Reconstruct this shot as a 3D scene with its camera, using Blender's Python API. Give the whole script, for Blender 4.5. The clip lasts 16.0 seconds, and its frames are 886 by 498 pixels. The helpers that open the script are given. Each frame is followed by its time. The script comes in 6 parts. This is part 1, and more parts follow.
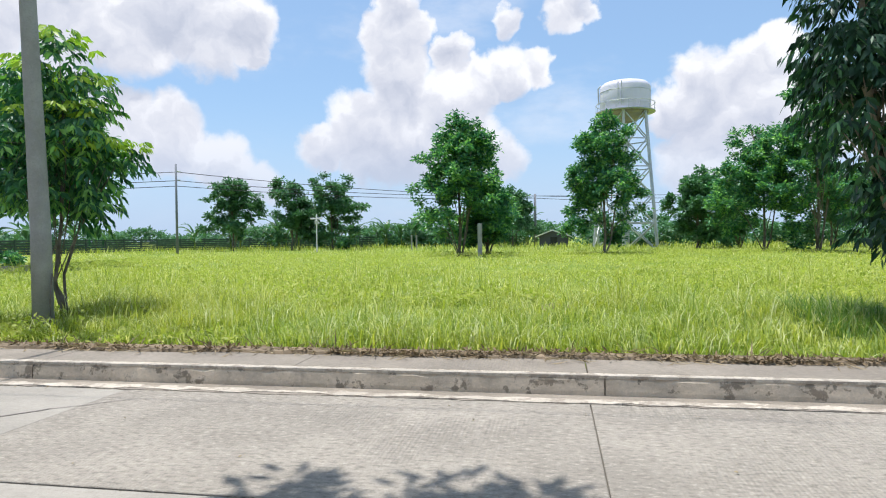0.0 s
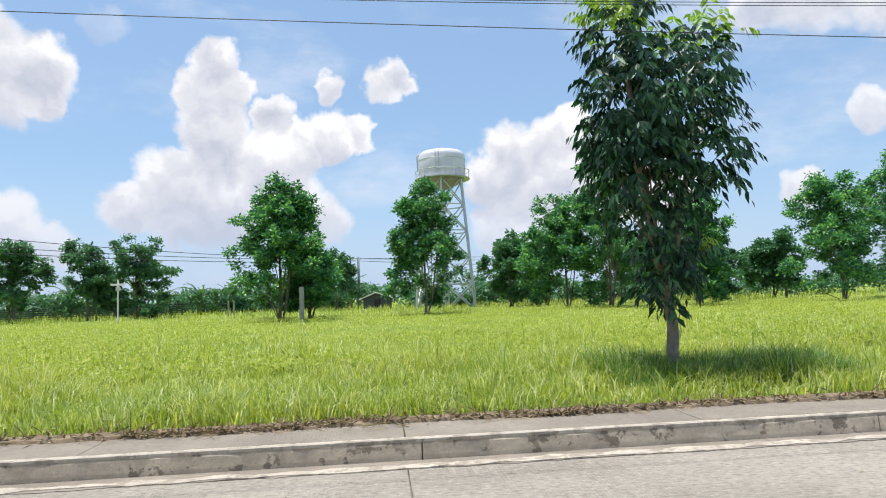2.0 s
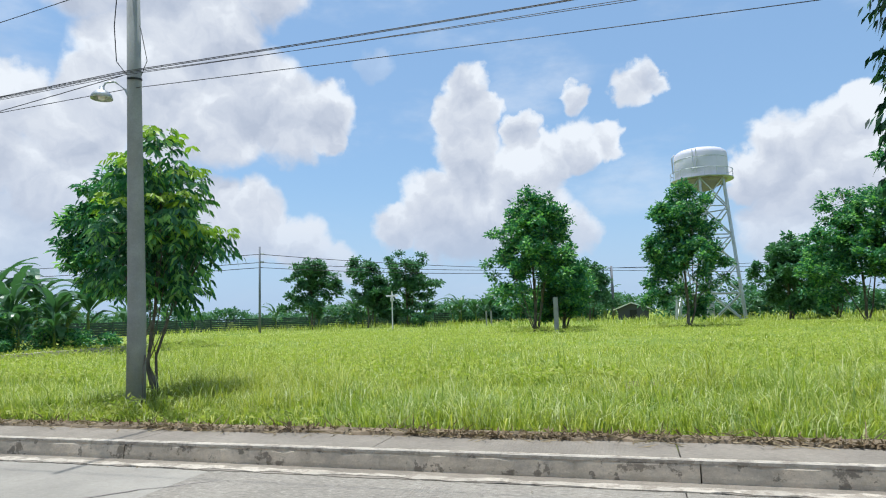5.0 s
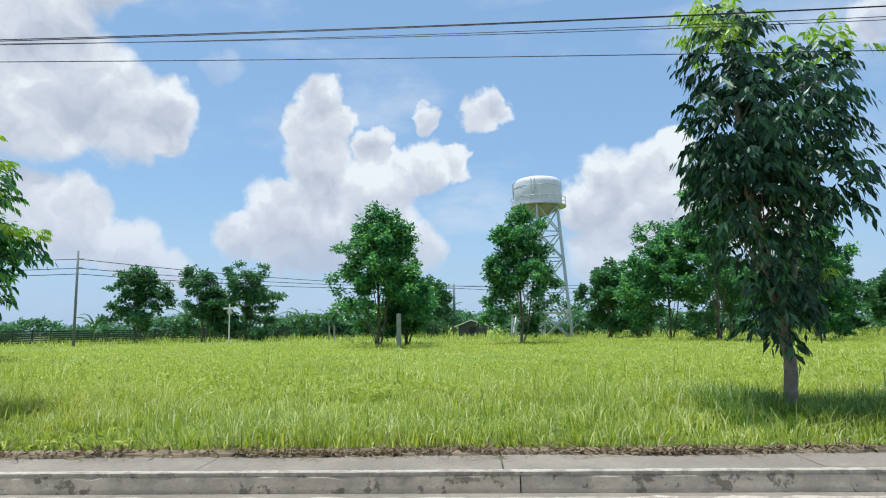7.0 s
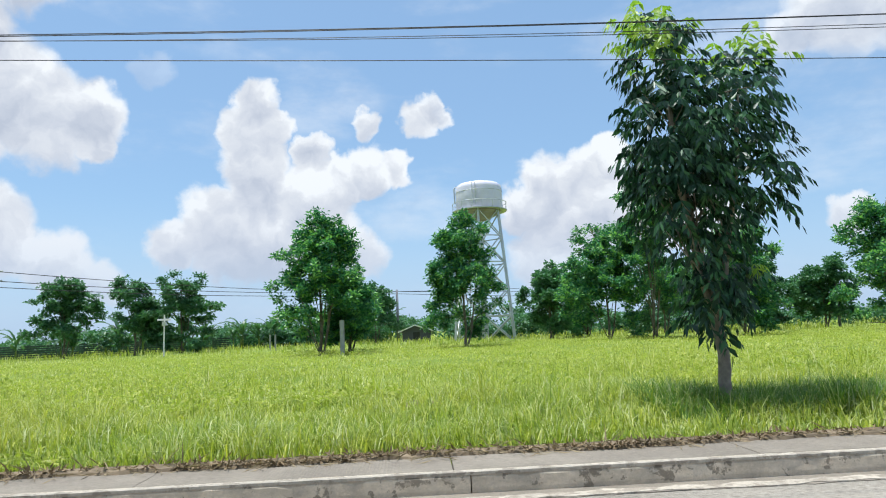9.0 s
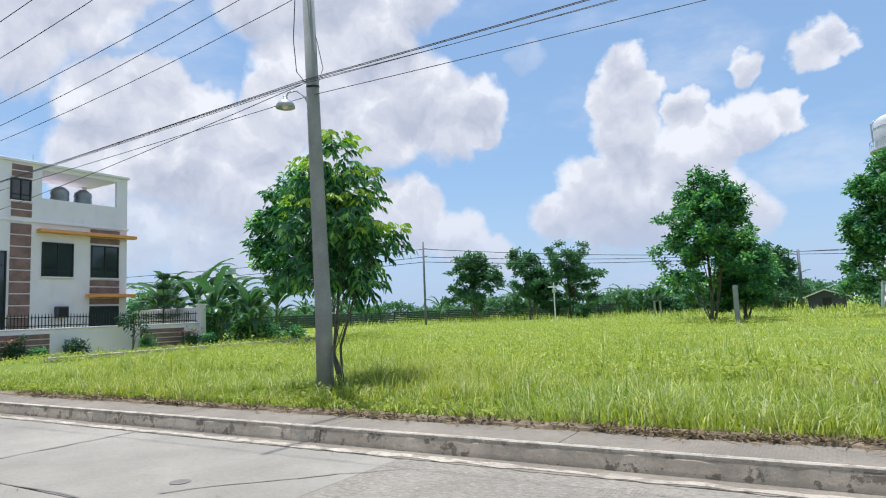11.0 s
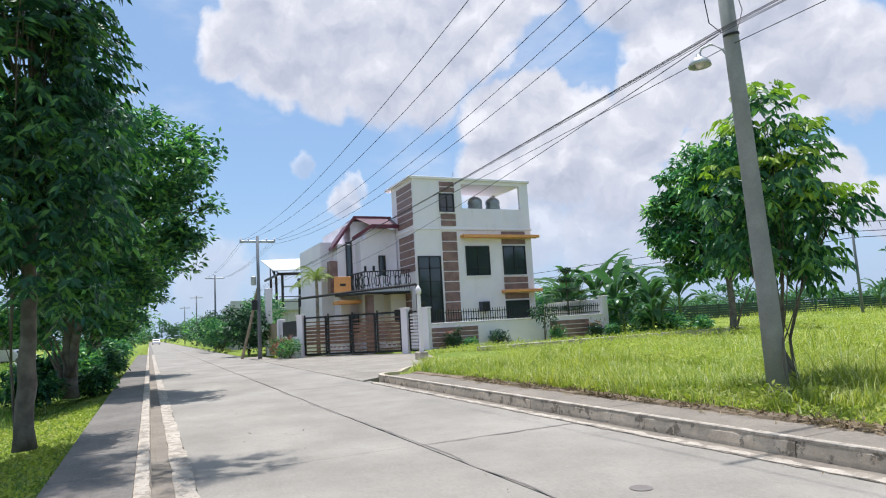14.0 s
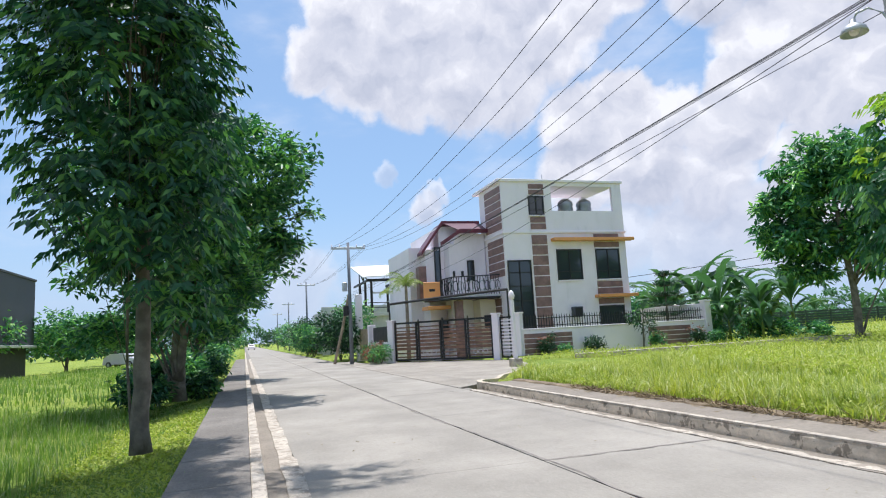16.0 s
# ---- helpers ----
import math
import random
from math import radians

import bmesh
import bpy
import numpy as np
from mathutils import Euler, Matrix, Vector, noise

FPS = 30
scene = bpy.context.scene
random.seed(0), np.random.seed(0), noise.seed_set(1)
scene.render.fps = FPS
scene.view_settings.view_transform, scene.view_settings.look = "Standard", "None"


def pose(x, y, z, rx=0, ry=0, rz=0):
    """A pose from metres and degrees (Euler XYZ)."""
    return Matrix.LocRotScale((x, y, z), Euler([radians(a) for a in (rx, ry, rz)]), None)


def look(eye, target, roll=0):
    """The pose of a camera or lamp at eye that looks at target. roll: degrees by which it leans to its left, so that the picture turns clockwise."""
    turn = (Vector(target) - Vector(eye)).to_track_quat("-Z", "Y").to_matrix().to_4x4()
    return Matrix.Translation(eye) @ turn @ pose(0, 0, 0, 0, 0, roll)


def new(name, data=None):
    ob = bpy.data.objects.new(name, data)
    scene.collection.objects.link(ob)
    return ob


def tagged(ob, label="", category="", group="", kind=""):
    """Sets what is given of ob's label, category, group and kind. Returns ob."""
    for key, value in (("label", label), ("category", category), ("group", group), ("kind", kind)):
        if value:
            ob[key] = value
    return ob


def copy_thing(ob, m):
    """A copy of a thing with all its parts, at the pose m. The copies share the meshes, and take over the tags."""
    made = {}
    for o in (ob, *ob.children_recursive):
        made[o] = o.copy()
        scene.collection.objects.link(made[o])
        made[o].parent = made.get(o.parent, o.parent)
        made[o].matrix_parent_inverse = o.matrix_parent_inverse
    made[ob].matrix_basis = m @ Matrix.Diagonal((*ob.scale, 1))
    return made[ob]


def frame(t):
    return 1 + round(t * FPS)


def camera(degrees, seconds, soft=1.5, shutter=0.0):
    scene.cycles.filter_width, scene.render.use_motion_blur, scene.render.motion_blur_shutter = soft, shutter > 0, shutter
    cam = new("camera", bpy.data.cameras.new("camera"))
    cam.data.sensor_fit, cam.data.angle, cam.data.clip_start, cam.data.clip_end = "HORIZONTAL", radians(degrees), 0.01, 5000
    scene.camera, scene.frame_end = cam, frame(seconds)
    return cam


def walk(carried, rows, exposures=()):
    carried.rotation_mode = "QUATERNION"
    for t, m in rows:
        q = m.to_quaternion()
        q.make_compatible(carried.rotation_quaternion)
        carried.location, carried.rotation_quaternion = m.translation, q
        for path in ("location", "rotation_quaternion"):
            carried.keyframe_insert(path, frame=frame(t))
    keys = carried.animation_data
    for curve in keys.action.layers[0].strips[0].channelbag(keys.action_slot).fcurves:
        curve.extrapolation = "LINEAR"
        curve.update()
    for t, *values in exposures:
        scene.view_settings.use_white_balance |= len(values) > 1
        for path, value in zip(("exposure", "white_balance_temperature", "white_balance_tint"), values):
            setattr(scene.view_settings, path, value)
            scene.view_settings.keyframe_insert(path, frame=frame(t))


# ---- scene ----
cam = camera(69.9, 16.0, soft=1.1)
PATH = [
    (0, (0.697, 1.407, 1.508), (0.35, 3.376, 1.473), -0.7),
    (0.5, (0.74, 1.374, 1.498), (0.688, 3.373, 1.554), -1.3),
    (1, (0.755, 1.417, 1.517), (0.884, 3.41, 1.612), -1.3),
    (1.5, (0.765, 1.419, 1.514), (0.935, 3.407, 1.641), -1.3),
    (2, (0.785, 1.421, 1.526), (0.99, 3.405, 1.675), -2.0),
    (2.5, (0.765, 1.428, 1.525), (0.887, 3.418, 1.69), -3.0),
    (3, (0.75, 1.44, 1.522), (0.709, 3.43, 1.71), -2.5),
    (3.5, (0.723, 1.421, 1.52), (0.481, 3.397, 1.713), -2.2),
    (4, (0.686, 1.438, 1.522), (0.221, 3.373, 1.718), -2.4),
    (4.2, (0.671, 1.45, 1.519), (0.123, 3.364, 1.711), -2.3),
    (6.3, (0.684, 1.363, 1.557), (0.123, 3.266, 1.806), -1.2),
    (6.5, (0.69, 1.373, 1.551), (0.268, 3.312, 1.8), -1.0),
    (7, (0.748, 1.392, 1.543), (0.656, 3.375, 1.786), -0.9),
    (7.5, (0.762, 1.394, 1.558), (0.877, 3.374, 1.815), -1.4),
    (8, (0.783, 1.381, 1.556), (1.01, 3.351, 1.81), -1.9),
    (8.2, (0.774, 1.341, 1.54), (1.016, 3.31, 1.795), -1.7),
    (10.3, (0.477, 1.527, 1.506), (-0.133, 3.418, 1.737), -2.2),
    (10.5, (0.432, 1.526, 1.522), (-0.305, 3.371, 1.744), -1.6),
    (11, (0.393, 1.533, 1.529), (-0.625, 3.243, 1.727), -2.3),
    (11.5, (0.331, 1.625, 1.54), (-0.994, 3.108, 1.751), -3.7),
    (12, (0.251, 1.708, 1.545), (-1.285, 2.972, 1.754), -4.4),
    (12.5, (0.098, 1.722, 1.514), (-1.584, 2.793, 1.672), -1.9),
    (13, (-0.147, 1.695, 1.537), (-1.842, 2.734, 1.761), -2.8),
    (13.5, (-0.296, 1.652, 1.512), (-2.021, 2.653, 1.662), -3.0),
    (14, (-0.594, 1.741, 1.521), (-2.393, 2.583, 1.751), -3.3),
    (14.5, (-0.734, 1.772, 1.511), (-2.591, 2.499, 1.661), -1.3),
    (15, (-0.963, 1.719, 1.555), (-2.786, 2.503, 1.81), -0.6),
    (15.5, (-1.087, 1.594, 1.514), (-2.91, 2.387, 1.737), -1.5),
    (16, (-1.306, 1.562, 1.515), (-3.195, 2.164, 1.779), -3.2),
]
walk(cam, [(t, look(eye, target, roll)) for t, eye, target, roll in PATH], [(0.0, 0.12, 6100, 11), (2.0, 0.10, 6250, 11), (4.0, 0.01, 5980, 9), (6.3, -0.10, 5830, 6), (7.0, -0.08, 5880, 6), (8.2, 0.06, 6050, 6), (10.3, -0.02, 5900, 10), (12.5, -0.07, 5980, 12), (16.0, 0.06, 5990, 13)])

# ---- light ----
SUN_UP, SUN_SIDE = 80.0, 166.0     # height above the horizon; compass angle of the sun from +x towards +y
to_sun = Vector((math.cos(radians(SUN_SIDE)) * math.cos(radians(SUN_UP)), math.sin(radians(SUN_SIDE)) * math.cos(radians(SUN_UP)), math.sin(radians(SUN_UP))))
scene.view_settings.exposure = 0.0
sun = new("sun", bpy.data.lights.new("sun", "SUN"))
sun.data.energy, sun.data.angle, sun.data.color = 5.0, radians(0.7), (1.0, 0.95, 0.87)
sun.matrix_world = look(to_sun * 50, (0, 0, 0))

world = bpy.data.worlds.new("sky")
scene.world = world
world.use_nodes = True


class Nodes:
    """A small helper that adds nodes to a tree and links their inputs."""

    def __init__(self, tree):
        self.tree = tree

    def add(self, kind, settings=None, **inputs):
        n = self.tree.nodes.new(kind)
        s = settings or {}
        if "operation" in s:
            n.operation = s["operation"]
        if "use_clamp" in s:
            n.use_clamp = s["use_clamp"]
        if "interpolation_type" in s:
            n.interpolation_type = s["interpolation_type"]
        if "wave_type" in s:
            n.wave_type, n.bands_direction = s["wave_type"], s["bands_direction"]
        if "sky_type" in s:
            n.sky_type, n.sun_disc, n.sun_elevation, n.sun_rotation = s["sky_type"], s["sun_disc"], s["sun_elevation"], s["sun_rotation"]
            n.air_density, n.dust_density, n.ozone_density = s["air_density"], s["dust_density"], s["ozone_density"]
        for k, v in inputs.items():
            key = int(k[1:]) if k[0] == "i" and k[1:].isdigit() else k.replace("_", " ")
            sock = n.inputs[key]
            if isinstance(v, bpy.types.NodeSocket):
                self.tree.links.new(v, sock)
            else:
                sock.default_value = v
        return n

    def math(self, op, a, b=0.0, clamp=False):
        return self.add("ShaderNodeMath", {"operation": op, "use_clamp": clamp}, i0=a, i1=b).outputs[0]

    def noise(self, vec, scale, detail=4.0, rough=0.55):
        return self.add("ShaderNodeTexNoise", {}, Vector=vec, Scale=scale, Detail=detail, Roughness=rough).outputs["Fac"]

    def ramp(self, fac, *stops):
        n = self.add("ShaderNodeValToRGB", {}, Fac=fac)
        e = n.color_ramp.elements
        while len(e) < len(stops):
            e.new(0.5)
        for el, (p, c) in zip(e, stops):
            el.position, el.color = p, (*c, 1.0) if len(c) == 3 else c
        return n.outputs[0]

    def span(self, v, a, b, c=0.0, d=1.0, kind="SMOOTHSTEP"):
        return self.add("ShaderNodeMapRange", {"interpolation_type": kind}, i0=v, i1=a, i2=b, i3=c, i4=d).outputs[0]

    def mix(self, fac, a, b, kind="MIX"):
        n = self.tree.nodes.new("ShaderNodeMix")
        n.data_type, n.blend_type = "RGBA", kind
        for s, v in ((n.inputs[0], fac), (n.inputs[6], a), (n.inputs[7], b)):
            if isinstance(v, bpy.types.NodeSocket):
                self.tree.links.new(v, s)
            else:
                s.default_value = (*v, 1.0) if isinstance(v, tuple) and len(v) == 3 else v
        return n.outputs[2]


def build_sky():
    """A clear sky with banks of cumulus: each cloud is a group of round heaps, roughened by noise."""
    t = world.node_tree
    t.nodes.clear()
    N = Nodes(t)
    sky = N.add("ShaderNodeTexSky", {"sky_type": "NISHITA", "sun_disc": False, "sun_elevation": radians(SUN_UP), "sun_rotation": radians(90 - SUN_SIDE), "air_density": 1.0, "dust_density": 1.2, "ozone_density": 1.2})
    way = N.add("ShaderNodeTexCoord").outputs["Generated"]
    sep = N.add("ShaderNodeSeparateXYZ", {}, i0=way)
    up = sep.outputs[2]
    coarse = N.add("ShaderNodeTexNoise", {}, Vector=way, Scale=11.0, Detail=3.0, Roughness=0.55).outputs["Color"]
    crisp = N.add("ShaderNodeTexNoise", {}, Vector=way, Scale=42.0, Detail=7.0, Roughness=0.62).outputs["Color"]
    bent = way
    for field, reach in ((coarse, 0.075), (crisp, 0.026)):
        off = N.add("ShaderNodeVectorMath", {"operation": "SUBTRACT"}, i0=field, i1=(0.5, 0.5, 0.5)).outputs[0]
        off = N.add("ShaderNodeVectorMath", {"operation": "SCALE"}, i0=off, Scale=reach).outputs[0]
        bent = N.add("ShaderNodeVectorMath", {"operation": "ADD"}, i0=bent, i1=off).outputs[0]
    bent = N.add("ShaderNodeVectorMath", {"operation": "NORMALIZE"}, i0=bent).outputs[0]
    # heaps: bearing (degrees left of +y), height, radius, firmness
    total, lit = None, None
    for bearing, height, radius, firm in HEAPS:
        a, h = radians(90 + bearing), radians(height)
        c = Vector((math.cos(a) * math.cos(h), math.sin(a) * math.cos(h), math.sin(h)))
        dot = N.add("ShaderNodeVectorMath", {"operation": "DOT_PRODUCT"}, i0=bent, i1=c).outputs["Value"]
        r = radians(radius)
        m = N.span(dot, math.cos(r * 1.26), math.cos(r * 0.62), 0.0, firm)
        low_c = Vector((math.cos(a) * math.cos(h - r * 0.55), math.sin(a) * math.cos(h - r * 0.55), math.sin(h - r * 0.55)))
        under = N.add("ShaderNodeVectorMath", {"operation": "DOT_PRODUCT"}, i0=bent, i1=low_c).outputs["Value"]
        s = N.span(under, math.cos(r * 1.05), math.cos(r * 0.2), 0.0, 1.0, "LINEAR")
        total = m if total is None else N.math("MAXIMUM", total, m)
        lit = s if lit is None else N.math("MAXIMUM", lit, s)
    # loose wisps and haze
    wisp = N.noise(N.add("ShaderNodeVectorMath", {"operation": "MULTIPLY"}, i0=way, i1=(1, 1, 2.6)).outputs[0], 3.2, 7.0, 0.6)
    wisp = N.math("MULTIPLY", N.span(wisp, 0.48, 0.76), 0.42)
    total = N.span(total, 0.14, 0.92)
    total = N.math("MAXIMUM", total, wisp)
    # relief of the heaps: each billow is bright above and grey below
    here = N.noise(bent, 14.0, 6.0, 0.54)
    above = N.noise(N.add("ShaderNodeVectorMath", {"operation": "ADD"}, i0=bent, i1=(0.0, 0.0, 0.03)).outputs[0], 14.0, 6.0, 0.54)
    broad = N.noise(bent, 4.5, 4.0, 0.5)
    relief = N.math("MULTIPLY", N.math("SUBTRACT", here, above), 1.45)
    shade = N.math("ADD", N.math("ADD", relief, N.math("MULTIPLY", broad, 0.75)), N.math("MULTIPLY", lit, -0.46))
    body = N.ramp(N.math("ADD", shade, 0.47), (0.10, (0.66, 0.69, 0.78)), (0.38, (0.82, 0.83, 0.89)), (0.64, (0.98, 0.97, 0.99)), (0.84, (1.16, 1.14, 1.13)))
    blue = N.mix(1.0, sky.outputs[0], (SKY_TINT[0], SKY_TINT[1], SKY_TINT[2]), "MULTIPLY")
    blue = N.mix(0.48, blue, (3.6, 5.3, 7.8))
    haze = N.span(up, 0.0, 0.22, 0.70, 0.0)
    clear = N.mix(haze, blue, (5.2, 6.4, 8.3))
    low = N.span(up, 0.01, 0.16, 0.66, 1.0)
    cloud = N.mix(1.0, body, (CLOUD, CLOUD, CLOUD), "MULTIPLY")
    cloud = N.mix(N.span(up, 0.0, 0.26, 0.55, 0.0), cloud, (5.6, 6.0, 7.1))
    colour = N.mix(N.math("MULTIPLY", total, low), clear, cloud)
    bg = N.add("ShaderNodeBackground", {}, Color=colour, Strength=0.1)
    t.links.new(bg.outputs[0], N.add("ShaderNodeOutputWorld").inputs[0])


SKY_TINT, CLOUD = (1.50, 1.62, 1.56), 8.2
HEAPS = [
    # the tall tower of cloud over the field
    (13.7, 20.3, 2.0, 1), (15.0, 18.2, 2.1, 1), (12.7, 18.0, 2.1, 1), (14.0, 15.5, 3.0, 1), (13.6, 12.5, 3.3, 1), (17.6, 10.3, 2.8, 1), (20.2, 8.0, 2.2, 1), (16, 8.2, 3.4, .95), (12, 8.6, 3.8, .95), (9.1, 15.9, 1.7, 1), (9.0, 12.2, 3.6, 1), (6.4, 13.9, 2.0, 1), (3.9, 14.7, 2.2, 1), (1.2, 14.9, 1.6, 1), (7.5, 8.6, 3.2, .9), (4.8, 7.3, 2.4, .85),
    # small heaps
    (3.9, 18.5, 1.3, .85), (-1.3, 18.9, 1.8, .9), (-3.2, 19.1, 1.1, .8), (-2.2, 19.9, 1.1, .8), (22.5, 22.4, 1.7, .4),
    # the bank left of it
    (27.0, 18.0, 2.8, 1), (26.6, 15.4, 1.8, 1), (30.0, 17.5, 4.0, 1), (33.2, 19.5, 4.4, 1), (36.2, 17.2, 4.3, 1), (39.5, 18.2, 4.8, 1), (42.5, 21.5, 4.6, 1), (37, 24.0, 4.4, 1), (45.5, 18.0, 3.2, 1), (31.5, 28.5, 3.6, .9), (40, 29, 5.5, 1), (47, 27.5, 4.2, .9),
    # heaps behind the house
    (55, 18.6, 3.4, 1), (51, 16.8, 3.0, 1), (59, 17.4, 3.6, 1), (47, 15.2, 3.4, 1), (54, 13.6, 4.6, .95), (60, 12.8, 3.6, .9), (48.5, 11, 3.8, .85), (41.5, 12.6, 3.6, .85),
    # the broad grey-bottomed bank over the road
    (82.4, 24.6, 3.2, 1), (78.6, 22.8, 3.5, 1), (74.6, 22.2, 4.1, 1), (70, 22.2, 4.6, 1), (65.6, 22.8, 4.8, 1), (61, 25.0, 4.4, 1), (57, 28.0, 3.8, 1), (80, 28.6, 4.0, 1), (74, 28.6, 6, 1), (66, 31, 7, 1), (52, 31.5, 4.5, 1),
    # low hazy heaps
    (37, 9.0, 3.4, .95), (33, 8.6, 3.4, .95), (29.4, 6.8, 2.8, .9), (26.4, 4.8, 2.2, .8), (41.5, 8.4, 3.8, .9), (45.5, 7.0, 4.0, .8), (51, 6.8, 4.6, .75), (57, 7.4, 4.0, .7), (73.8, 11.4, 1.8, .72), (72.6, 12.6, 1.1, .6), (76.9, 14.3, 1.2, .5), (85, 4.8, 3.2, .6), (79, 4.2, 3.0, .5),
    # heaps by the water tower
    (-10.4, 10.6, 2.3, 1), (-12.9, 12.4, 2.7, 1), (-15.9, 13.2, 2.5, 1), (-17.9, 15.0, 1.7, 1), (-13.6, 8.8, 3.8, .95), (-18, 10, 4.0, 1), (-11.6, 6.2, 2.8, .85), (-21.5, 9.0, 3.8, .95), (-25.5, 8, 3.4, .9),
    (-35.9, 7.0, 1.7, .9), (-41, 12.6, 1.9, .75), (-42.6, 12.2, 1.3, .6), (-38, 23.4, 5.0, .8), (-44, 22.4, 5.0, .85), (-33.4, 22.4, 2.4, .75), (-51, 20, 6, .9), (-62, 15, 7, .8), (-80, 24, 10, .8),
    # behind the walker
    (120, 25, 10, .9), (150, 30, 12, .9), (190, 24, 11, .8), (230, 32, 12, .9), (100, 50, 11, .6), (-120, 40, 12, .7),
]
build_sky()


# ---- materials ----
def material(name, base, rough=0.8, metal=0.0, spec=0.5):
    m = bpy.data.materials.new(name)
    m.use_nodes = True
    t = m.node_tree
    t.nodes.clear()
    N = Nodes(t)
    b = N.add("ShaderNodeBsdfPrincipled", {}, Base_Color=(*base, 1.0), Roughness=rough, Metallic=metal)
    b.inputs["Specular IOR Level"].default_value = spec
    t.links.new(b.outputs[0], N.add("ShaderNodeOutputMaterial").inputs[0])
    return m, N, b


def place(N):
    return N.add("ShaderNodeNewGeometry").outputs["Position"]


def bump(N, b, height, strength=0.4, distance=0.02):
    n = N.add("ShaderNodeBump", {}, Height=height, Strength=strength, Distance=distance)
    N.tree.links.new(n.outputs[0], b.inputs["Normal"])


def worn(name, base, rough=0.8, metal=0.0, var=0.25, scale=3.0, grain=60.0, dirt=(0.16, 0.14, 0.11), dirty=0.25, relief=0.25, spec=0.4):
    """A plain surface with blotches, grain, and dirt."""
    m, N, b = material(name, base, rough, metal, spec)
    p = place(N)
    big, fine = N.noise(p, scale, 5.0), N.noise(p, grain, 4.0, 0.65)
    lo, hi = tuple(c * (1 - var) for c in base), tuple(min(1.0, c * (1 + var)) for c in base)
    col = N.mix(N.span(big, 0.3, 0.7), lo, hi)
    col = N.mix(N.math("MULTIPLY", N.span(fine, 0.35, 0.75), 0.3), col, lo)
    if dirty:
        d = N.noise(N.add("ShaderNodeVectorMath", {"operation": "MULTIPLY"}, i0=p, i1=(1.6, 1.6, 0.55)).outputs[0], scale * 1.7, 6.0, 0.7)
        col = N.mix(N.math("MULTIPLY", N.span(d, 0.52, 0.78), dirty), col, dirt)
    N.tree.links.new(col, b.inputs["Base Color"])
    N.tree.links.new(N.span(big, 0.2, 0.8, max(0.05, rough - 0.1), min(1.0, rough + 0.1), "LINEAR"), b.inputs["Roughness"])
    bump(N, b, fine, relief, 0.004)
    return m


def leafy(name, dark, light, tip=None, rough=0.5, passing=0.35):
    """Leaves: each a little different, with light coming through."""
    m, N, b = material(name, light, rough, 0.0, 0.35)
    g = N.add("ShaderNodeNewGeometry")
    r = g.outputs["Random Per Island"]
    col = N.mix(r, dark, light)
    big = N.noise(g.outputs["Position"], 0.9, 3.0)
    col = N.mix(N.span(big, 0.35, 0.7, 0.0, 0.6), col, dark)
    if tip:
        pick = N.span(N.math("ADD", N.math("MULTIPLY", r, 0.5), N.math("MULTIPLY", N.noise(g.outputs["Position"], 1.3, 2.0), 0.9)), 0.74, 0.9)
        col = N.mix(pick, col, tip)
    N.tree.links.new(col, b.inputs["Base Color"])
    tr = N.add("ShaderNodeBsdfTranslucent", {}, Color=N.mix(1.0, col, (1.25, 1.6, 0.85), "MULTIPLY"))
    mx = N.add("ShaderNodeMixShader", {}, i0=passing, i1=b.outputs[0], i2=tr.outputs[0])
    out = [n for n in N.tree.nodes if n.type == "OUTPUT_MATERIAL"][0]
    N.tree.links.new(mx.outputs[0], out.inputs[0])
    return m


def make_concrete(name, base, stain, joint_relief=0.5, brushed=False, patches=0.45, scale=0.7, coarse=0.2, edge=(0.48, 0.74)):
    m, N, b = material(name, base, 0.9, 0.0, 0.3)
    p = place(N)
    big, mid, fine = N.noise(p, scale, 6.0, 0.6), N.noise(p, 5.0, 6.0, 0.7), N.noise(p, 55.0, 5.0, 0.75)
    col = N.mix(N.span(big, 0.3, 0.72), tuple(c * 0.80 for c in base), tuple(min(1, c * 1.14) for c in base))
    col = N.mix(N.span(mid, edge[0], edge[1], 0.0, patches), col, stain)
    col = N.mix(N.span(fine, 0.50, 0.72, 0.0, 0.38), col, tuple(c * 0.5 for c in base))
    col = N.mix(N.span(fine, 0.45, 0.3, 0.0, 0.35), col, tuple(min(1, c * 1.4) for c in base))
    speck = N.noise(N.add("ShaderNodeVectorMath", {"operation": "MULTIPLY"}, i0=p, i1=(0.7, 1.3, 1.0)).outputs[0], 21.0, 4.0, 0.6)
    col = N.mix(N.span(speck, 0.50, 0.66, 0.0, coarse), col, tuple(c * 0.52 for c in base))
    col = N.mix(N.span(speck, 0.46, 0.32, 0.0, coarse), col, tuple(min(1, c * 1.42) for c in base))
    h = N.math("ADD", fine, N.math("MULTIPLY", speck, coarse * 1.6))
    if brushed:
        w = N.add("ShaderNodeTexWave", {"wave_type": "BANDS", "bands_direction": "X"}, Vector=p, Scale=9.0, Distortion=4.0, Detail=3.0, i4=2.0).outputs["Fac"]
        w = N.math("MULTIPLY", w, N.span(N.noise(p, 0.6, 3.0), 0.4, 0.6))
        h = N.math("ADD", h, N.math("MULTIPLY", w, 0.4))
        col = N.mix(N.math("MULTIPLY", N.span(w, 0.55, 0.85), 0.18), col, tuple(c * 0.55 for c in base))
    N.tree.links.new(col, b.inputs["Base Color"])
    bump(N, b, h, joint_relief, 0.012)
    return m


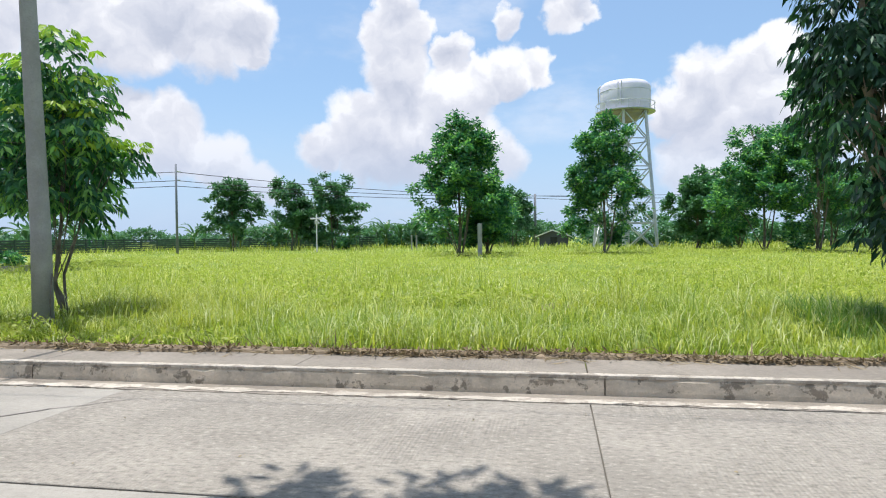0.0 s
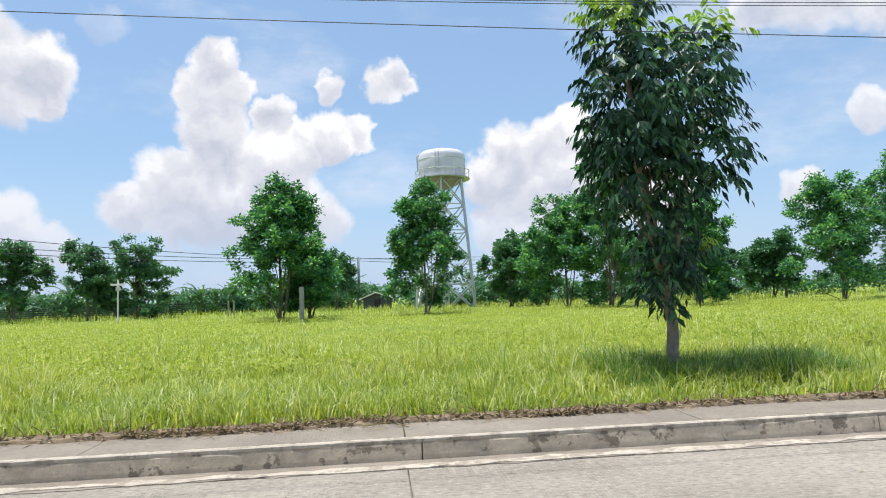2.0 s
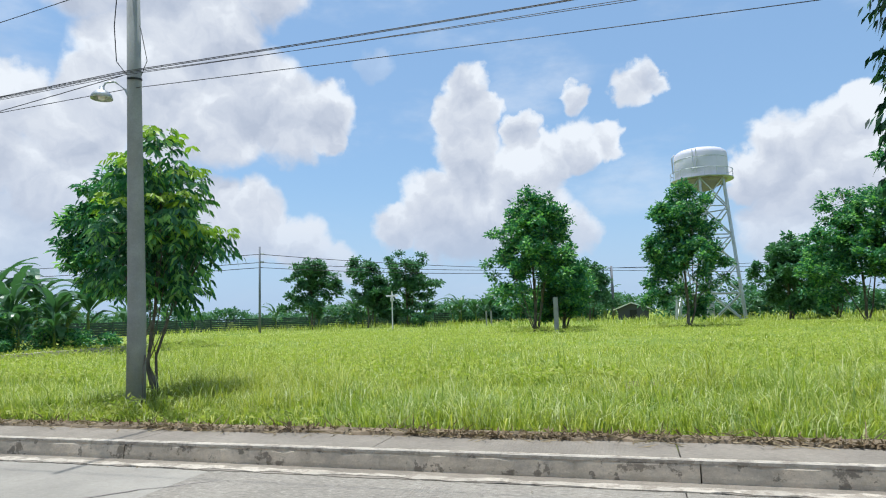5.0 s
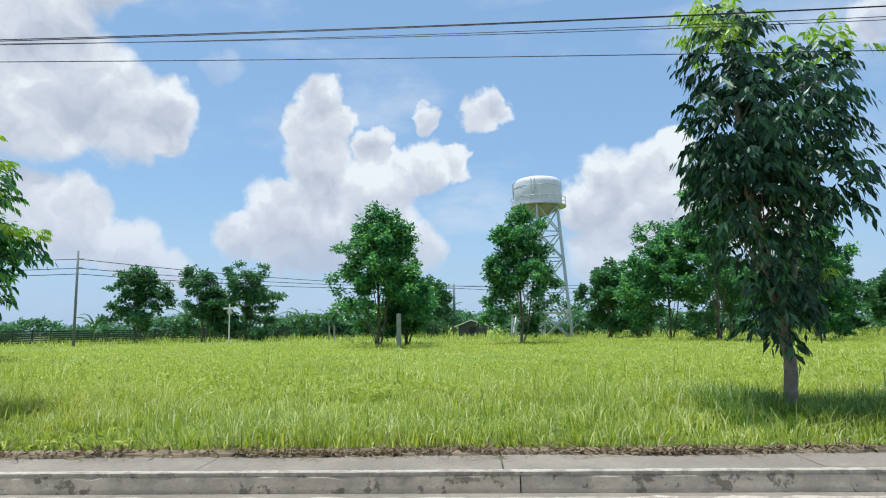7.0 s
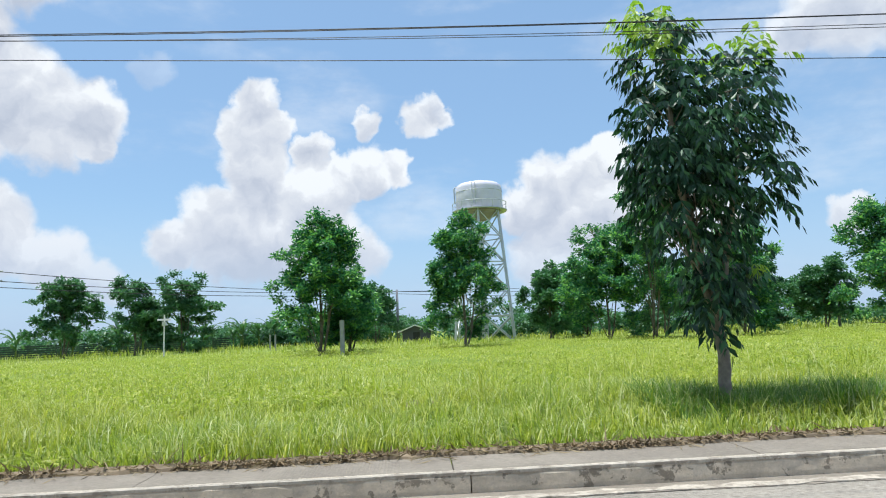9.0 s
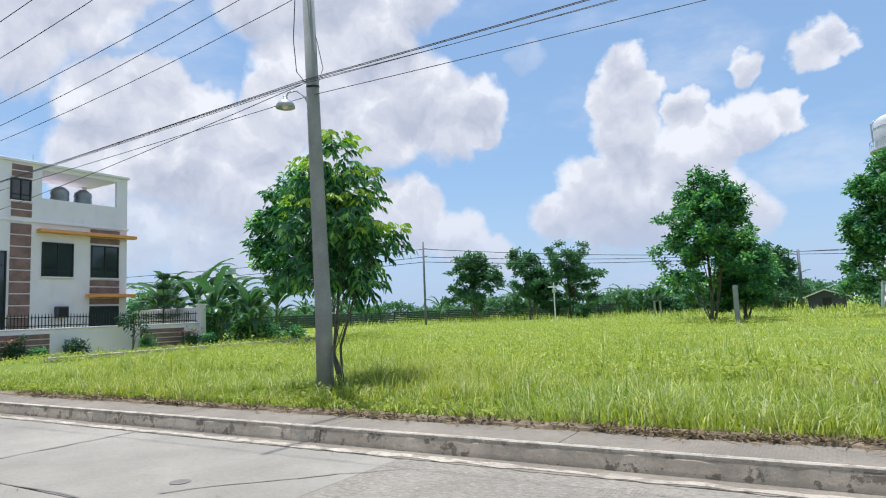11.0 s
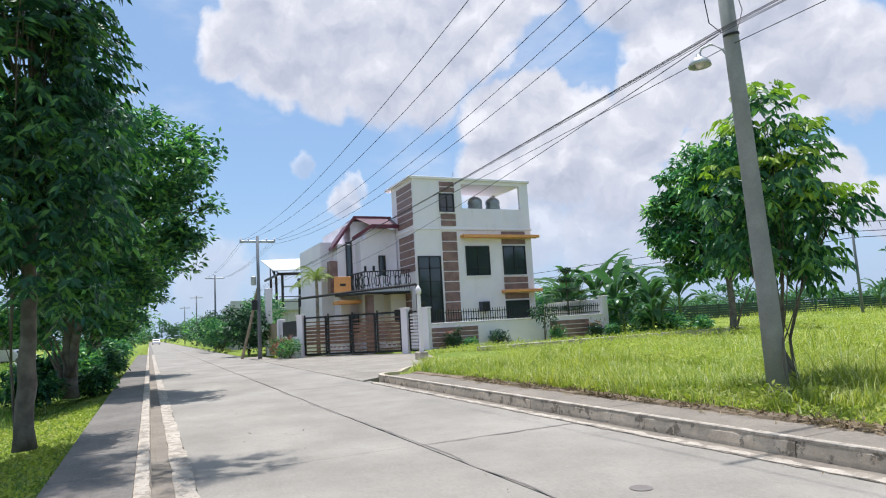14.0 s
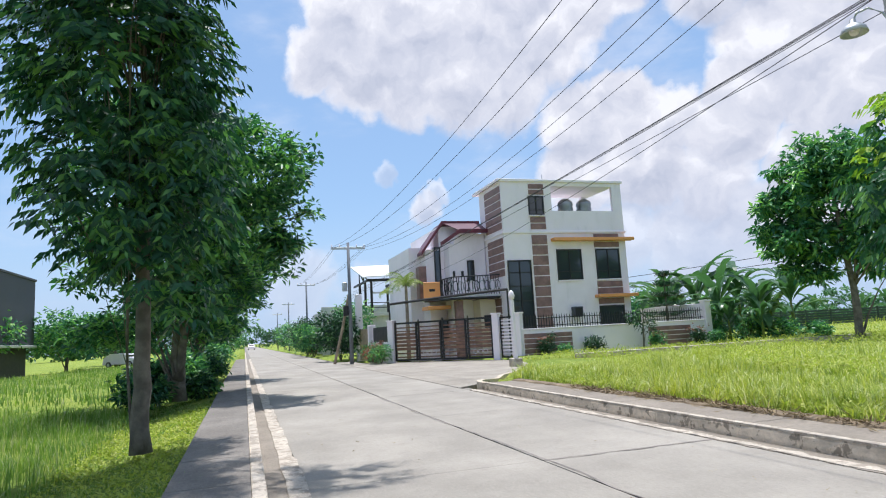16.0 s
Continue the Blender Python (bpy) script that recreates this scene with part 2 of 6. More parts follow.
ROAD = make_concrete("road_concrete", (0.355, 0.317, 0.264), (0.26, 0.225, 0.19), 0.9, True, 0.4, 0.7, 0.62)
SMOOTH = make_concrete("smooth_slab", (0.34, 0.31, 0.264), (0.26, 0.23, 0.20), 0.4, False, 0.45, 0.5, 0.16)
WALK = make_concrete("pavement_concrete", (0.285, 0.247, 0.20), (0.21, 0.175, 0.145), 0.6, True, 0.6, 1.1, 0.3)
KERB = make_concrete("kerb_concrete", (0.63, 0.53, 0.41), (0.20, 0.165, 0.125), 0.7, False, 0.85, 2.2, 0.25, (0.555, 0.60))
CEMENT = make_concrete("pale_cement", (0.54, 0.475, 0.39), (0.29, 0.245, 0.195), 0.6, False, 0.8, 2.0, 0.3, (0.49, 0.56))
PATH_GREY = make_concrete("footpath_concrete", (0.225, 0.203, 0.176), (0.145, 0.128, 0.11), 0.6, False, 0.6, 1.1, 0.3)
POLE = make_concrete("pole_concrete", (0.33, 0.33, 0.32), (0.25, 0.24, 0.225), 0.25, False, 0.3, 1.4, 0.1)
GREYPOLE = worn("pole_grey", (0.17, 0.185, 0.21), 0.7, 0.0, 0.1, 1.0, 30, (0.25, 0.24, 0.22), 0.3, 0.1)
JOINT = worn("joint_dirt", (0.24, 0.22, 0.19), 0.95, dirty=0.0)
CRACK = worn("tar_crack", (0.24, 0.21, 0.19), 0.95, dirty=0.0)
WHITE = worn("white_paint", (0.88, 0.81, 0.855), 0.6, 0.0, 0.03, 0.8, 40, (0.55, 0.53, 0.50), 0.25, 0.1)
CREAM = worn("cream_render", (0.78, 0.67, 0.55), 0.75, 0.0, 0.06, 0.8, 40, (0.45, 0.42, 0.36), 0.25, 0.1)
GREYW = worn("grey_render", (0.56, 0.56, 0.55), 0.8, 0.0, 0.08, 0.7, 40, (0.3, 0.3, 0.28), 0.4, 0.15)
DARKW = worn("dark_grey_render", (0.075, 0.08, 0.10), 0.75, 0.0, 0.12, 0.5, 30, (0.08, 0.08, 0.08), 0.3, 0.1)
TILE = worn("brown_cladding", (0.25, 0.15, 0.135), 0.55, 0.0, 0.25, 2.5, 50, (0.14, 0.09, 0.08), 0.4, 0.3)
TIMBER = worn("brown_slat", (0.20, 0.11, 0.075), 0.55, 0.0, 0.3, 2.5, 50, (0.09, 0.06, 0.05), 0.4, 0.3)
ORANGE = worn("orange_paint", (0.80, 0.36, 0.12), 0.5, 0.0, 0.08, 1.0, 40, (0.5, 0.22, 0.08), 0.25, 0.1)
MAROON = worn("maroon_sheet", (0.15, 0.035, 0.055), 0.45, 0.0, 0.12, 1.0, 30, (0.16, 0.05, 0.06), 0.3, 0.1)
PINK = worn("faded_red_sheet", (0.15, 0.075, 0.095), 0.5, 0.0, 0.12, 1.0, 30, (0.3, 0.1, 0.12), 0.3, 0.1)
BLACK = worn("black_iron", (0.03, 0.03, 0.033), 0.5, 0.3, 0.2, 3.0, 60, (0.08, 0.06, 0.05), 0.2, 0.1)
STEEL = worn("painted_steel", (0.50, 0.52, 0.54), 0.45, 0.4, 0.1, 1.5, 40, (0.3, 0.22, 0.16), 0.35, 0.1)
SILVER = worn("silver_tank", (0.70, 0.67, 0.78), 0.5, 0.0, 0.06, 0.5, 20, (0.45, 0.40, 0.34), 0.3, 0.08)
RUSTY = worn("rusty_cone", (0.38, 0.33, 0.35), 0.6, 0.2, 0.15, 0.6, 20, (0.25, 0.15, 0.09), 0.4, 0.1)
WIRE = worn("cable_black", (0.02, 0.02, 0.022), 0.6, dirty=0.0)
SHEET = worn("white_roof_sheet", (0.78, 0.78, 0.76), 0.45, 0.1, 0.05, 0.6, 20, (0.5, 0.45, 0.4), 0.25, 0.1)
BARK = worn("bark", (0.29, 0.24, 0.195), 0.95, 0.0, 0.35, 5.0, 45, (0.18, 0.15, 0.12), 0.6, 0.9)
BARK2 = worn("dark_bark", (0.16, 0.14, 0.11), 0.95, 0.0, 0.35, 5.0, 45, (0.05, 0.04, 0.03), 0.6, 0.9)
SOIL = worn("dry_soil", (0.23, 0.175, 0.115), 0.95, 0.0, 0.35, 3.0, 50, (0.10, 0.075, 0.05), 0.6, 0.8)
WOOD = worn("weathered_wood", (0.33, 0.27, 0.2), 0.85, 0.0, 0.25, 3.0, 40, (0.15, 0.12, 0.09), 0.5, 0.5)
FENCEG = worn("dark_green_sheet", (0.045, 0.075, 0.06), 0.6, 0.1, 0.2, 1.0, 20, (0.09, 0.08, 0.06), 0.3, 0.1)

GLASS, gN, gB = material("dark_window_glass", (0.035, 0.042, 0.05), 0.06, 0.0, 0.8)
WATER, wN, wB = material("puddle_water", (0.03, 0.035, 0.03), 0.03, 0.0, 0.7)

LEAF_DARK = leafy("leaf_deep_green", (0.012, 0.042, 0.024), (0.034, 0.100, 0.056), (0.07, 0.17, 0.07), 0.42, 0.14)
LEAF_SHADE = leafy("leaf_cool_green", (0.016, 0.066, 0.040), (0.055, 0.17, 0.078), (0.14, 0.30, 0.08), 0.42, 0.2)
LEAF_MID = leafy("leaf_green", (0.042, 0.145, 0.08), (0.115, 0.30, 0.14), (0.25, 0.46, 0.13), 0.36, 0.30)
LEAF_FAR = leafy("leaf_far_green", (0.055, 0.15, 0.08), (0.15, 0.29, 0.135), None, 0.42, 0.25)
LEAF_BANANA = leafy("banana_green", (0.05, 0.12, 0.06), (0.16, 0.27, 0.13), None, 0.33, 0.3)
LEAF_YOUNG = leafy("young_tree_leaf", (0.022, 0.09, 0.045), (0.075, 0.23, 0.09), (0.22, 0.42, 0.10), 0.42, 0.25)
LEAF_VERGE = leafy("verge_tree_leaf", (0.028, 0.105, 0.056), (0.085, 0.24, 0.105), (0.22, 0.44, 0.11), 0.40, 0.27)
LEAF_LIME = leafy("young_leaf_lime", (0.27, 0.40, 0.04), (0.48, 0.58, 0.09), None, 0.45, 0.35)
LEAF_PALM = leafy("palm_yellow_green", (0.16, 0.22, 0.05), (0.34, 0.38, 0.10), None, 0.45, 0.3)
LEAF_STRAW = leafy("dry_straw", (0.20, 0.15, 0.09), (0.42, 0.34, 0.22), None, 0.9, 0.1)
LEAF_RED = leafy("shrub_red_leaf", (0.20, 0.07, 0.05), (0.36, 0.14, 0.09), None, 0.5, 0.25)
LITTER = leafy("dry_leaf", (0.15, 0.105, 0.06), (0.36, 0.27, 0.16), None, 0.9, 0.05)


def make_grass(name, cols, pale, passing):
    """Blades: colour drifts over the field, some are dry."""
    m, N, b = material(name, cols[0], 0.5, 0.0, 0.4)
    g = N.add("ShaderNodeNewGeometry")
    p, r = g.outputs["Position"], g.outputs["Random Per Island"]
    big = N.noise(p, 0.22, 4.0, 0.6)
    mid = N.noise(p, 1.4, 3.0)
    col = N.mix(N.span(big, 0.35, 0.65), cols[0], cols[1])
    col = N.mix(N.span(mid, 0.4, 0.72, 0.0, 0.6), col, cols[2])
    col = N.mix(N.span(r, 0.0, 1.0, 0.0, 0.95, "LINEAR"), col, cols[3])
    col = N.mix(N.span(r, 0.82, 0.84, 0.0, 0.8), col, pale)
    N.tree.links.new(col, b.inputs["Base Color"])
    tr = N.add("ShaderNodeBsdfTranslucent", {}, Color=N.mix(1.0, col, (1.4, 1.35, 0.7), "MULTIPLY"))
    mx = N.add("ShaderNodeMixShader", {}, i0=passing, i1=b.outputs[0], i2=tr.outputs[0])
    out = [n for n in N.tree.nodes if n.type == "OUTPUT_MATERIAL"][0]
    N.tree.links.new(mx.outputs[0], out.inputs[0])
    return m


GRASS = make_grass("grass_blades", ((0.35, 0.45, 0.075), (0.48, 0.52, 0.08), (0.53, 0.56, 0.13), (0.11, 0.20, 0.03)), (0.74, 0.76, 0.40), 0.42)
PADDY = make_grass("paddy_blades", ((0.17, 0.31, 0.055), (0.23, 0.36, 0.06), (0.28, 0.38, 0.09), (0.07, 0.17, 0.03)), (0.44, 0.48, 0.26), 0.40)


def make_ground():
    m, N, b = material("field_ground", (0.12, 0.17, 0.04), 0.95, 0.0, 0.2)
    p = place(N)
    big, mid, fine = N.noise(p, 0.16, 5.0, 0.6), N.noise(p, 1.1, 5.0, 0.65), N.noise(p, 14.0, 5.0, 0.7)
    col = N.mix(N.span(big, 0.35, 0.65), (0.19, 0.27, 0.045), (0.29, 0.34, 0.055))
    col = N.mix(N.span(mid, 0.42, 0.7, 0.0, 0.7), col, (0.41, 0.45, 0.09))
    col = N.mix(N.span(fine, 0.42, 0.66, 0.0, 0.6), col, (0.12, 0.21, 0.03))
    N.tree.links.new(col, b.inputs["Base Color"])
    bump(N, b, N.math("ADD", mid, fine), 0.8, 0.12)
    return m


GROUND = make_ground()


# ---- mesh helpers ----
rng = np.random.default_rng(7)


def link(name, mesh, mat, parent=None, label=""):
    if mat and not mesh.materials:
        mesh.materials.append(mat)
    ob = new(name, mesh)
    if parent:
        ob.parent = parent
    if label:
        ob["label"] = label
    return ob


def part(name, bm, mat, parent=None, label="", smooth=False):
    """Links a bmesh as one mesh object under a thing or a part."""
    me = bpy.data.meshes.new(name)
    bm.to_mesh(me)
    bm.free()
    if smooth:
        me.polygons.foreach_set("use_smooth", [True] * len(me.polygons))
    return link(name, me, mat, parent, label)


def thing(name, at, label, category, group="", rz=0.0):
    """An empty at a thing's base."""
    ob = new(name)
    ob.matrix_world = pose(*at, 0, 0, rz)
    ob.empty_display_size = 0.2
    return tagged(ob, label, category, group)


def box(x0, x1, y0, y1, z0, z1, bevel=0.0, bm=None):
    bm = bm or bmesh.new()
    m = Matrix.Translation(((x0 + x1) / 2, (y0 + y1) / 2, (z0 + z1) / 2)) @ Matrix.Diagonal((abs(x1 - x0), abs(y1 - y0), abs(z1 - z0), 1))
    made = bmesh.ops.create_cube(bm, size=1.0, matrix=m)
    if bevel:
        edges = list({e for v in made["verts"] for e in v.link_edges})
        bmesh.ops.bevel(bm, geom=edges, offset=bevel, segments=1, affect="EDGES")
    return bm


def tube(points, radii, sides=8, bm=None, caps=True):
    """A tapered tube through points."""
    bm = bm or bmesh.new()
    pts = [Vector(p) for p in points]
    if isinstance(radii, (int, float)):
        radii = [radii] * len(pts)
    rings = []
    for i, (p, r) in enumerate(zip(pts, radii)):
        d = (pts[min(i + 1, len(pts) - 1)] - pts[max(i - 1, 0)]).normalized()
        a = d.orthogonal().normalized() if abs(d.z) < 0.95 else d.cross(Vector((0, 1, 0))).normalized()
        b = d.cross(a)
        rings.append([bm.verts.new(p + r * (math.cos(2 * math.pi * k / sides) * a + math.sin(2 * math.pi * k / sides) * b)) for k in range(sides)])
    for u, v in zip(rings, rings[1:]):
        for k in range(sides):
            bm.faces.new((u[k], u[(k + 1) % sides], v[(k + 1) % sides], v[k]))
    if caps:
        bm.faces.new(rings[0][::-1])
        bm.faces.new(rings[-1])
    return bm


def lathe(profile, sides=24, at=(0, 0, 0), bm=None):
    """A turned shape from (radius, height) pairs."""
    bm = bm or bmesh.new()
    rings = [[bm.verts.new((at[0] + r * math.cos(2 * math.pi * k / sides), at[1] + r * math.sin(2 * math.pi * k / sides), at[2] + z)) for k in range(sides)] for r, z in profile]
    for u, v in zip(rings, rings[1:]):
        for k in range(sides):
            bm.faces.new((u[k], u[(k + 1) % sides], v[(k + 1) % sides], v[k]))
    bm.faces.new(rings[0][::-1])
    bm.faces.new(rings[-1])
    return bm


def prism(outline, z0, z1, bm=None):
    """An upright prism over a plan outline (anticlockwise)."""
    bm = bm or bmesh.new()
    lo = [bm.verts.new((x, y, z0)) for x, y in outline]
    hi = [bm.verts.new((x, y, z1)) for x, y in outline]
    bm.faces.new(lo[::-1])
    bm.faces.new(hi)
    for i in range(len(lo)):
        j = (i + 1) % len(lo)
        bm.faces.new((lo[i], lo[j], hi[j], hi[i]))
    return bm


def raw_mesh(name, verts, faces, mat, smooth=False):
    """A mesh from numpy arrays: verts (n, 3) and faces (m, k)."""
    me = bpy.data.meshes.new(name)
    nf, k = faces.shape
    me.vertices.add(len(verts))
    me.vertices.foreach_set("co", np.ascontiguousarray(verts, dtype=np.float32).ravel())
    me.loops.add(nf * k)
    me.loops.foreach_set("vertex_index", np.ascontiguousarray(faces, dtype=np.int32).ravel())
    me.polygons.add(nf)
    me.polygons.foreach_set("loop_start", np.arange(0, nf * k, k, dtype=np.int32))
    if smooth:
        me.polygons.foreach_set("use_smooth", np.ones(nf, dtype=bool))
    me.update(calc_edges=True)
    me.materials.append(mat)
    return me


# ---- ground ----
def field_height(x, y):
    """The lie of the land: low swells on the vacant lot, a slightly sunken paddy on the other side."""
    x, y = np.asarray(x, float), np.asarray(y, float)
    swell = 0.06 * np.sin(x * 0.31 + 1.3) * np.sin(y * 0.27) + 0.05 * np.sin(x * 0.13 - 0.4 * y * 0.3) + 0.03 * np.sin(0.9 * x + 0.7 * y)
    ramp = np.clip((y - 8.2) / 4.0, 0, 1)
    lot = 0.16 + ramp * (0.10 + swell)
    return lot


def build_ground():
    """One sheet out to the horizon; the road, pavements and paddy lie in its trough."""
    xs = np.unique(np.concatenate([np.linspace(-70, 50, 121), np.linspace(-45, -17, 71), np.linspace(-500, -70, 40), np.linspace(50, 500, 40), [-2600, -1200, 1200, 2600]]))
    ys = np.unique(np.concatenate([[-2600, -1200, -500, -200, -100, -60, -30, -15, -8, -4, -2, -0.6, 0.2, 0.8, 1.0], [1.2, 7.9, 8.1], np.linspace(8.3, 16, 26), np.linspace(17, 60, 50), np.linspace(62, 400, 50), [700, 1200, 2600]]))
    X, Y = np.meshgrid(xs, ys)
    Z = np.where(Y > 8.0, field_height(X, Y), -0.25)
    left = np.clip((1.0 - Y) / 1.6, 0, 1)
    Z = np.where(Y < 1.1, 0.14 - 0.34 * left + 0.03 * np.sin(X * 0.8 + Y), Z)
    Z = np.where((Y >= 1.1) & (Y <= 8.0), -0.25, Z)
    side = np.clip((-24.0 - X) / 3.0, 0, 1) * (Y > 8.0) * (Y < 40)
    Z = Z - side * 0.17
    mouth = (Y > 8.0) & (X < -17.2) & (X > -47) & (Y < np.clip(8.0 + (-17.6 - X) * 0.66, 8.0, 14.3))
    Z = np.where(mouth, -0.25, Z)
    n, m = X.shape
    idx = np.arange(n * m).reshape(n, m)
    f = np.stack([idx[:-1, :-1], idx[:-1, 1:], idx[1:, 1:], idx[1:, :-1]], -1).reshape(-1, 4)
    me = raw_mesh("ground", np.stack([X, Y, Z], -1).reshape(-1, 3), f, GROUND, True)
    tagged(new("ground", me), "rough green vacant lot and fields reaching the horizon", "ground", "", "structure")


build_ground()

YL, YR = 1.75, 7.5      # faces of the two kerbs
KH = 0.19               # kerb height
MIDDLE = 4.84           # the long joint between the two lanes


def build_road():
    road = tagged(new("road"), "pale concrete village road with worn slabs and tarred joints", "road", "", "structure")
    part("road_bed", box(-420, 90, YL - 0.05, YR + 0.05, -0.5, -0.035), JOINT, road)
    xs = [1.0 + 4.62 * i for i in range(-26, 12)]
    shared = {}
    for lane, (y0, y1) in enumerate(((YL + 0.42, MIDDLE - 0.012), (MIDDLE + 0.012, YR - 0.30))):
        for i, x in enumerate(xs):
            if lane == 0 and i % 3:
                continue
            smooth_slab = x < -8.0 or lane == 0 and x < -4
            key = (lane, smooth_slab)
            if key not in shared:
                bm = box(0.005, 4.615 if lane else 13.855, y0, y1, -0.15, 0.0, 0.005)
                me = bpy.data.meshes.new("slab")
                bm.to_mesh(me)
                bm.free()
                me.materials.append(SMOOTH if smooth_slab else ROAD)
                shared[key] = me
            ob = new("slab", shared[key])
            ob.parent, ob.location = road, (x, 0, random.uniform(-0.003, 0.003))
    part("far_slab", box(-420, xs[0] - 0.01, YL + 0.42, YR - 0.3, -0.15, 0.0), SMOOTH, road)
    part("near_slab", box(xs[-1] + 4.63, 90, YL + 0.42, YR - 0.3, -0.15, 0.0), ROAD, road)
    # wandering tarred cracks over the joints
    r = random.Random(77)
    for pts in ([(-34 + 0.35 * i, MIDDLE, 0) for i in range(88)], [(-8.24, MIDDLE + 0.12 * i, 1) for i in range(21)], [(-12.86, MIDDLE + 0.12 * i, 1) for i in range(12)], [(-4.9 + 0.10 * i, MIDDLE + 0.4 + 0.13 * i - 0.002 * i * i, 1) for i in range(17)], [(-21.0, 2.4 + 0.2 * i, 1) for i in range(10)]):
        bm, prev, drift = bmesh.new(), None, 0.0
        for x, y, across in pts:
            drift = 0.8 * drift + r.uniform(-0.035, 0.035)
            w = 0.007 + 0.013 * r.random()
            dx, dy = (drift, 0) if across else (0, drift)
            ex, ey = (w, 0) if across else (0, w)
            row = [bm.verts.new((x + dx - ex, y + dy - ey, 0.005)), bm.verts.new((x + dx + ex, y + dy + ey, 0.005))]
            if prev:
                bm.faces.new((prev[0], prev[1], row[1], row[0]))
            prev = row
        part("tar_seam", bm, CRACK, road)
    cover = part("manhole_cover", lathe([(0.09, 0.0), (0.1, 0.005), (0.07, 0.006)], 18, (-5.08, 5.6, 0.0)), CRACK, road, "small dark cover set in the slab")
    # the bays of the gate drive and the mouth of the side street
    part("drive_slab", prism([(-43.5, YR - 0.3), (-18.2, YR - 0.3), (-19.8, 9.0), (-24.5, 12.6), (-29.6, 14.2), (-32.4, 14.2), (-37.6, 9.9), (-39.2, 8.4), (-43.5, 8.2)], -0.15, 0.012), ROAD, road)


build_road()


def wavy_strip(x0, x1, y0, y1, z0, z1, ragged, step, seed, parent, name, mat):
    """A cast strip with an uneven outer edge."""
    r = random.Random(seed)
    bm = bmesh.new()
    n = int((x1 - x0) / step)
    prev = None
    for i in range(n + 1):
        x = x0 + (x1 - x0) * i / n
        a, b = y0 + r.uniform(-ragged[0], ragged[0]), y1 + r.uniform(-ragged[1], ragged[1])
        row = [bm.verts.new(v) for v in ((x, a, z0), (x, a, z1), (x, b, z1), (x, b, z0))]
        if prev:
            for k in range(4):
                bm.faces.new((prev[k], prev[(k + 1) % 4], row[(k + 1) % 4], row[k]))
        prev = row
    bmesh.ops.recalc_face_normals(bm, faces=bm.faces)
    return part(name, bm, mat, parent)


def kerb_profile(y_face, inward, x0, x1, seed, parent, name):
    """A kerb with a chipped, uneven front: many short cross-sections."""
    r = random.Random(seed)
    bm = bmesh.new()
    prev, n = None, max(2, int((x1 - x0) / 0.12))
    s = 1 if inward > 0 else -1
    for i in range(n + 1):
        x = x0 + (x1 - x0) * i / n
        c = 0.036 + (0.03 * r.random() if r.random() < 0.22 else 0.006 * r.random())
        f = r.uniform(-0.006, 0.006)
        row = [bm.verts.new(v) for v in ((x, y_face + s * (f - 0.015), -0.2), (x, y_face + s * (f - 0.006), 0.05 + f), (x, y_face + s * (f + 0.004), KH - c), (x, y_face + s * (f + c * 0.8), KH - 0.003 * r.random()), (x, y_face + s * 0.14, KH), (x, y_face + s * 0.14, -0.2))]
        if prev:
            for k in range(6):
                bm.faces.new((prev[k], prev[(k + 1) % 6], row[(k + 1) % 6], row[k]))
        else:
            bm.faces.new(row)
        prev = row
    bm.faces.new(prev[::-1])
    bmesh.ops.recalc_face_normals(bm, faces=bm.faces)
    return part(name, bm, KERB, parent)


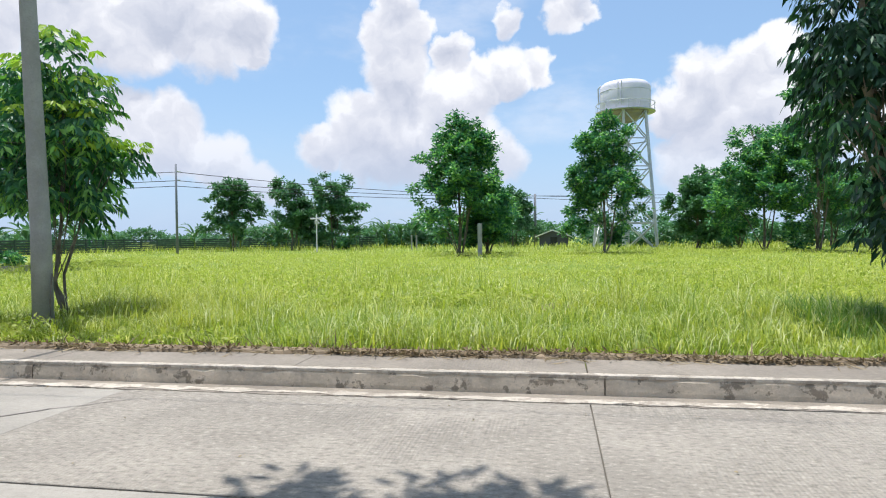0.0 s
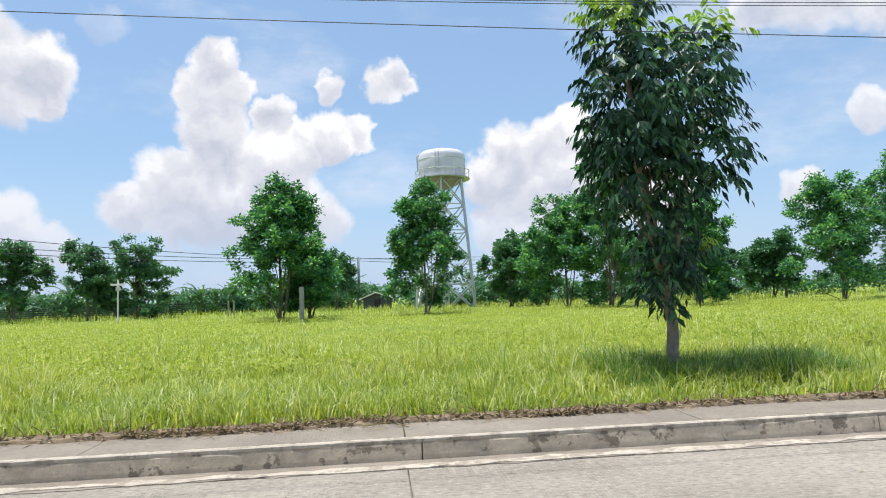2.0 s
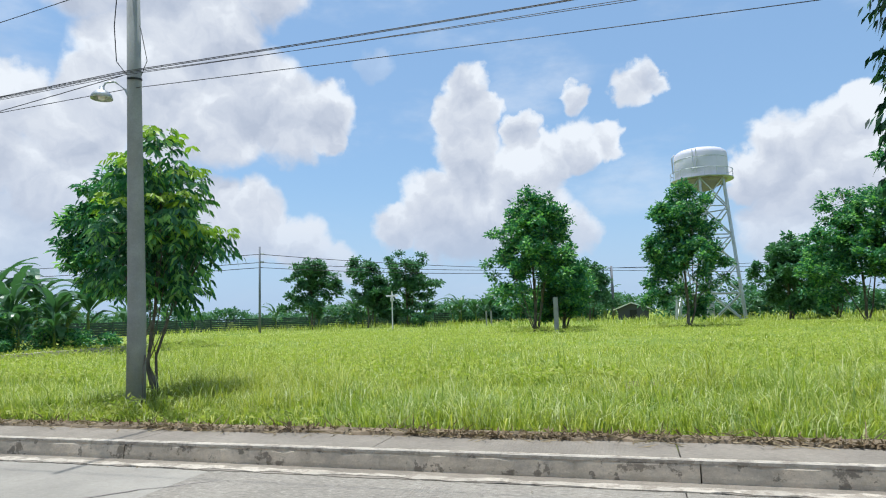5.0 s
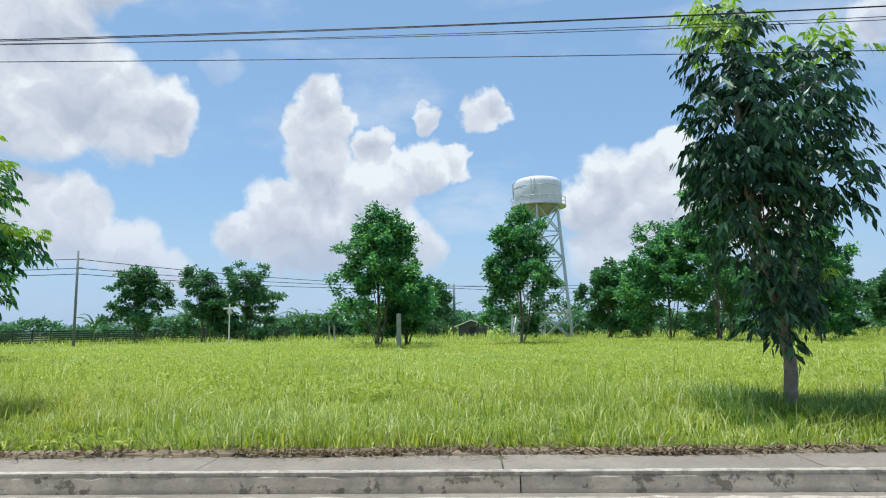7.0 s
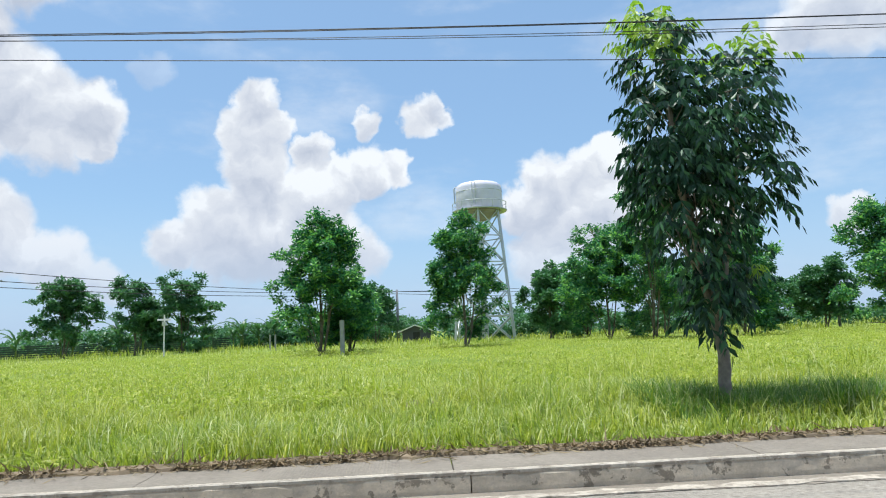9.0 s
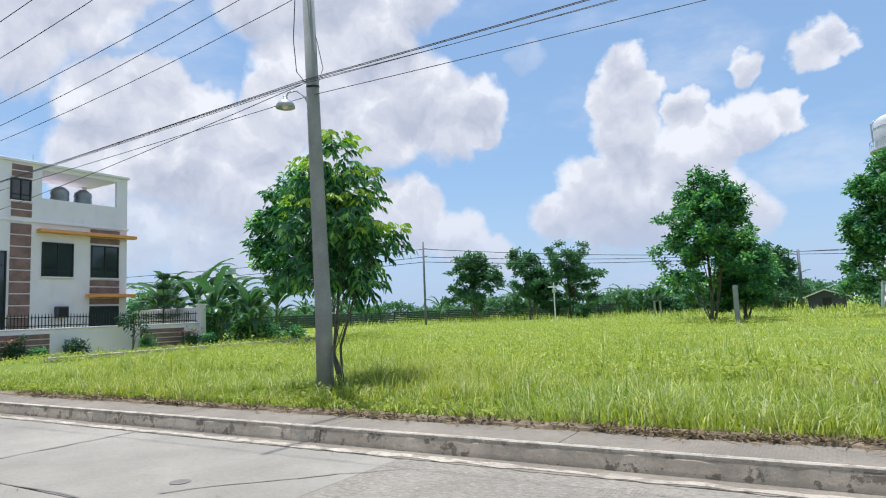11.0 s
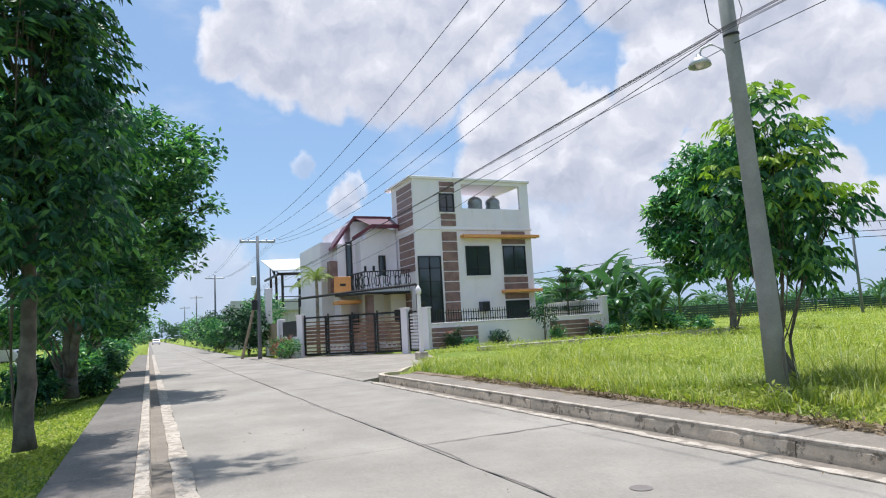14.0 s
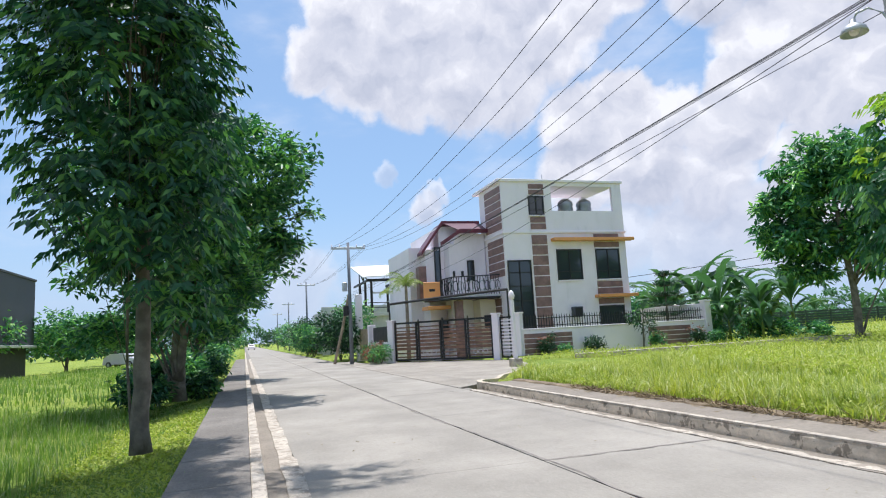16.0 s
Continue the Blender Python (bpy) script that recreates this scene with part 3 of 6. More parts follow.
def build_kerbs():
    right = tagged(new("kerb_lot"), "chipped grey concrete kerb with a pale cement edge along the vacant lot", "kerb", "", "structure")
    cuts = [-17.0, -14.4, -9.8, -5.0, 1.15, 5.8, 10.4, 15.0, 30.0, 90.0]
    for i, (a, b) in enumerate(zip(cuts, cuts[1:])):
        kerb_profile(YR, 1, a + 0.006, b - 0.006, 40 + i, right, "kerb_stone")
    wavy_strip(-17.0, 40, YR + 0.005, YR + 0.105, KH - 0.02, KH + 0.006, (0.004, 0.012), 0.11, 3, right, "cement_edge", CEMENT)
    # the rounded end at the side street
    bm = bmesh.new()
    arc = [(-17.0 - 3.2 * math.sin(a) * 0.62, YR + 3.0 * (1 - math.cos(a)) * 0.35) for a in np.linspace(0, math.pi / 2, 9)]
    arc += [(-20.4, 9.3), (-22.2, 10.8), (-24.4, 12.3)]
    prev = None
    for i, (x, y) in enumerate(arc):
        q = arc[min(i + 1, len(arc) - 1)]
        p = arc[max(i - 1, 0)]
        d = Vector((q[0] - p[0], q[1] - p[1], 0)).normalized()
        nn = Vector((d.y, -d.x, 0)) * 0.15
        row = [bm.verts.new(v) for v in ((x, y, -0.2), (x, y, KH * (1 - 0.5 * i / len(arc))), (x + nn.x, y + nn.y, KH * (1 - 0.5 * i / len(arc))), (x + nn.x, y + nn.y, -0.2))]
        if prev:
            for k in range(4):
                bm.faces.new((prev[k], prev[(k + 1) % 4], row[(k + 1) % 4], row[k]))
        prev = row
    bmesh.ops.recalc_face_normals(bm, faces=bm.faces)
    part("kerb_end", bm, KERB, right)
    # the gutter strip, smeared with cement
    wavy_strip(-17.4, 40, YR - 0.305, YR - 0.012, -0.12, 0.008, (0.03, 0.0), 0.14, 5, right, "gutter_strip", WALK)
    wavy_strip(-17.4, 40, YR - 0.29, YR - 0.16, -0.1, 0.014, (0.035, 0.045), 0.17, 6, right, "cement_smear", CEMENT)
    left = tagged(new("kerb_verge"), "low whitewashed concrete kerb and gutter below the roadside trees", "kerb", "", "structure")
    for i, (a, b) in enumerate(zip([-120, -60, -34, -24, -18, -13.4, -8.8, -4.2, 0.4, 5.0, 30], [-60, -34, -24, -18, -13.4, -8.8, -4.2, 0.4, 5.0, 30, 90])):
        kerb_profile(YL, -1, a + 0.006, b - 0.006, 70 + i, left, "kerb_stone")
    wavy_strip(-70, 30, YL - 0.13, YL - 0.01, KH - 0.02, KH + 0.008, (0.012, 0.006), 0.13, 8, left, "cement_edge", CEMENT)
    wavy_strip(-70, 30, YL + 0.006, YL + 0.41, -0.12, 0.004, (0.0, 0.02), 0.16, 9, left, "gutter_strip", WALK)
    wavy_strip(-70, 30, YL + 0.22, YL + 0.42, -0.1, 0.018, (0.015, 0.028), 0.3, 10, left, "cement_smear", CEMENT)


build_kerbs()


def build_pavements():
    a = tagged(new("pavement_lot"), "narrow rough concrete pavement strip beside the vacant lot", "pavement", "", "structure")
    x = -17.0
    r = random.Random(12)
    while x < 40:
        w = 3.0 if x < 20 else 6.0
        bm = box(x + 0.006, x + w - 0.006, YR + 0.142, 8.34, -0.15, KH + 0.002 + r.uniform(-0.003, 0.003), 0.006)
        part("paving_slab", bm, WALK, a)
        x += w
    b = tagged(new("pavement_verge"), "grey concrete footpath strip under the roadside trees", "pavement", "", "structure")
    x = -64.0
    while x < 30:
        w = 1.6
        part("paving_slab", box(x + 0.006, x + w - 0.006, 0.82, YL - 0.142, -0.15, KH - 0.004 + r.uniform(-0.003, 0.003), 0.006), PATH_GREY, b)
        x += w
    # the low cement edging along the grown-over side street
    e = tagged(new("edging_strip"), "thin pale cement edging half hidden in the grass", "edging", "", "structure")
    part("edging_run", box(-22.9, -22.65, 13.4, 28.0, -0.1, 0.5, 0.01), CEMENT, e)


build_pavements()


# ---- trees ----
def leaf_cloud(centres, sizes, per, length, width, droop, r, tri=False, up=0.25):
    """Leaf clusters: round each centre, per leaves that fan out and hang; folded along the rib."""
    n = len(centres)
    c = np.repeat(centres, per, axis=0)
    s = np.repeat(sizes, per)
    ang = r.uniform(0, 2 * np.pi, n * per)
    tilt = r.normal(up, 0.5, n * per)
    d = np.stack([np.cos(ang) * np.cos(tilt), np.sin(ang) * np.cos(tilt), np.sin(tilt)], -1)
    root = c + d * (s * r.uniform(0.05, 0.5, n * per))[:, None]
    L = length * r.uniform(0.65, 1.25, n * per)
    d2 = d.copy()
    d2[:, 2] -= droop * r.uniform(0.6, 1.5, n * per)
    d2 /= np.linalg.norm(d2, axis=1)[:, None]
    mid = root + d2 * (L * 0.5)[:, None]
    d3 = d2.copy()
    d3[:, 2] -= droop * 0.8
    d3 /= np.linalg.norm(d3, axis=1)[:, None]
    tip = mid + d3 * (L * 0.55)[:, None]
    side = np.cross(d2, r.normal(0, 1, (n * per, 3)) * 0.5 + np.array([0, 0, 1.0]))
    side /= np.linalg.norm(side, axis=1)[:, None] + 1e-9
    W = (width * L / length * 0.5)[:, None]
    lift = np.cross(side, d2) * (W * 0.35)
    v = np.stack([root, mid + side * W + lift, tip, mid - side * W + lift], 1).reshape(-1, 3)
    k = np.arange(n * per)[:, None] * 4
    f = np.concatenate([k + np.array([[0, 1, 2]]), k + np.array([[0, 2, 3]])], 0)
    return v, f


def sprays(roots, out, pairs, rach, length, width, r, sag=0.55, hang=0.55):
    """Feathered leaves: from each root a rachis arches out and down, with leaflets hanging in pairs."""
    n = len(roots)
    d = out / (np.linalg.norm(out, axis=1)[:, None] + 1e-9)
    L = rach * r.uniform(0.65, 1.2, n)
    s = np.cross(d, np.array([0, 0, 1.0])) + 1e-4
    s /= np.linalg.norm(s, axis=1)[:, None]
    down = np.array([0, 0, -1.0])
    vs = []
    for j in range(pairs + 1):
        u = (j + 0.6) / (pairs + 0.6)
        p = roots + d * (L * u)[:, None] + down * (sag * L * u * u)[:, None]
        t = d + down * (2 * sag * u)
        t /= np.linalg.norm(t, axis=1)[:, None]
        for sign in (-1.0, 1.0) if j < pairs else (0.0,):
            e = t * (0.45 if sign else 1.0) + s * (0.85 * sign) + down * hang + r.normal(0, 0.16, (n, 3))
            e /= np.linalg.norm(e, axis=1)[:, None]
            ll = length * (0.75 + 0.35 * math.sin(math.pi * u)) * r.uniform(0.8, 1.15, n)
            w = np.cross(e, t + r.normal(0, 0.35, (n, 3)))
            w /= np.linalg.norm(w, axis=1)[:, None] + 1e-9
            w = w * (ll * width / length * 0.5)[:, None]
            m = p + e * (ll * 0.52)[:, None]
            tip = p + (e + down * 0.18) * ll[:, None]
            vs.append(np.stack([p, m + w, tip, m - w], 1).reshape(-1, 3))
    v = np.concatenate(vs)
    k = np.arange(len(v) // 4)[:, None] * 4
    return v, np.concatenate([k + np.array([[0, 1, 2]]), k + np.array([[0, 2, 3]])], 0)


def outward(points, lobes, r, lift=0.35):
    """For each point the way out of the lobe it is nearest to."""
    lob = np.array(lobes, float)
    near_lobe = np.argmin(np.linalg.norm((points[:, None, :] - lob[None, :, :3]) / lob[None, :, 3:], axis=2), axis=1)
    d = points - lob[near_lobe, :3]
    d[:, 2] *= 0.5
    d /= np.linalg.norm(d, axis=1)[:, None] + 1e-9
    return d + np.array([0, 0, lift]) + r.normal(0, 0.35, d.shape)


def crown_points(lobes, n, r, hollow=0.55, clump=0):
    """Points in the outer part of a set of ellipsoid lobes (x, y, z, rx, ry, rz)."""
    lob = np.array(lobes, float)
    if clump:
        c = np.repeat(crown_points(lobes, n // clump, r, hollow), clump, axis=0)
        return c + r.normal(0, 0.085 * lob[:, 3].mean() + 0.08, c.shape) * np.array([1.0, 1.0, 0.7])
    vol = lob[:, 3] * lob[:, 4] * lob[:, 5]
    pick = r.choice(len(lob), n, p=vol ** 0.8 / (vol ** 0.8).sum())
    d = r.normal(0, 1, (n, 3))
    d /= np.linalg.norm(d, axis=1)[:, None]
    rad = r.uniform(hollow ** 3, 1.0, n) ** (1 / 3) * r.normal(1.0, 0.10, n)
    return lob[pick, :3] + d * lob[pick, 3:] * rad[:, None]


def tree(name, at, label, trunk, lobes, clusters, per=9, length=0.22, width=0.07, droop=0.5, mat=None, bark=None, seed=1, limbs=10, twig=0.02, size=0.28, group="", hollow=0.5, extra=None, up=0.25, rz=0.0, clump=0, feather=None):
    """A tree at its foot. trunk: list of stems, each a list of (x, y, z, radius); lobes: crown ellipsoids; all from the foot."""
    r = np.random.default_rng(seed)
    t = thing(name, at, label, "tree", group, rz)
    bm = bmesh.new()
    for stem in trunk:
        pts = [Vector(p[:3]) for p in stem]
        rad = [p[3] for p in stem]
        fine, fr = [], []
        for i in range(len(pts) - 1):
            for k in range(4):
                u = k / 4
                fine.append(pts[i].lerp(pts[i + 1], u) + Vector(r.normal(0, rad[i] * 0.10, 3)) * (0 if i == 0 and k == 0 else 1))
                fr.append((rad[i] * (1 - u) + rad[i + 1] * u) * (1.35 if i == 0 and k == 0 else 1) * r.uniform(0.94, 1.06))
        fine.append(pts[-1])
        fr.append(rad[-1])
        tube(fine, fr, 9, bm)
    tips = crown_points(lobes, limbs, r, 0.4)
    for q in tips:
        stem = trunk[int(r.integers(len(trunk)))]
        hi = [p for p in stem if p[2] < q[2] - 0.15] or [stem[0]]
        p = hi[-1] if r.random() < 0.6 else hi[max(0, len(hi) - 2)]
        a, b = Vector(p[:3]), Vector(q)
        m = a.lerp(b, 0.5) + Vector((0, 0, 0.12 * (b - a).length)) + Vector(r.normal(0, 0.05, 3))
        tube([a, a.lerp(m, 0.5) + Vector(r.normal(0, 0.03, 3)), m, b], [p[3] * 0.36, p[3] * 0.27, twig * 1.2, twig * 0.5], 5, bm)
    bmesh.ops.recalc_face_normals(bm, faces=bm.faces)
    part("trunk", bm, bark or BARK, t, "", True)
    c = crown_points(lobes, clusters, r, hollow, clump)
    if feather:
        v, f = sprays(c, outward(c, lobes, r), feather[1], feather[0], length, width, r, feather[2], droop)
    else:
        v, f = leaf_cloud(c, np.full(len(c), size), per, length, width, droop, r, up=up)
    crown = link("crown", raw_mesh("crown", v, f, mat or LEAF_MID), None, t)
    tagged(crown, kind="stuff")
    if extra:
        pts, m2, p2, l2, w2, lab = extra
        pts = np.array(pts, float)
        if feather:
            v, f = sprays(pts, outward(pts, lobes, r, 0.6), feather[1], feather[0] * 0.85, l2, w2, r, feather[2], droop)
        else:
            v, f = leaf_cloud(pts, np.full(len(pts), size * 0.8), p2, l2, w2, droop, r)
        y = link("young_shoot", raw_mesh("young_shoot", v, f, m2), None, t, lab)
        tagged(y, kind="stuff")
    return t


FOOT = lambda x, y: float(field_height(x, y))

# the narrow dark tree at the kerb
r1 = np.random.default_rng(31)
tree("roadside_tree", (5.15, 10.6, 0.2), "slender young tree with dark drooping leaves and lime shoots", [[(0, 0, 0, 0.095), (0.0, 0, 0.8, 0.085), (-0.08, 0, 1.5, 0.075), (-0.3, 0.05, 2.6, 0.055), (-0.45, 0, 4.2, 0.035), (-0.5, 0, 5.7, 0.012)], [(0, 0.02, 1.3, 0.06), (0.25, 0.05, 2.4, 0.045), (0.5, 0, 3.6, 0.03), (0.65, 0, 5.0, 0.012)]],
     [(-0.56, 0, 5.3, 0.45, 0.6, 0.8), (-0.5, -0.1, 4.3, 0.62, 0.9, 0.9), (0.3, -0.1, 4.35, 0.6, 0.9, 0.8), (0.75, 0, 3.5, 0.42, 0.7, 0.7), (-0.45, 0, 3.1, 0.6, 0.8, 0.75), (0.15, 0, 2.9, 0.4, 0.5, 0.6), (-0.16, -0.05, 1.65, 0.34, 0.36, 0.5), (0.05, -0.1, 1.95, 0.36, 0.4, 0.35), (0.8, 0, 4.85, 0.36, 0.4, 0.5), (-0.35, -0.1, 2.35, 0.3, 0.3, 0.4), (-0.1, -0.05, 1.5, 0.36, 0.36, 0.4), (0.1, 0, 1.8, 0.36, 0.36, 0.35), (-0.5, 0, 3.7, 0.6, 0.8, 0.7)],
     900, 9, 0.18, 0.062, 0.75, LEAF_DARK, BARK, 3, 26, 0.012, 0.22, hollow=0.35, feather=(0.36, 4, 0.5), extra=([(-0.6 + 0.26 * r1.normal(), 0.3 * r1.normal(), 5.75 + 0.3 * r1.normal()) for _ in range(60)] + [(0.75 + 0.30 * r1.normal(), 0.3 * r1.normal(), 5.3 + 0.16 * r1.normal()) for _ in range(26)] + [(0.25, -0.5, 1.95), (0.3, -0.52, 2.0), (0.25, -0.5, 2.02)], LEAF_LIME, 9, 0.18, 0.055, "fresh lime-yellow shoots"))

# the young tree behind the lamp pole, and a larger one further back
r2 = np.random.default_rng(32)
POLE_LOBES = [(0.0, 0, 4.2, 0.34, 0.38, 0.42), (-0.42, 0, 3.72, 0.32, 0.36, 0.38), (0.40, 0, 3.6, 0.34, 0.38, 0.4), (0.82, 0, 2.72, 0.38, 0.36, 0.22), (-0.62, 0, 2.95, 0.42, 0.45, 0.45), (0.05, -0.1, 3.05, 0.5, 0.5, 0.45), (0.4, 0, 2.6, 0.45, 0.45, 0.38), (-0.4, 0, 2.25, 0.42, 0.45, 0.35), (0.1, 0, 2.0, 0.45, 0.45, 0.3), (0.45, 0, 1.95, 0.3, 0.35, 0.25)]
tree("roadside_tree", (-7.1, 10.4, 0.18), "bushy young tree with several thin stems and lime leaf tips", [[(0.12, 0, 0, 0.034), (-0.12, 0, 0.7, 0.03), (-0.02, 0, 1.6, 0.026), (0.05, 0, 3.6, 0.012)], [(0.05, 0.1, 0, 0.024), (0.02, 0.1, 0.8, 0.022), (0.25, 0, 1.6, 0.022), (0.8, 0, 2.6, 0.01)], [(0.0, 0, 0.1, 0.03), (-0.2, 0, 0.9, 0.025), (-0.4, 0, 1.8, 0.02), (-0.6, 0, 2.6, 0.01)]],
     POLE_LOBES, 560, 9, 0.17, 0.062, 0.6, LEAF_YOUNG, BARK2, 5, 26, 0.009, 0.2, hollow=0.45, rz=52, feather=(0.30, 4, 0.5),
     extra=([(x + rx * 0.55 * r2.normal(), y + ry * 0.55 * r2.normal(), z + rz * r2.uniform(0.7, 1.15)) for x, y, z, rx, ry, rz in POLE_LOBES[:7] for _ in range(13)], LEAF_LIME, 9, 0.17, 0.062, "lime-green young leaves"))
tree("roadside_tree", (-21.8, 26.3, FOOT(-21.8, 26.3)), "broad shady tree on a bare straight trunk", [[(0, 0, 0, 0.17), (0, 0, 2.2, 0.14), (-0.2, 0, 4.4, 0.10), (-0.3, 0, 7.6, 0.04)], [(0.05, 0, 2.4, 0.06), (0.6, 0, 3.8, 0.05), (1.2, 0, 5.2, 0.03)]],
     [(-0.4, 0, 8.0, 1.5, 1.5, 0.9), (-1.5, 0, 7.0, 1.5, 1.5, 1.0), (0.8, 0, 7.1, 1.6, 1.5, 1.0), (-2.3, 0, 5.6, 1.4, 1.4, 1.0), (0, 0, 5.6, 1.9, 1.7, 1.1), (1.9, 0, 5.6, 1.5, 1.4, 1.0), (-1.6, 0, 4.3, 1.4, 1.3, 0.8), (0.8, 0.2, 4.2, 1.5, 1.3, 0.8), (2.4, 0, 4.4, 1.0, 1.0, 0.7), (-1.3, 0, 3.4, 1.2, 1.2, 0.7), (0.9, 0, 3.3, 1.3, 1.2, 0.7), (-2.2, 0, 4.6, 1.1, 1.2, 0.8), (0, 0, 7.0, 1.8, 1.6, 1.0)],
     2000, 9, 0.36, 0.13, 0.5, LEAF_MID, BARK2, 6, 22, 0.02, 0.4, hollow=0.55, rz=40, clump=9)

# the row on the verge beside the footpath
VERGE = [(-11.4, 0.15, 1, 51), (-20.6, -0.2, 2, 52), (-30.5, -0.3, 2, 53), (0.4, -0.6, 3, 54)]
for x, y, kind_no, seed in VERGE:
    if kind_no == 1:
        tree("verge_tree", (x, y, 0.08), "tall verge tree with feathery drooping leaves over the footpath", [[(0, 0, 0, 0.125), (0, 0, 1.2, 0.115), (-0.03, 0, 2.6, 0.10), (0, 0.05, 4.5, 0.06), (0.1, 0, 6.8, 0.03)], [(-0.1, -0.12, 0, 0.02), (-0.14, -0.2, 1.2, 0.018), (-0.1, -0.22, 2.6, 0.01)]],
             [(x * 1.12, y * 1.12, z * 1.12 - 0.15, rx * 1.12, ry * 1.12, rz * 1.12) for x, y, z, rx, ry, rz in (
                 # first seven lobes: added high out of view to cast shade on the footpath
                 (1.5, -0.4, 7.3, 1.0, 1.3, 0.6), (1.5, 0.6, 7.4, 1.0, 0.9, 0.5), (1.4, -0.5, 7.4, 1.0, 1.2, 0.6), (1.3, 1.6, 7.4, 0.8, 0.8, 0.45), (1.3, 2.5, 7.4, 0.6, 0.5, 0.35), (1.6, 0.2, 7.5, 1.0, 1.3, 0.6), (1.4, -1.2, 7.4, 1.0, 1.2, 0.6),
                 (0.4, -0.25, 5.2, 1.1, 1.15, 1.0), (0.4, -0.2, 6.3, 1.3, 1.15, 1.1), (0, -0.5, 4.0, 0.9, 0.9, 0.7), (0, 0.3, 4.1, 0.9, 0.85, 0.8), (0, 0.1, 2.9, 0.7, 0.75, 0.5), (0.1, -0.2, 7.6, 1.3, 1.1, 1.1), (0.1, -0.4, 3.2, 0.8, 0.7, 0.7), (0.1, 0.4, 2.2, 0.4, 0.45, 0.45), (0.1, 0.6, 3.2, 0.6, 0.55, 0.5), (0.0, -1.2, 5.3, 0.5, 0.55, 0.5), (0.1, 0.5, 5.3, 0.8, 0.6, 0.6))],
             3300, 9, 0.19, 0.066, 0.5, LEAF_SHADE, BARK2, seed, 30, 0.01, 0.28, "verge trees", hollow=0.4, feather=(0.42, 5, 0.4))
    elif kind_no == 2:
        tree("verge_tree", (x, y, 0.08), "large leafy verge tree spreading over the road", [[(0, 0, 0, 0.2), (0, 0, 1.6, 0.17), (0, 0.2, 3.6, 0.12), (0.2, 0.4, 6.5, 0.06)], [(0.1, 0, 0.6, 0.13), (0.5, 0.3, 2.4, 0.10), (0.8, 1.2, 5.0, 0.05)]],
             [(0, 0.2, 7.6, 2.3, 2.2, 1.8), (0.6, 1.8, 6.2, 2.2, 2.2, 1.7), (0, -1.2, 6.0, 2.2, 2.0, 1.6), (0.4, 1.0, 4.4, 2.3, 2.3, 1.5), (0, -1.0, 3.8, 2.0, 1.8, 1.3), (0.2, 0.4, 2.6, 1.8, 1.6, 1.0), (0.6, 1.0, 2.9, 1.5, 1.5, 0.9), (-0.4, -1.4, 2.2, 1.5, 1.3, 0.9), (0.9, 2.2, 4.9, 1.5, 1.5, 1.2)],
             2700, 11, 0.22, 0.098, 0.35, LEAF_VERGE, BARK2, seed, 24, 0.02, 0.34, "verge trees", hollow=0.6, clump=14, up=0.35)
    else:
        tree("verge_tree", (x, y, 0.08), "wide shade tree on the verge, its crown over the road", [[(0, 0, 0, 0.2), (0, 0.1, 2.6, 0.16), (0, 0.8, 4.8, 0.09), (0, 1.4, 6.6, 0.04)]],
             [(-1.12, 4.1, 6.3, 1.0, 2.1, 0.8), (-2.4, 4.4, 6.3, 0.45, 1.5, 0.6), (-1.0, 0.4, 6.6, 2.2, 2.2, 1.2), (1.2, 0.6, 6.5, 2.2, 2.2, 1.2)],
             3200, 9, 0.30, 0.10, 0.55, LEAF_MID, BARK2, seed, 16, 0.02, 0.4, "verge trees")

# trees standing in and round the field: x, y, height, crown half-width, crown base, seed, look
FIELD = [
    (-5.4, 42.0, 9.3, 3.4, 1.7, 61, "m"), (-3.9, 45.0, 6.0, 2.2, 1.2, 62, "m"), (4.0, 46.0, 9.5, 3.0, 0.6, 63, "m"),
    (15.4, 50.0, 9.2, 3.9, 0.9, 64, "m"), (17.8, 47.0, 12.6, 3.6, 2.0, 65, "m"), (13.0, 60.0, 7.4, 3.0, 0.8, 66, "f"), (17.5, 64.0, 7.2, 3.0, 0.8, 67, "f"),
    (34.0, 44.0, 9.8, 4.2, 1.2, 68, "m"), (41.5, 46.0, 11.5, 5.0, 1.2, 69, "m"), (24.5, 62.0, 8.0, 3.6, 1.0, 70, "f"), (31.0, 66.0, 8.5, 3.8, 1.0, 71, "f"), (55.0, 52.0, 11.0, 5.0, 1.2, 78, "m"),
    (-36.3, 70.0, 8.7, 4.2, 1.8, 72, "f"), (-29.0, 70.0, 8.4, 3.8, 0.8, 73, "f"), (-24.6, 71.0, 8.9, 4.5, 0.9, 74, "f"),
    (-4.6, 82.0, 8.0, 3.4, 1.0, 75, "f"), (-9.0, 90.0, 6.0, 3.4, 0.4, 76, "f"), (24.0, 46.0, 8.2, 3.1, 1.0, 77, "m"), (34.0, 62.0, 7.3, 3.6, 0.4, 79, "f"), (39.8, 61.0, 6.9, 3.4, 0.4, 80, "f"),
]
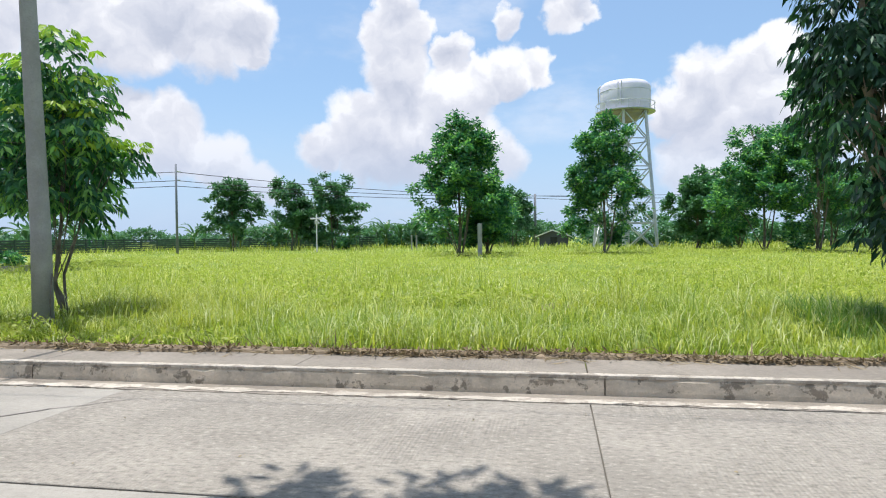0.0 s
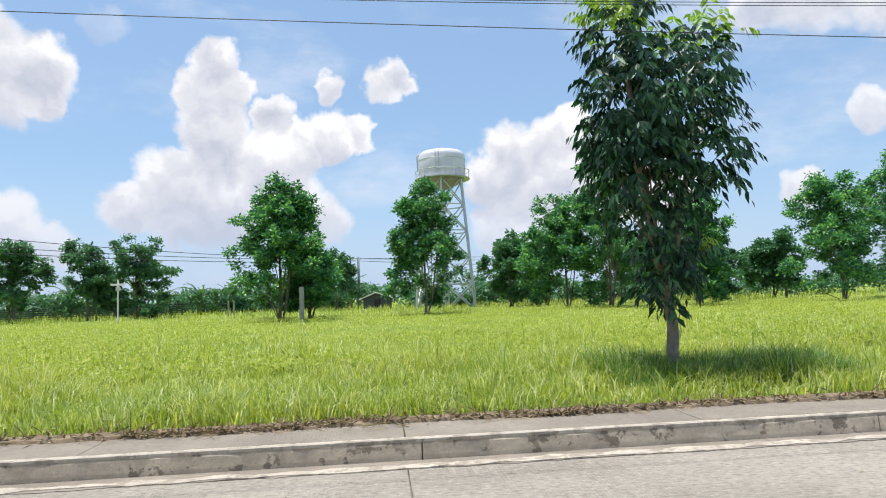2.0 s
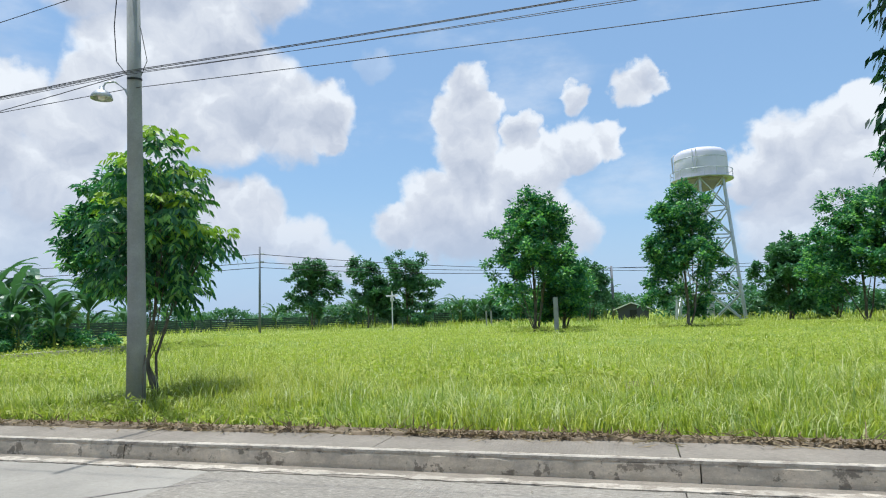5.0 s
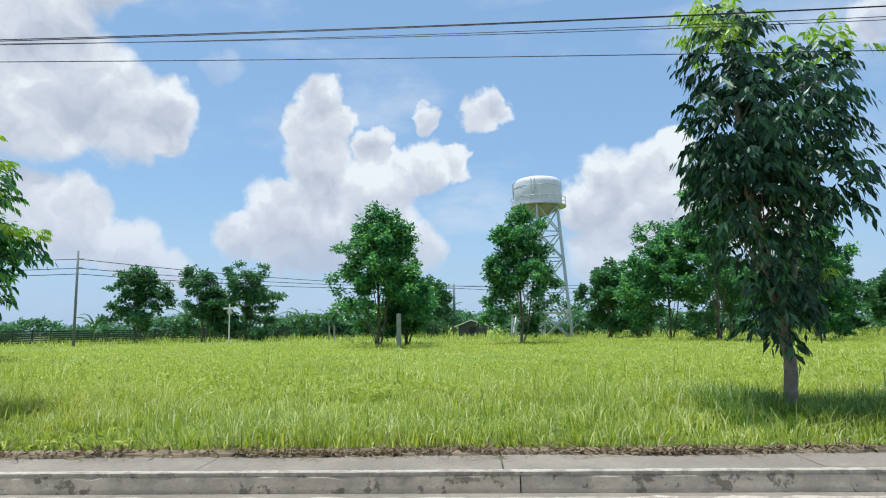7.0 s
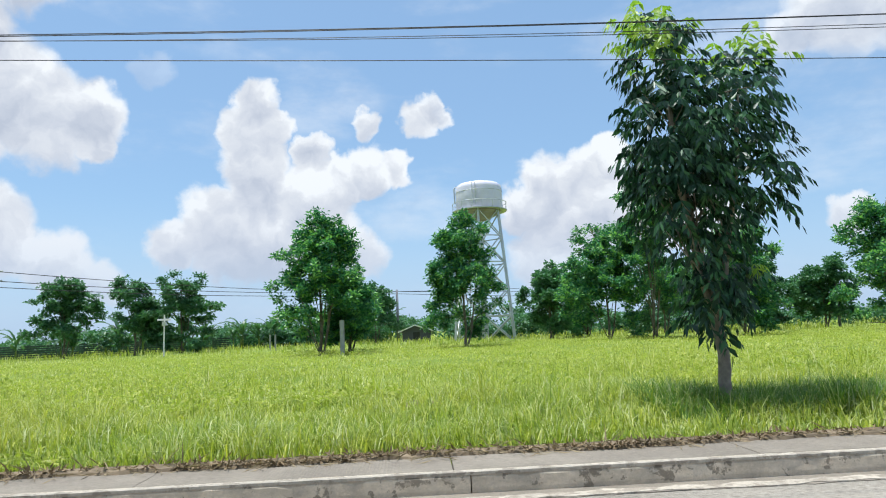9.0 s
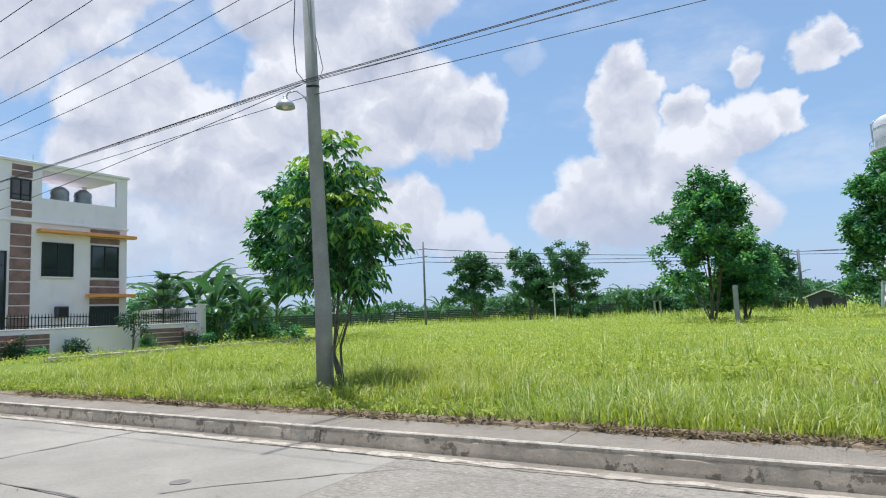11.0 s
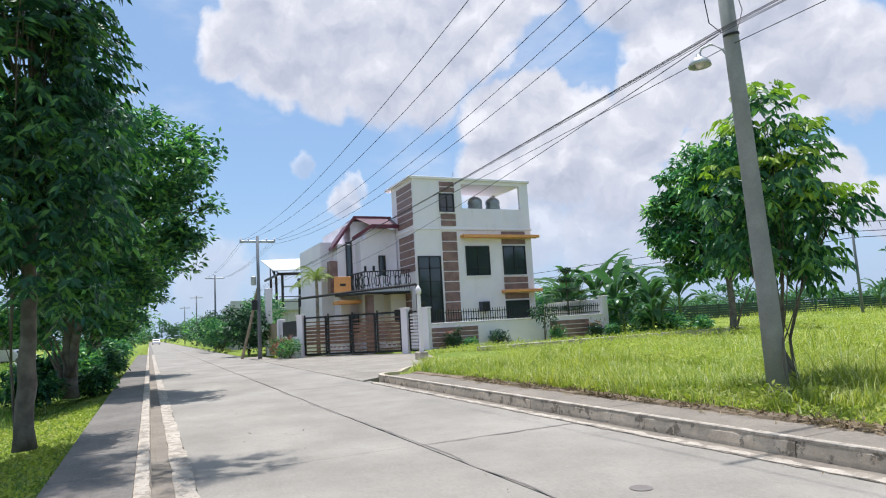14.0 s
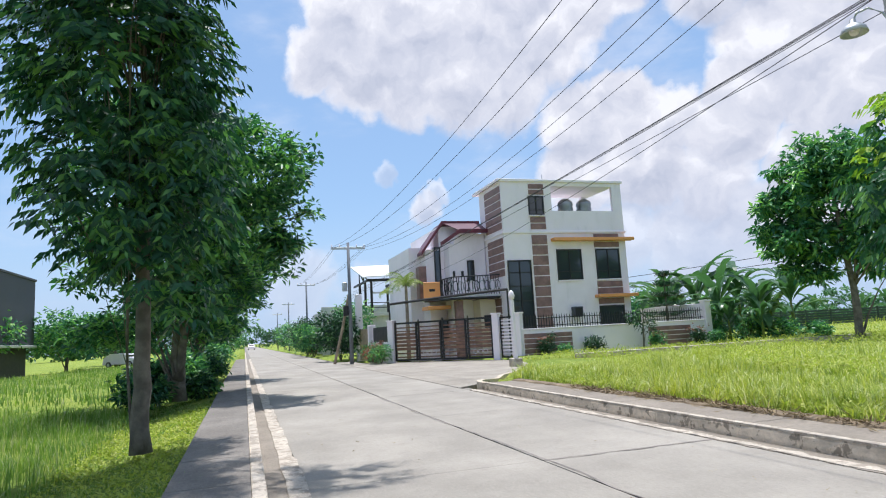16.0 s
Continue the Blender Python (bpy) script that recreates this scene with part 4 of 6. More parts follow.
for x, y, top, half, low, seed, kind_no in FIELD:
    low = max(0.5, low - 0.5)
    r = np.random.default_rng(seed)
    hgt = top - low
    lobes = []
    for k in range(15):
        u = (k + 0.5) / 15
        w = half * (0.55 + 0.6 * math.sin(math.pi * min(1, 0.18 + 0.82 * (1 - u)))) * 0.46
        a = r.uniform(0, 2 * math.pi)
        off = half * 0.68 * (1 - 0.75 * u) * r.uniform(0.5, 1.25)
        lobes.append((off * math.cos(a), off * math.sin(a), low + hgt * (0.07 + 0.81 * u), w * r.uniform(0.8, 1.1), w * r.uniform(0.8, 1.1), hgt * 0.125 * r.uniform(0.85, 1.2)))
    far = kind_no == "f"
    tree("field_tree", (x, y, FOOT(x, y) - 0.02), "rounded green tree with dense clumped leaves standing in the grass" if not far else "dark green tree at the far edge of the field",
         [[(0, 0, 0, 0.11), (0.1, 0, low + 0.6, 0.09), (0, 0, low + hgt * 0.5, 0.06), (0, 0, top - 0.8, 0.02)], [(0.15, 0, 0, 0.07), (0.5, 0.1, low + 0.5, 0.06), (0.9, 0, low + hgt * 0.4, 0.03)]],
         lobes, 1500 if far else 2400, 8, 0.34 if far else 0.26, 0.19 if far else 0.145, 0.28, LEAF_FAR if far else LEAF_MID, BARK2, seed, 14, 0.03, 0.5, "trees in the field", hollow=0.7, clump=15, up=0.4)


# ---- grass ----
def blades(n, xr, yr, tall, wide, r, mat, name, label, height_at, lean=0.35, clump=0.0, keep=None, bias=None):
    """A stand of bent grass blades, three joints each, as one object."""
    x = r.uniform(*xr, n)
    y = yr[0] + (yr[1] - yr[0]) * (r.random(n) ** bias if bias else r.random(n))
    if clump:
        k = max(1, int(n * 0.06))
        cx, cy = r.uniform(*xr, k), yr[0] + (yr[1] - yr[0]) * (r.random(k) ** bias if bias else r.random(k))
        sel = r.random(n) < 0.6
        i = r.integers(0, k, n)
        x = np.where(sel, cx[i] + r.normal(0, clump, n), x)
        y = np.where(sel, cy[i] + r.normal(0, clump, n), y)
    if keep is not None:
        ok = keep(x, y)
        x, y = x[ok], y[ok]
    ok = (y > yr[0])
    x, y = x[ok], y[ok]
    n = len(x)
    patch = 0.78 + 0.32 * np.sin(x * 0.7 + 1.1 * np.sin(y * 0.5)) * np.sin(y * 0.6 + 0.4) + 0.26 * np.sin(x * 2.9 + 2.0 * np.sin(y * 1.7)) * np.sin(y * 2.3 + 1.5 * np.sin(x * 1.1))
    h = tall * r.uniform(0.45, 1.15, n) * patch
    a = r.uniform(0, 2 * np.pi, n)
    L = np.stack([np.cos(a), np.sin(a), np.zeros(n)], -1)
    b = r.uniform(0.2, 1.0, n) * lean * 1.6
    s = np.stack([-np.sin(a), np.cos(a), np.zeros(n)], -1) * (wide * r.uniform(0.6, 1.2, n))[:, None]
    z0 = height_at(x, y) - 0.03
    p0 = np.stack([x, y, z0], -1)
    up = np.array([0, 0, 1.0])
    p1 = p0 + L * (h * b * 0.28)[:, None] + up * (h * 0.55)[:, None]
    p2 = p0 + L * (h * b * 1.0)[:, None] + up * (h * (1 - 0.3 * b))[:, None]
    v = np.stack([p0 - s, p0 + s, p1 + s * 0.8, p1 - s * 0.8, p2], 1).reshape(-1, 3)
    k = np.arange(n)[:, None] * 5
    f = np.concatenate([k + np.array([[0, 1, 2]]), k + np.array([[0, 2, 3]]), k + np.array([[3, 2, 4]])], 0)
    ob = new(name, raw_mesh(name, v, f, mat))
    return tagged(ob, label, "grass", "", "stuff")


def lot_z(x, y):
    z = field_height(x, y)
    return z - np.clip((-24.0 - x) / 3.0, 0, 1) * 0.17 * (y < 40)


def lot_keep(x, y):
    """The lot ends at the bend of the kerb, the gate drive and the garden wall."""
    bare = ((x - 0.7) / 0.75) ** 2 + ((y - 13.1) / 0.75) ** 2 < 1
    bend = ~bare & (y > 8.5 + np.clip((-17.5 - x) * 0.62, 0, 5.0))
    return bend & ~((x < -29.4) & (y < 27)) & ~((x < -24.5) & (y < 14.0))


g1 = np.random.default_rng(101)
blades(84000, (-19.0, 14.0), (8.36, 14.0), 0.46, 0.0088, g1, GRASS, "grass", "tall bright green grass with pale seedy blades by the pavement", lot_z, 0.8, 0.2, lot_keep)
blades(60000, (-30.0, 22.0), (13.0, 24.0), 0.26, 0.011, g1, GRASS, "grass", "knee-high green grass across the vacant lot", lot_z, 0.85, 0.3, lot_keep)
blades(70000, (-56.0, 50.0), (22.0, 60.0), 0.28, 0.018, g1, GRASS, "grass", "rough grass towards the far side of the lot", lot_z, 0.9, 0.5, lot_keep)
blades(20000, (-90.0, 70.0), (55.0, 110.0), 0.75, 0.035, g1, GRASS, "grass", "tall pale grass at the far edge of the lot", lot_z, 0.4, 0.5)
blades(2600, (-14.0, 12.0), (8.8, 19.0), 0.9, 0.0085, g1, GRASS, "grass", "scattered tall grass stalks", lot_z, 0.55, 0.1, lot_keep)

# lush grass, its green darkened further to deepen the young tree's shadow
LUSH_SHADED = make_grass("lush_shaded_blades", ((0.13, 0.26, 0.04), (0.17, 0.30, 0.05), (0.22, 0.34, 0.07), (0.06, 0.15, 0.03)), (0.44, 0.48, 0.26), 0.40)
blades(7000, (4.0, 7.6), (9.5, 11.6), 0.62, 0.007, g1, LUSH_SHADED, "grass", "lush green grass, darkened as tree shade, round the foot of the young tree", lot_z, 0.6, 0.12, lot_keep)
blades(2600, (-8.4, -4.6), (9.2, 11.6), 0.55, 0.007, g1, GRASS, "grass", "tall green tufts round the foot of the lamp pole", lot_z, 0.8, 0.12, lot_keep)


def paddy_z(x, y):
    left = np.clip((1.0 - y) / 1.6, 0, 1)
    return 0.14 - 0.34 * left + 0.03 * np.sin(x * 0.8 + y)


def paddy_keep(x, y):
    pool = ((x + 8.2) / 1.4) ** 2 + ((y + 2.3) / 0.6) ** 2 < 1
    pool2 = ((x + 10.8) / 1.6) ** 2 + ((y + 2.2) / 0.5) ** 2 < 1
    return ~pool & ~(pool2 & (g1.random(len(x)) < 0.7)) & ~((x < -59) & (y < -14.5))


blades(36000, (-22.0, -4.0), (-9.0, -0.9), 0.42, 0.007, g1, PADDY, "grass", "wet green rice grass beside the footpath", paddy_z, 0.35, 0.14, paddy_keep)
blades(36000, (-75.0, -18.0), (-40.0, -1.0), 0.5, 0.02, g1, PADDY, "grass", "green rice field reaching back to the houses", paddy_z, 0.35, 0.3, paddy_keep)
blades(42000, (-27.0, -3.0), (-1.1, 0.84), 0.11, 0.006, g1, PADDY, "grass", "short bright grass on the verge", paddy_z, 0.6, 0.1)
tagged(part("puddle", lathe([(1.5, -0.2), (1.5, -0.165)], 20, (-9.0, -2.3, 0)), WATER), "still dark puddle between the rice stems", "puddle", "", "structure")

# ---- soil and litter along the pavement ----
def litter():
    r = np.random.default_rng(88)
    n = 3600
    x = r.uniform(-14, 13, n)
    y = 8.30 + np.abs(r.normal(0, 0.06, n)) + 0.05 * np.sin(x * 1.7)
    ok = r.random(n) < 0.35 + 0.6 * (np.sin(x * 0.9) * np.sin(x * 2.3 + 1) > -0.1)
    x, y, n = x[ok], y[ok], int(ok.sum())
    c = np.stack([x, y, np.full(n, KH + 0.012)], -1) + np.stack([np.zeros(n), np.zeros(n), np.abs(r.normal(0, 0.02, n))], -1)
    v, f = leaf_cloud(c, np.full(n, 0.03), 3, 0.08, 0.022, 0.1, r, up=0.1)
    v[:, 2] = np.maximum(v[:, 2], KH + 0.006)
    tagged(new("leaf_litter", raw_mesh("leaf_litter", v, f, LITTER)), "brown dry leaves and cut stalks along the pavement edge", "leaf litter", "", "stuff")
    m = 600
    x = r.uniform(-14, 13, m)
    cs = np.stack([x, 8.34 + 0.10 * r.normal(0, 1, m), np.full(m, KH + 0.03)], -1)
    v, f = leaf_cloud(cs, np.full(m, 0.04), 2, 0.22, 0.012, 0.2, r, up=0.15)
    v[:, 2] = np.maximum(v[:, 2], KH + 0.006)
    tagged(new("cut_straw", raw_mesh("cut_straw", v, f, LEAF_STRAW)), "pale cut straw lying along the pavement edge", "straw", "", "stuff")
    e = bmesh.new()
    prev = None
    rr = random.Random(4)
    for i in range(260):
        xx = -17 + 0.2 * i
        a, b = 8.27 + rr.uniform(-0.05, 0.05), 8.46
        row = [e.verts.new((xx, a, KH - 0.02)), e.verts.new((xx, a + 0.03, KH + 0.02 + rr.uniform(0, 0.02))), e.verts.new((xx, b, KH + 0.05))]
        if prev:
            e.faces.new((prev[0], row[0], row[1], prev[1]))
            e.faces.new((prev[1], row[1], row[2], prev[2]))
        prev = row
    tagged(part("soil_edge", e, SOIL), "bare brown soil edge between pavement and grass", "soil", "", "structure")


litter()


# ---- poles and wires ----
def cable(points, radius, sag, parent, name="cable"):
    """One cable through points, hanging a little in each span."""
    pts, n = [], 16
    hang = sag if isinstance(sag, tuple) else [sag] * len(points)
    for i, (a, b) in enumerate(zip(points, points[1:])):
        a, b = Vector(a), Vector(b)
        for k in range(n):
            u = k / n
            pts.append(a.lerp(b, u) - Vector((0, 0, hang[i] * 4 * u * (1 - u))))
    pts.append(Vector(points[-1]))
    return part(name, tube(pts, radius, 5), WIRE, parent)


def lamp_pole():
    t = thing("street_lamp_pole", (-6.78, 9.62, 0.15), "tapered round concrete pole with a shaded street lamp", "street lamp")
    part("pole", tube([(0, 0, 0), (0.04, -0.06, 1.5), (0.12, -0.25, 4.0), (0.2, -0.5, 7.9)], [0.145, 0.136, 0.113, 0.088], 18), POLE, t, "", True)
    part("band", tube([(0.155, -0.33, 5.19), (0.157, -0.335, 5.22)], 0.112, 14), BLACK, t)
    part("bracket", tube([(0.12, -0.36, 4.82), (0.06, -0.42, 5.02), (-0.05, -0.51, 5.13), (-0.15, -0.59, 5.10), (-0.19, -0.62, 5.0)], 0.016, 7), STEEL, t)
    lamp = part("lamp_shade", lathe([(0.02, 0.18), (0.035, 0.17), (0.04, 0.12), (0.10, 0.09), (0.145, 0.04), (0.16, -0.02), (0.15, -0.02), (0.09, 0.06), (0.02, 0.08)], 20, (-0.19, -0.62, 4.86)), STEEL, t, "pale enamelled lamp shade", True)
    part("bulb", lathe([(0.01, 0.06), (0.05, 0.04), (0.06, 0.0), (0.045, -0.05), (0.01, -0.07)], 12, (-0.19, -0.62, 4.88)), WHITE, lamp, "", True)
    part("crossarm", box(0.17, 0.22, -2.5, 0.85, 7.68, 7.74, 0.005), WOOD, t, "plain timber crossarm")
    part("loose_wire", tube([(0.02, -0.36, 5.3), (-0.12, -0.42, 5.5), (-0.20, -0.4, 6.1), (-0.14, -0.4, 6.9), (0.0, -0.45, 7.3)], 0.008, 5), WIRE, t)
    part("loose_wire", tube([(0.22, -0.3, 5.2), (0.34, -0.28, 5.5), (0.28, -0.36, 6.0), (0.2, -0.4, 6.2)], 0.006, 5), WIRE, t)
    part("vine", tube([(0.15, -0.1, 0.02), (0.30, -0.2, 0.25), (0.22, -0.12, 0.5), (0.16, 0, 0.9)], 0.012, 5), BARK2, t)


def tee_pole(at, top, arm, group, label, leaning=0.0):
    t = thing("utility_pole", at, label, "utility pole", group)
    part("pole", tube([(0, 0, 0), (leaning * 0.5, 0, top * 0.5), (leaning, 0, top)], [0.125, 0.105, 0.085], 12), GREYPOLE, t, "", True)
    if arm:
        part("crossarm", box(leaning - 0.06, leaning + 0.06, -arm, arm, top - 0.42, top - 0.28, 0.01), STEEL, t)
        for k in (-0.95, -0.5, 0.5, 0.95):
            part("insulator", lathe([(0.03, 0), (0.06, 0.04), (0.03, 0.08), (0.05, 0.12), (0.01, 0.16)], 8, (leaning, arm * k, top - 0.28)), WHITE, t)
    return t


lamp_pole()
P4 = tee_pole((-40.0, 7.75, 0.0), 7.4, 1.05, "road poles", "grey utility pole with a steel crossarm by the road")
part("transformer_can", lathe([(0.12, 0), (0.16, 0.03), (0.16, 0.5), (0.1, 0.55)], 12, (-0.05, -0.28, 4.4)), STEEL, P4)
part("meter_box", box(-0.15, 0.15, -0.42, -0.12, 2.9, 3.5, 0.02), BLACK, P4)
tee_pole((-75.0, 8.4, 0.0), 8.2, 1.0, "road poles", "distant utility pole with a crossarm")
tee_pole((-112.0, 8.8, 0.0), 8.2, 1.0, "road poles", "distant utility pole with a crossarm")
tee_pole((-150.0, 8.8, 0.0), 8.2, 1.0, "road poles", "distant utility pole with a crossarm")
brace = thing("brace_post", (-41.5, 6.9, 0.0), "slanting timber brace against the utility pole", "brace post")
part("post", tube([(0, 0, 0), (0.8, 0.45, 2.2), (1.45, 0.8, 4.2)], [0.09, 0.085, 0.08], 8), WOOD, brace)

lines = thing("overhead_wires", (0, 0, 0), "black overhead cables strung between the poles", "cable")
ARM_A = [(-40, 6.78, 7.12), (-40, 6.95, 7.12), (-40, 8.6, 7.12), (-40, 8.75, 7.12), (-40, 8.7, 6.9)]
ARM_B = [(-6.55, 7.2, 7.9), (-6.55, 7.85, 7.9), (-6.55, 9.1, 7.9), (-6.55, 9.6, 7.9), (-6.55, 10.32, 7.9)]
for a, b, low in zip(ARM_A, ARM_B, (0.9, 1.1, 0.8, 1.1, 1.1)):
    cable([(-75, a[1] + 0.6, 7.9), a, b, (34, b[1], 8.0)], 0.0075, (0.4, low, 0.4), lines)
for k, (dy, z0, z1, z2, s) in enumerate(((0.0, 5.52, 5.38, 5.5, 0.10), (0.04, 5.36, 5.38, 5.52, 0.10), (0.08, 5.30, 5.36, 5.40, 0.13), (0.03, 5.26, 5.36, 5.34, 0.16))):
    cable([(-40, 7.75, 4.0 + 0.08 * k), (-6.63, 9.02 + dy, z1), (13.0, 9.0 + dy, z2)], 0.0065 if k < 2 else 0.005, s, lines)
cable([(-40, 7.75, 3.9), (-6.63, 9.25, 5.2), (13.0, 9.1, 4.75)], 0.006, 0.06, lines)
cable([(-36.5, 12.6, 5.2), (-6.63, 9.05, 5.33)], 0.007, 0.25, lines)

P2 = tee_pole((-33.75, 55.0, 0.15), 8.5, 0, "field poles", "slender grey concrete pole in the field")
for z in (7.8, 7.0):
    part("insulator", tube([(0.1, 0, z), (0.45, 0, z)], 0.05, 6), STEEL, P2)
far_lamp = tee_pole((-1.8, 86.0, 0.15), 7.0, 0, "field poles", "far street lamp pole with a short arm")
part("lamp_arm", tube([(0, 0, 6.7), (-1.2, 0, 7.0), (-2.6, 0, 7.1)], 0.05, 6), STEEL, far_lamp)
part("lamp_head", box(-3.3, -2.3, -0.15, 0.15, 7.02, 7.22, 0.04), BLACK, far_lamp)
far_lamp.scale = (1.7, 1.7, 1.0)
tee_pole((40.5, 60.0, 0.15), 6.6, 0, "field poles", "thin pole among the far trees")
back = thing("field_wires", (0, 0, 0), "thin cables crossing behind the field trees", "cable")
for z, e in ((7.9, 9.6), (7.1, 8.0), (6.6, 6.4)):
    cable([(-95, 40, z - 0.6), (-33.65, 55, z), (-1.8, 86, min(z, 6.9)), (60, 120, e)], 0.03, 0.5, back)


def sign_post(x, y, top):
    t = thing("marker_post", (x, y, FOOT(x, y)), "thin white marker post with short arms", "post")
    part("post", tube([(0, 0, 0), (0, 0, top)], 0.06, 8), WHITE, t)
    part("arm", box(-0.6, 0.6, -0.04, 0.04, top - 0.5, top - 0.34, 0.01), WHITE, t)
    part("box", box(-0.16, 0.16, -0.1, 0.1, top - 0.95, top - 0.6, 0.01), GREYW, t)


sign_post(-21.3, 58.0, 3.6)
stub = thing("concrete_post", (-3.8, 40.0, FOOT(-3.8, 40.0)), "short weathered concrete post beside the field tree", "post")
part("post", box(-0.13, 0.13, -0.13, 0.13, 0, 2.1, 0.02), POLE, stub)
for x, y in ((-12.6, 62.0), (-14.0, 66.0)):
    s2 = thing("concrete_post", (x, y, FOOT(x, y)), "small pale fence post in the grass", "post")
    part("post", box(-0.07, 0.07, -0.07, 0.07, 0, 1.5, 0.01), POLE, s2)


# ---- water tower ----
def water_tower():
    cx, cy = 8.6, 75.0
    t = thing("water_tower", (cx, cy, -0.15), "silver round water tank on a tall braced steel tower", "water tower")
    tank = part("tank", lathe([(3.02, 15.45), (3.05, 15.5), (3.05, 18.05), (2.95, 18.35), (2.6, 18.62), (1.6, 18.85), (0.3, 18.95)], 40), SILVER, t, "", True)
    for z in (17.6,):
        part("seam", tube([(3.06 * math.cos(a), 3.06 * math.sin(a), z) for a in np.linspace(0, 2 * math.pi, 41)], 0.03, 5), STEEL, tank)
    part("tank_bottom", lathe([(0.5, 14.2), (1.4, 14.5), (2.4, 14.95), (3.02, 15.45)], 32), RUSTY, t, "rust-stained rounded tank bottom", True)
    walkway = part("walkway", lathe([(3.06, 15.35), (3.6, 15.35), (3.6, 15.43), (3.06, 15.43)], 32), STEEL, t)
    part("handrail", tube([(3.55 * math.cos(a), 3.55 * math.sin(a), 16.3) for a in np.linspace(0, 2 * math.pi, 33)], 0.04, 5), STEEL, walkway)
    for k in range(16):
        a = 2 * math.pi * k / 16
        part("baluster", tube([(3.55 * math.cos(a), 3.55 * math.sin(a), 15.43), (3.55 * math.cos(a), 3.55 * math.sin(a), 16.3)], 0.025, 5), STEEL, walkway)
    for x in (-1.15, -0.75):
        part("ladder_rail", tube([(x, -3.12, 15.8), (x, -3.12, 18.4)], 0.05, 5), STEEL, tank)
    part("outlet_pipe", tube([(-3.2, 0, 16.4), (-3.25, 0, 18.2), (-2.9, 0, 18.5)], 0.09, 6), STEEL, tank)
    legs = []
    for k in range(6):
        a = 2 * math.pi * k / 6 + 0.35
        top, foot = Vector((2.8 * math.cos(a), 2.8 * math.sin(a), 15.3)), Vector((4.3 * math.cos(a), 4.3 * math.sin(a), 0))
        part("leg", tube([foot, top], 0.16, 8), STEEL, t)
        legs.append((foot, top))
    for i in range(6):
        (fa, ta), (fb, tb) = legs[i], legs[(i + 1) % 6]
        for j in range(5):
            u, v = j / 5, (j + 1) / 5
            part("brace", tube([fa.lerp(ta, u), fb.lerp(tb, v)], 0.08, 5), STEEL, t)
            part("brace", tube([fb.lerp(tb, u), fa.lerp(ta, v)], 0.08, 5), STEEL, t)
            part("strut", tube([fa.lerp(ta, v), fb.lerp(tb, v)], 0.07, 5), STEEL, t)
    part("riser_pipe", tube([(0, 0, 0), (0, 0, 14.3)], 0.28, 10), STEEL, t)
    t.scale = (0.9, 0.9, 1.0)


water_tower()


# ---- the corner house ----
DRUM = worn("steel_drum", (0.32, 0.33, 0.35), 0.35, 0.7, 0.2, 2.0, 20, (0.15, 0.13, 0.11), 0.3, 0.1)
HX = -35.0     # its front wall
HY0, HY1 = 16.05, 24.15


def window(parent, y0, y1, z0, z1, mullions=1, x=HX, name="window"):
    """A dark window in the front wall: frame, panes, sill."""
    w = part(name, box(x, x + 0.012, y0 + 0.02, y1 - 0.02, z0 + 0.02, z1 - 0.02), BLACK, parent)
    f = bmesh.new()
    for a, b, c, d in ((y0, y0 + 0.07, z0, z1), (y1 - 0.07, y1, z0, z1), (y0 + 0.07, y1 - 0.07, z1 - 0.07, z1), (y0 + 0.07, y1 - 0.07, z0, z0 + 0.07)):
        box(x, x + 0.075, a, b, c, d, 0, f)
    for k in range(mullions):
        m = y0 + (y1 - y0) * (k + 1) / (mullions + 1)
        box(x + 0.013, x + 0.06, m - 0.03, m + 0.03, z0 + 0.07, z1 - 0.07, 0, f)
    box(x + 0.013, x + 0.055, y0 + 0.07, y1 - 0.07, z0 + (z1 - z0) * 0.27 - 0.02, z0 + (z1 - z0) * 0.27 + 0.02, 0, f)
    part("window_frame", f, BLACK, w)
    for k in range(mullions + 1):
        a, b = y0 + (y1 - y0) * k / (mullions + 1) + 0.05, y0 + (y1 - y0) * (k + 1) / (mullions + 1) - 0.05
        part("pane", box(x + 0.016, x + 0.024, a, b, z0 + 0.05, z1 - 0.05), GLASS, w)
    part("window_sill", box(x, x + 0.11, y0 - 0.05, y1 + 0.05, z0 - 0.07, z0, 0.01), WHITE, w)


def cladding(parent, y0, y1, z0, z1, rows, x=HX, mat=None):
    """Brown cladding boards in a stack with pale joints."""
    back = part("cladding", box(x, x + 0.022, y0, y1, z0, z1), WHITE, parent, "brown boards with pale joints")
    h = (z1 - z0) / rows
    me = None
    for k in range(rows):
        if me is None:
            bm = box(0, 0.03, 0.0, y1 - y0, 0.03, h - 0.03, 0.008)
            me = bpy.data.meshes.new("board")
            bm.to_mesh(me)
            bm.free()
            me.materials.append(mat or TILE)
        ob = new("board", me)
        ob.parent, ob.location = back, (x + 0.022, y0, z0 + k * h)
    return back


def side_cladding(parent, x0, x1, z0, z1, rows, y):
    back = part("cladding", box(x0, x1, y - 0.022, y, z0, z1), WHITE, parent, "brown boards with pale joints")
    h = (z1 - z0) / rows
    for k in range(rows):
        part("board", box(x0, x1, y - 0.052, y - 0.022, z0 + k * h + 0.03, z0 + (k + 1) * h - 0.03, 0.008), TILE, back)


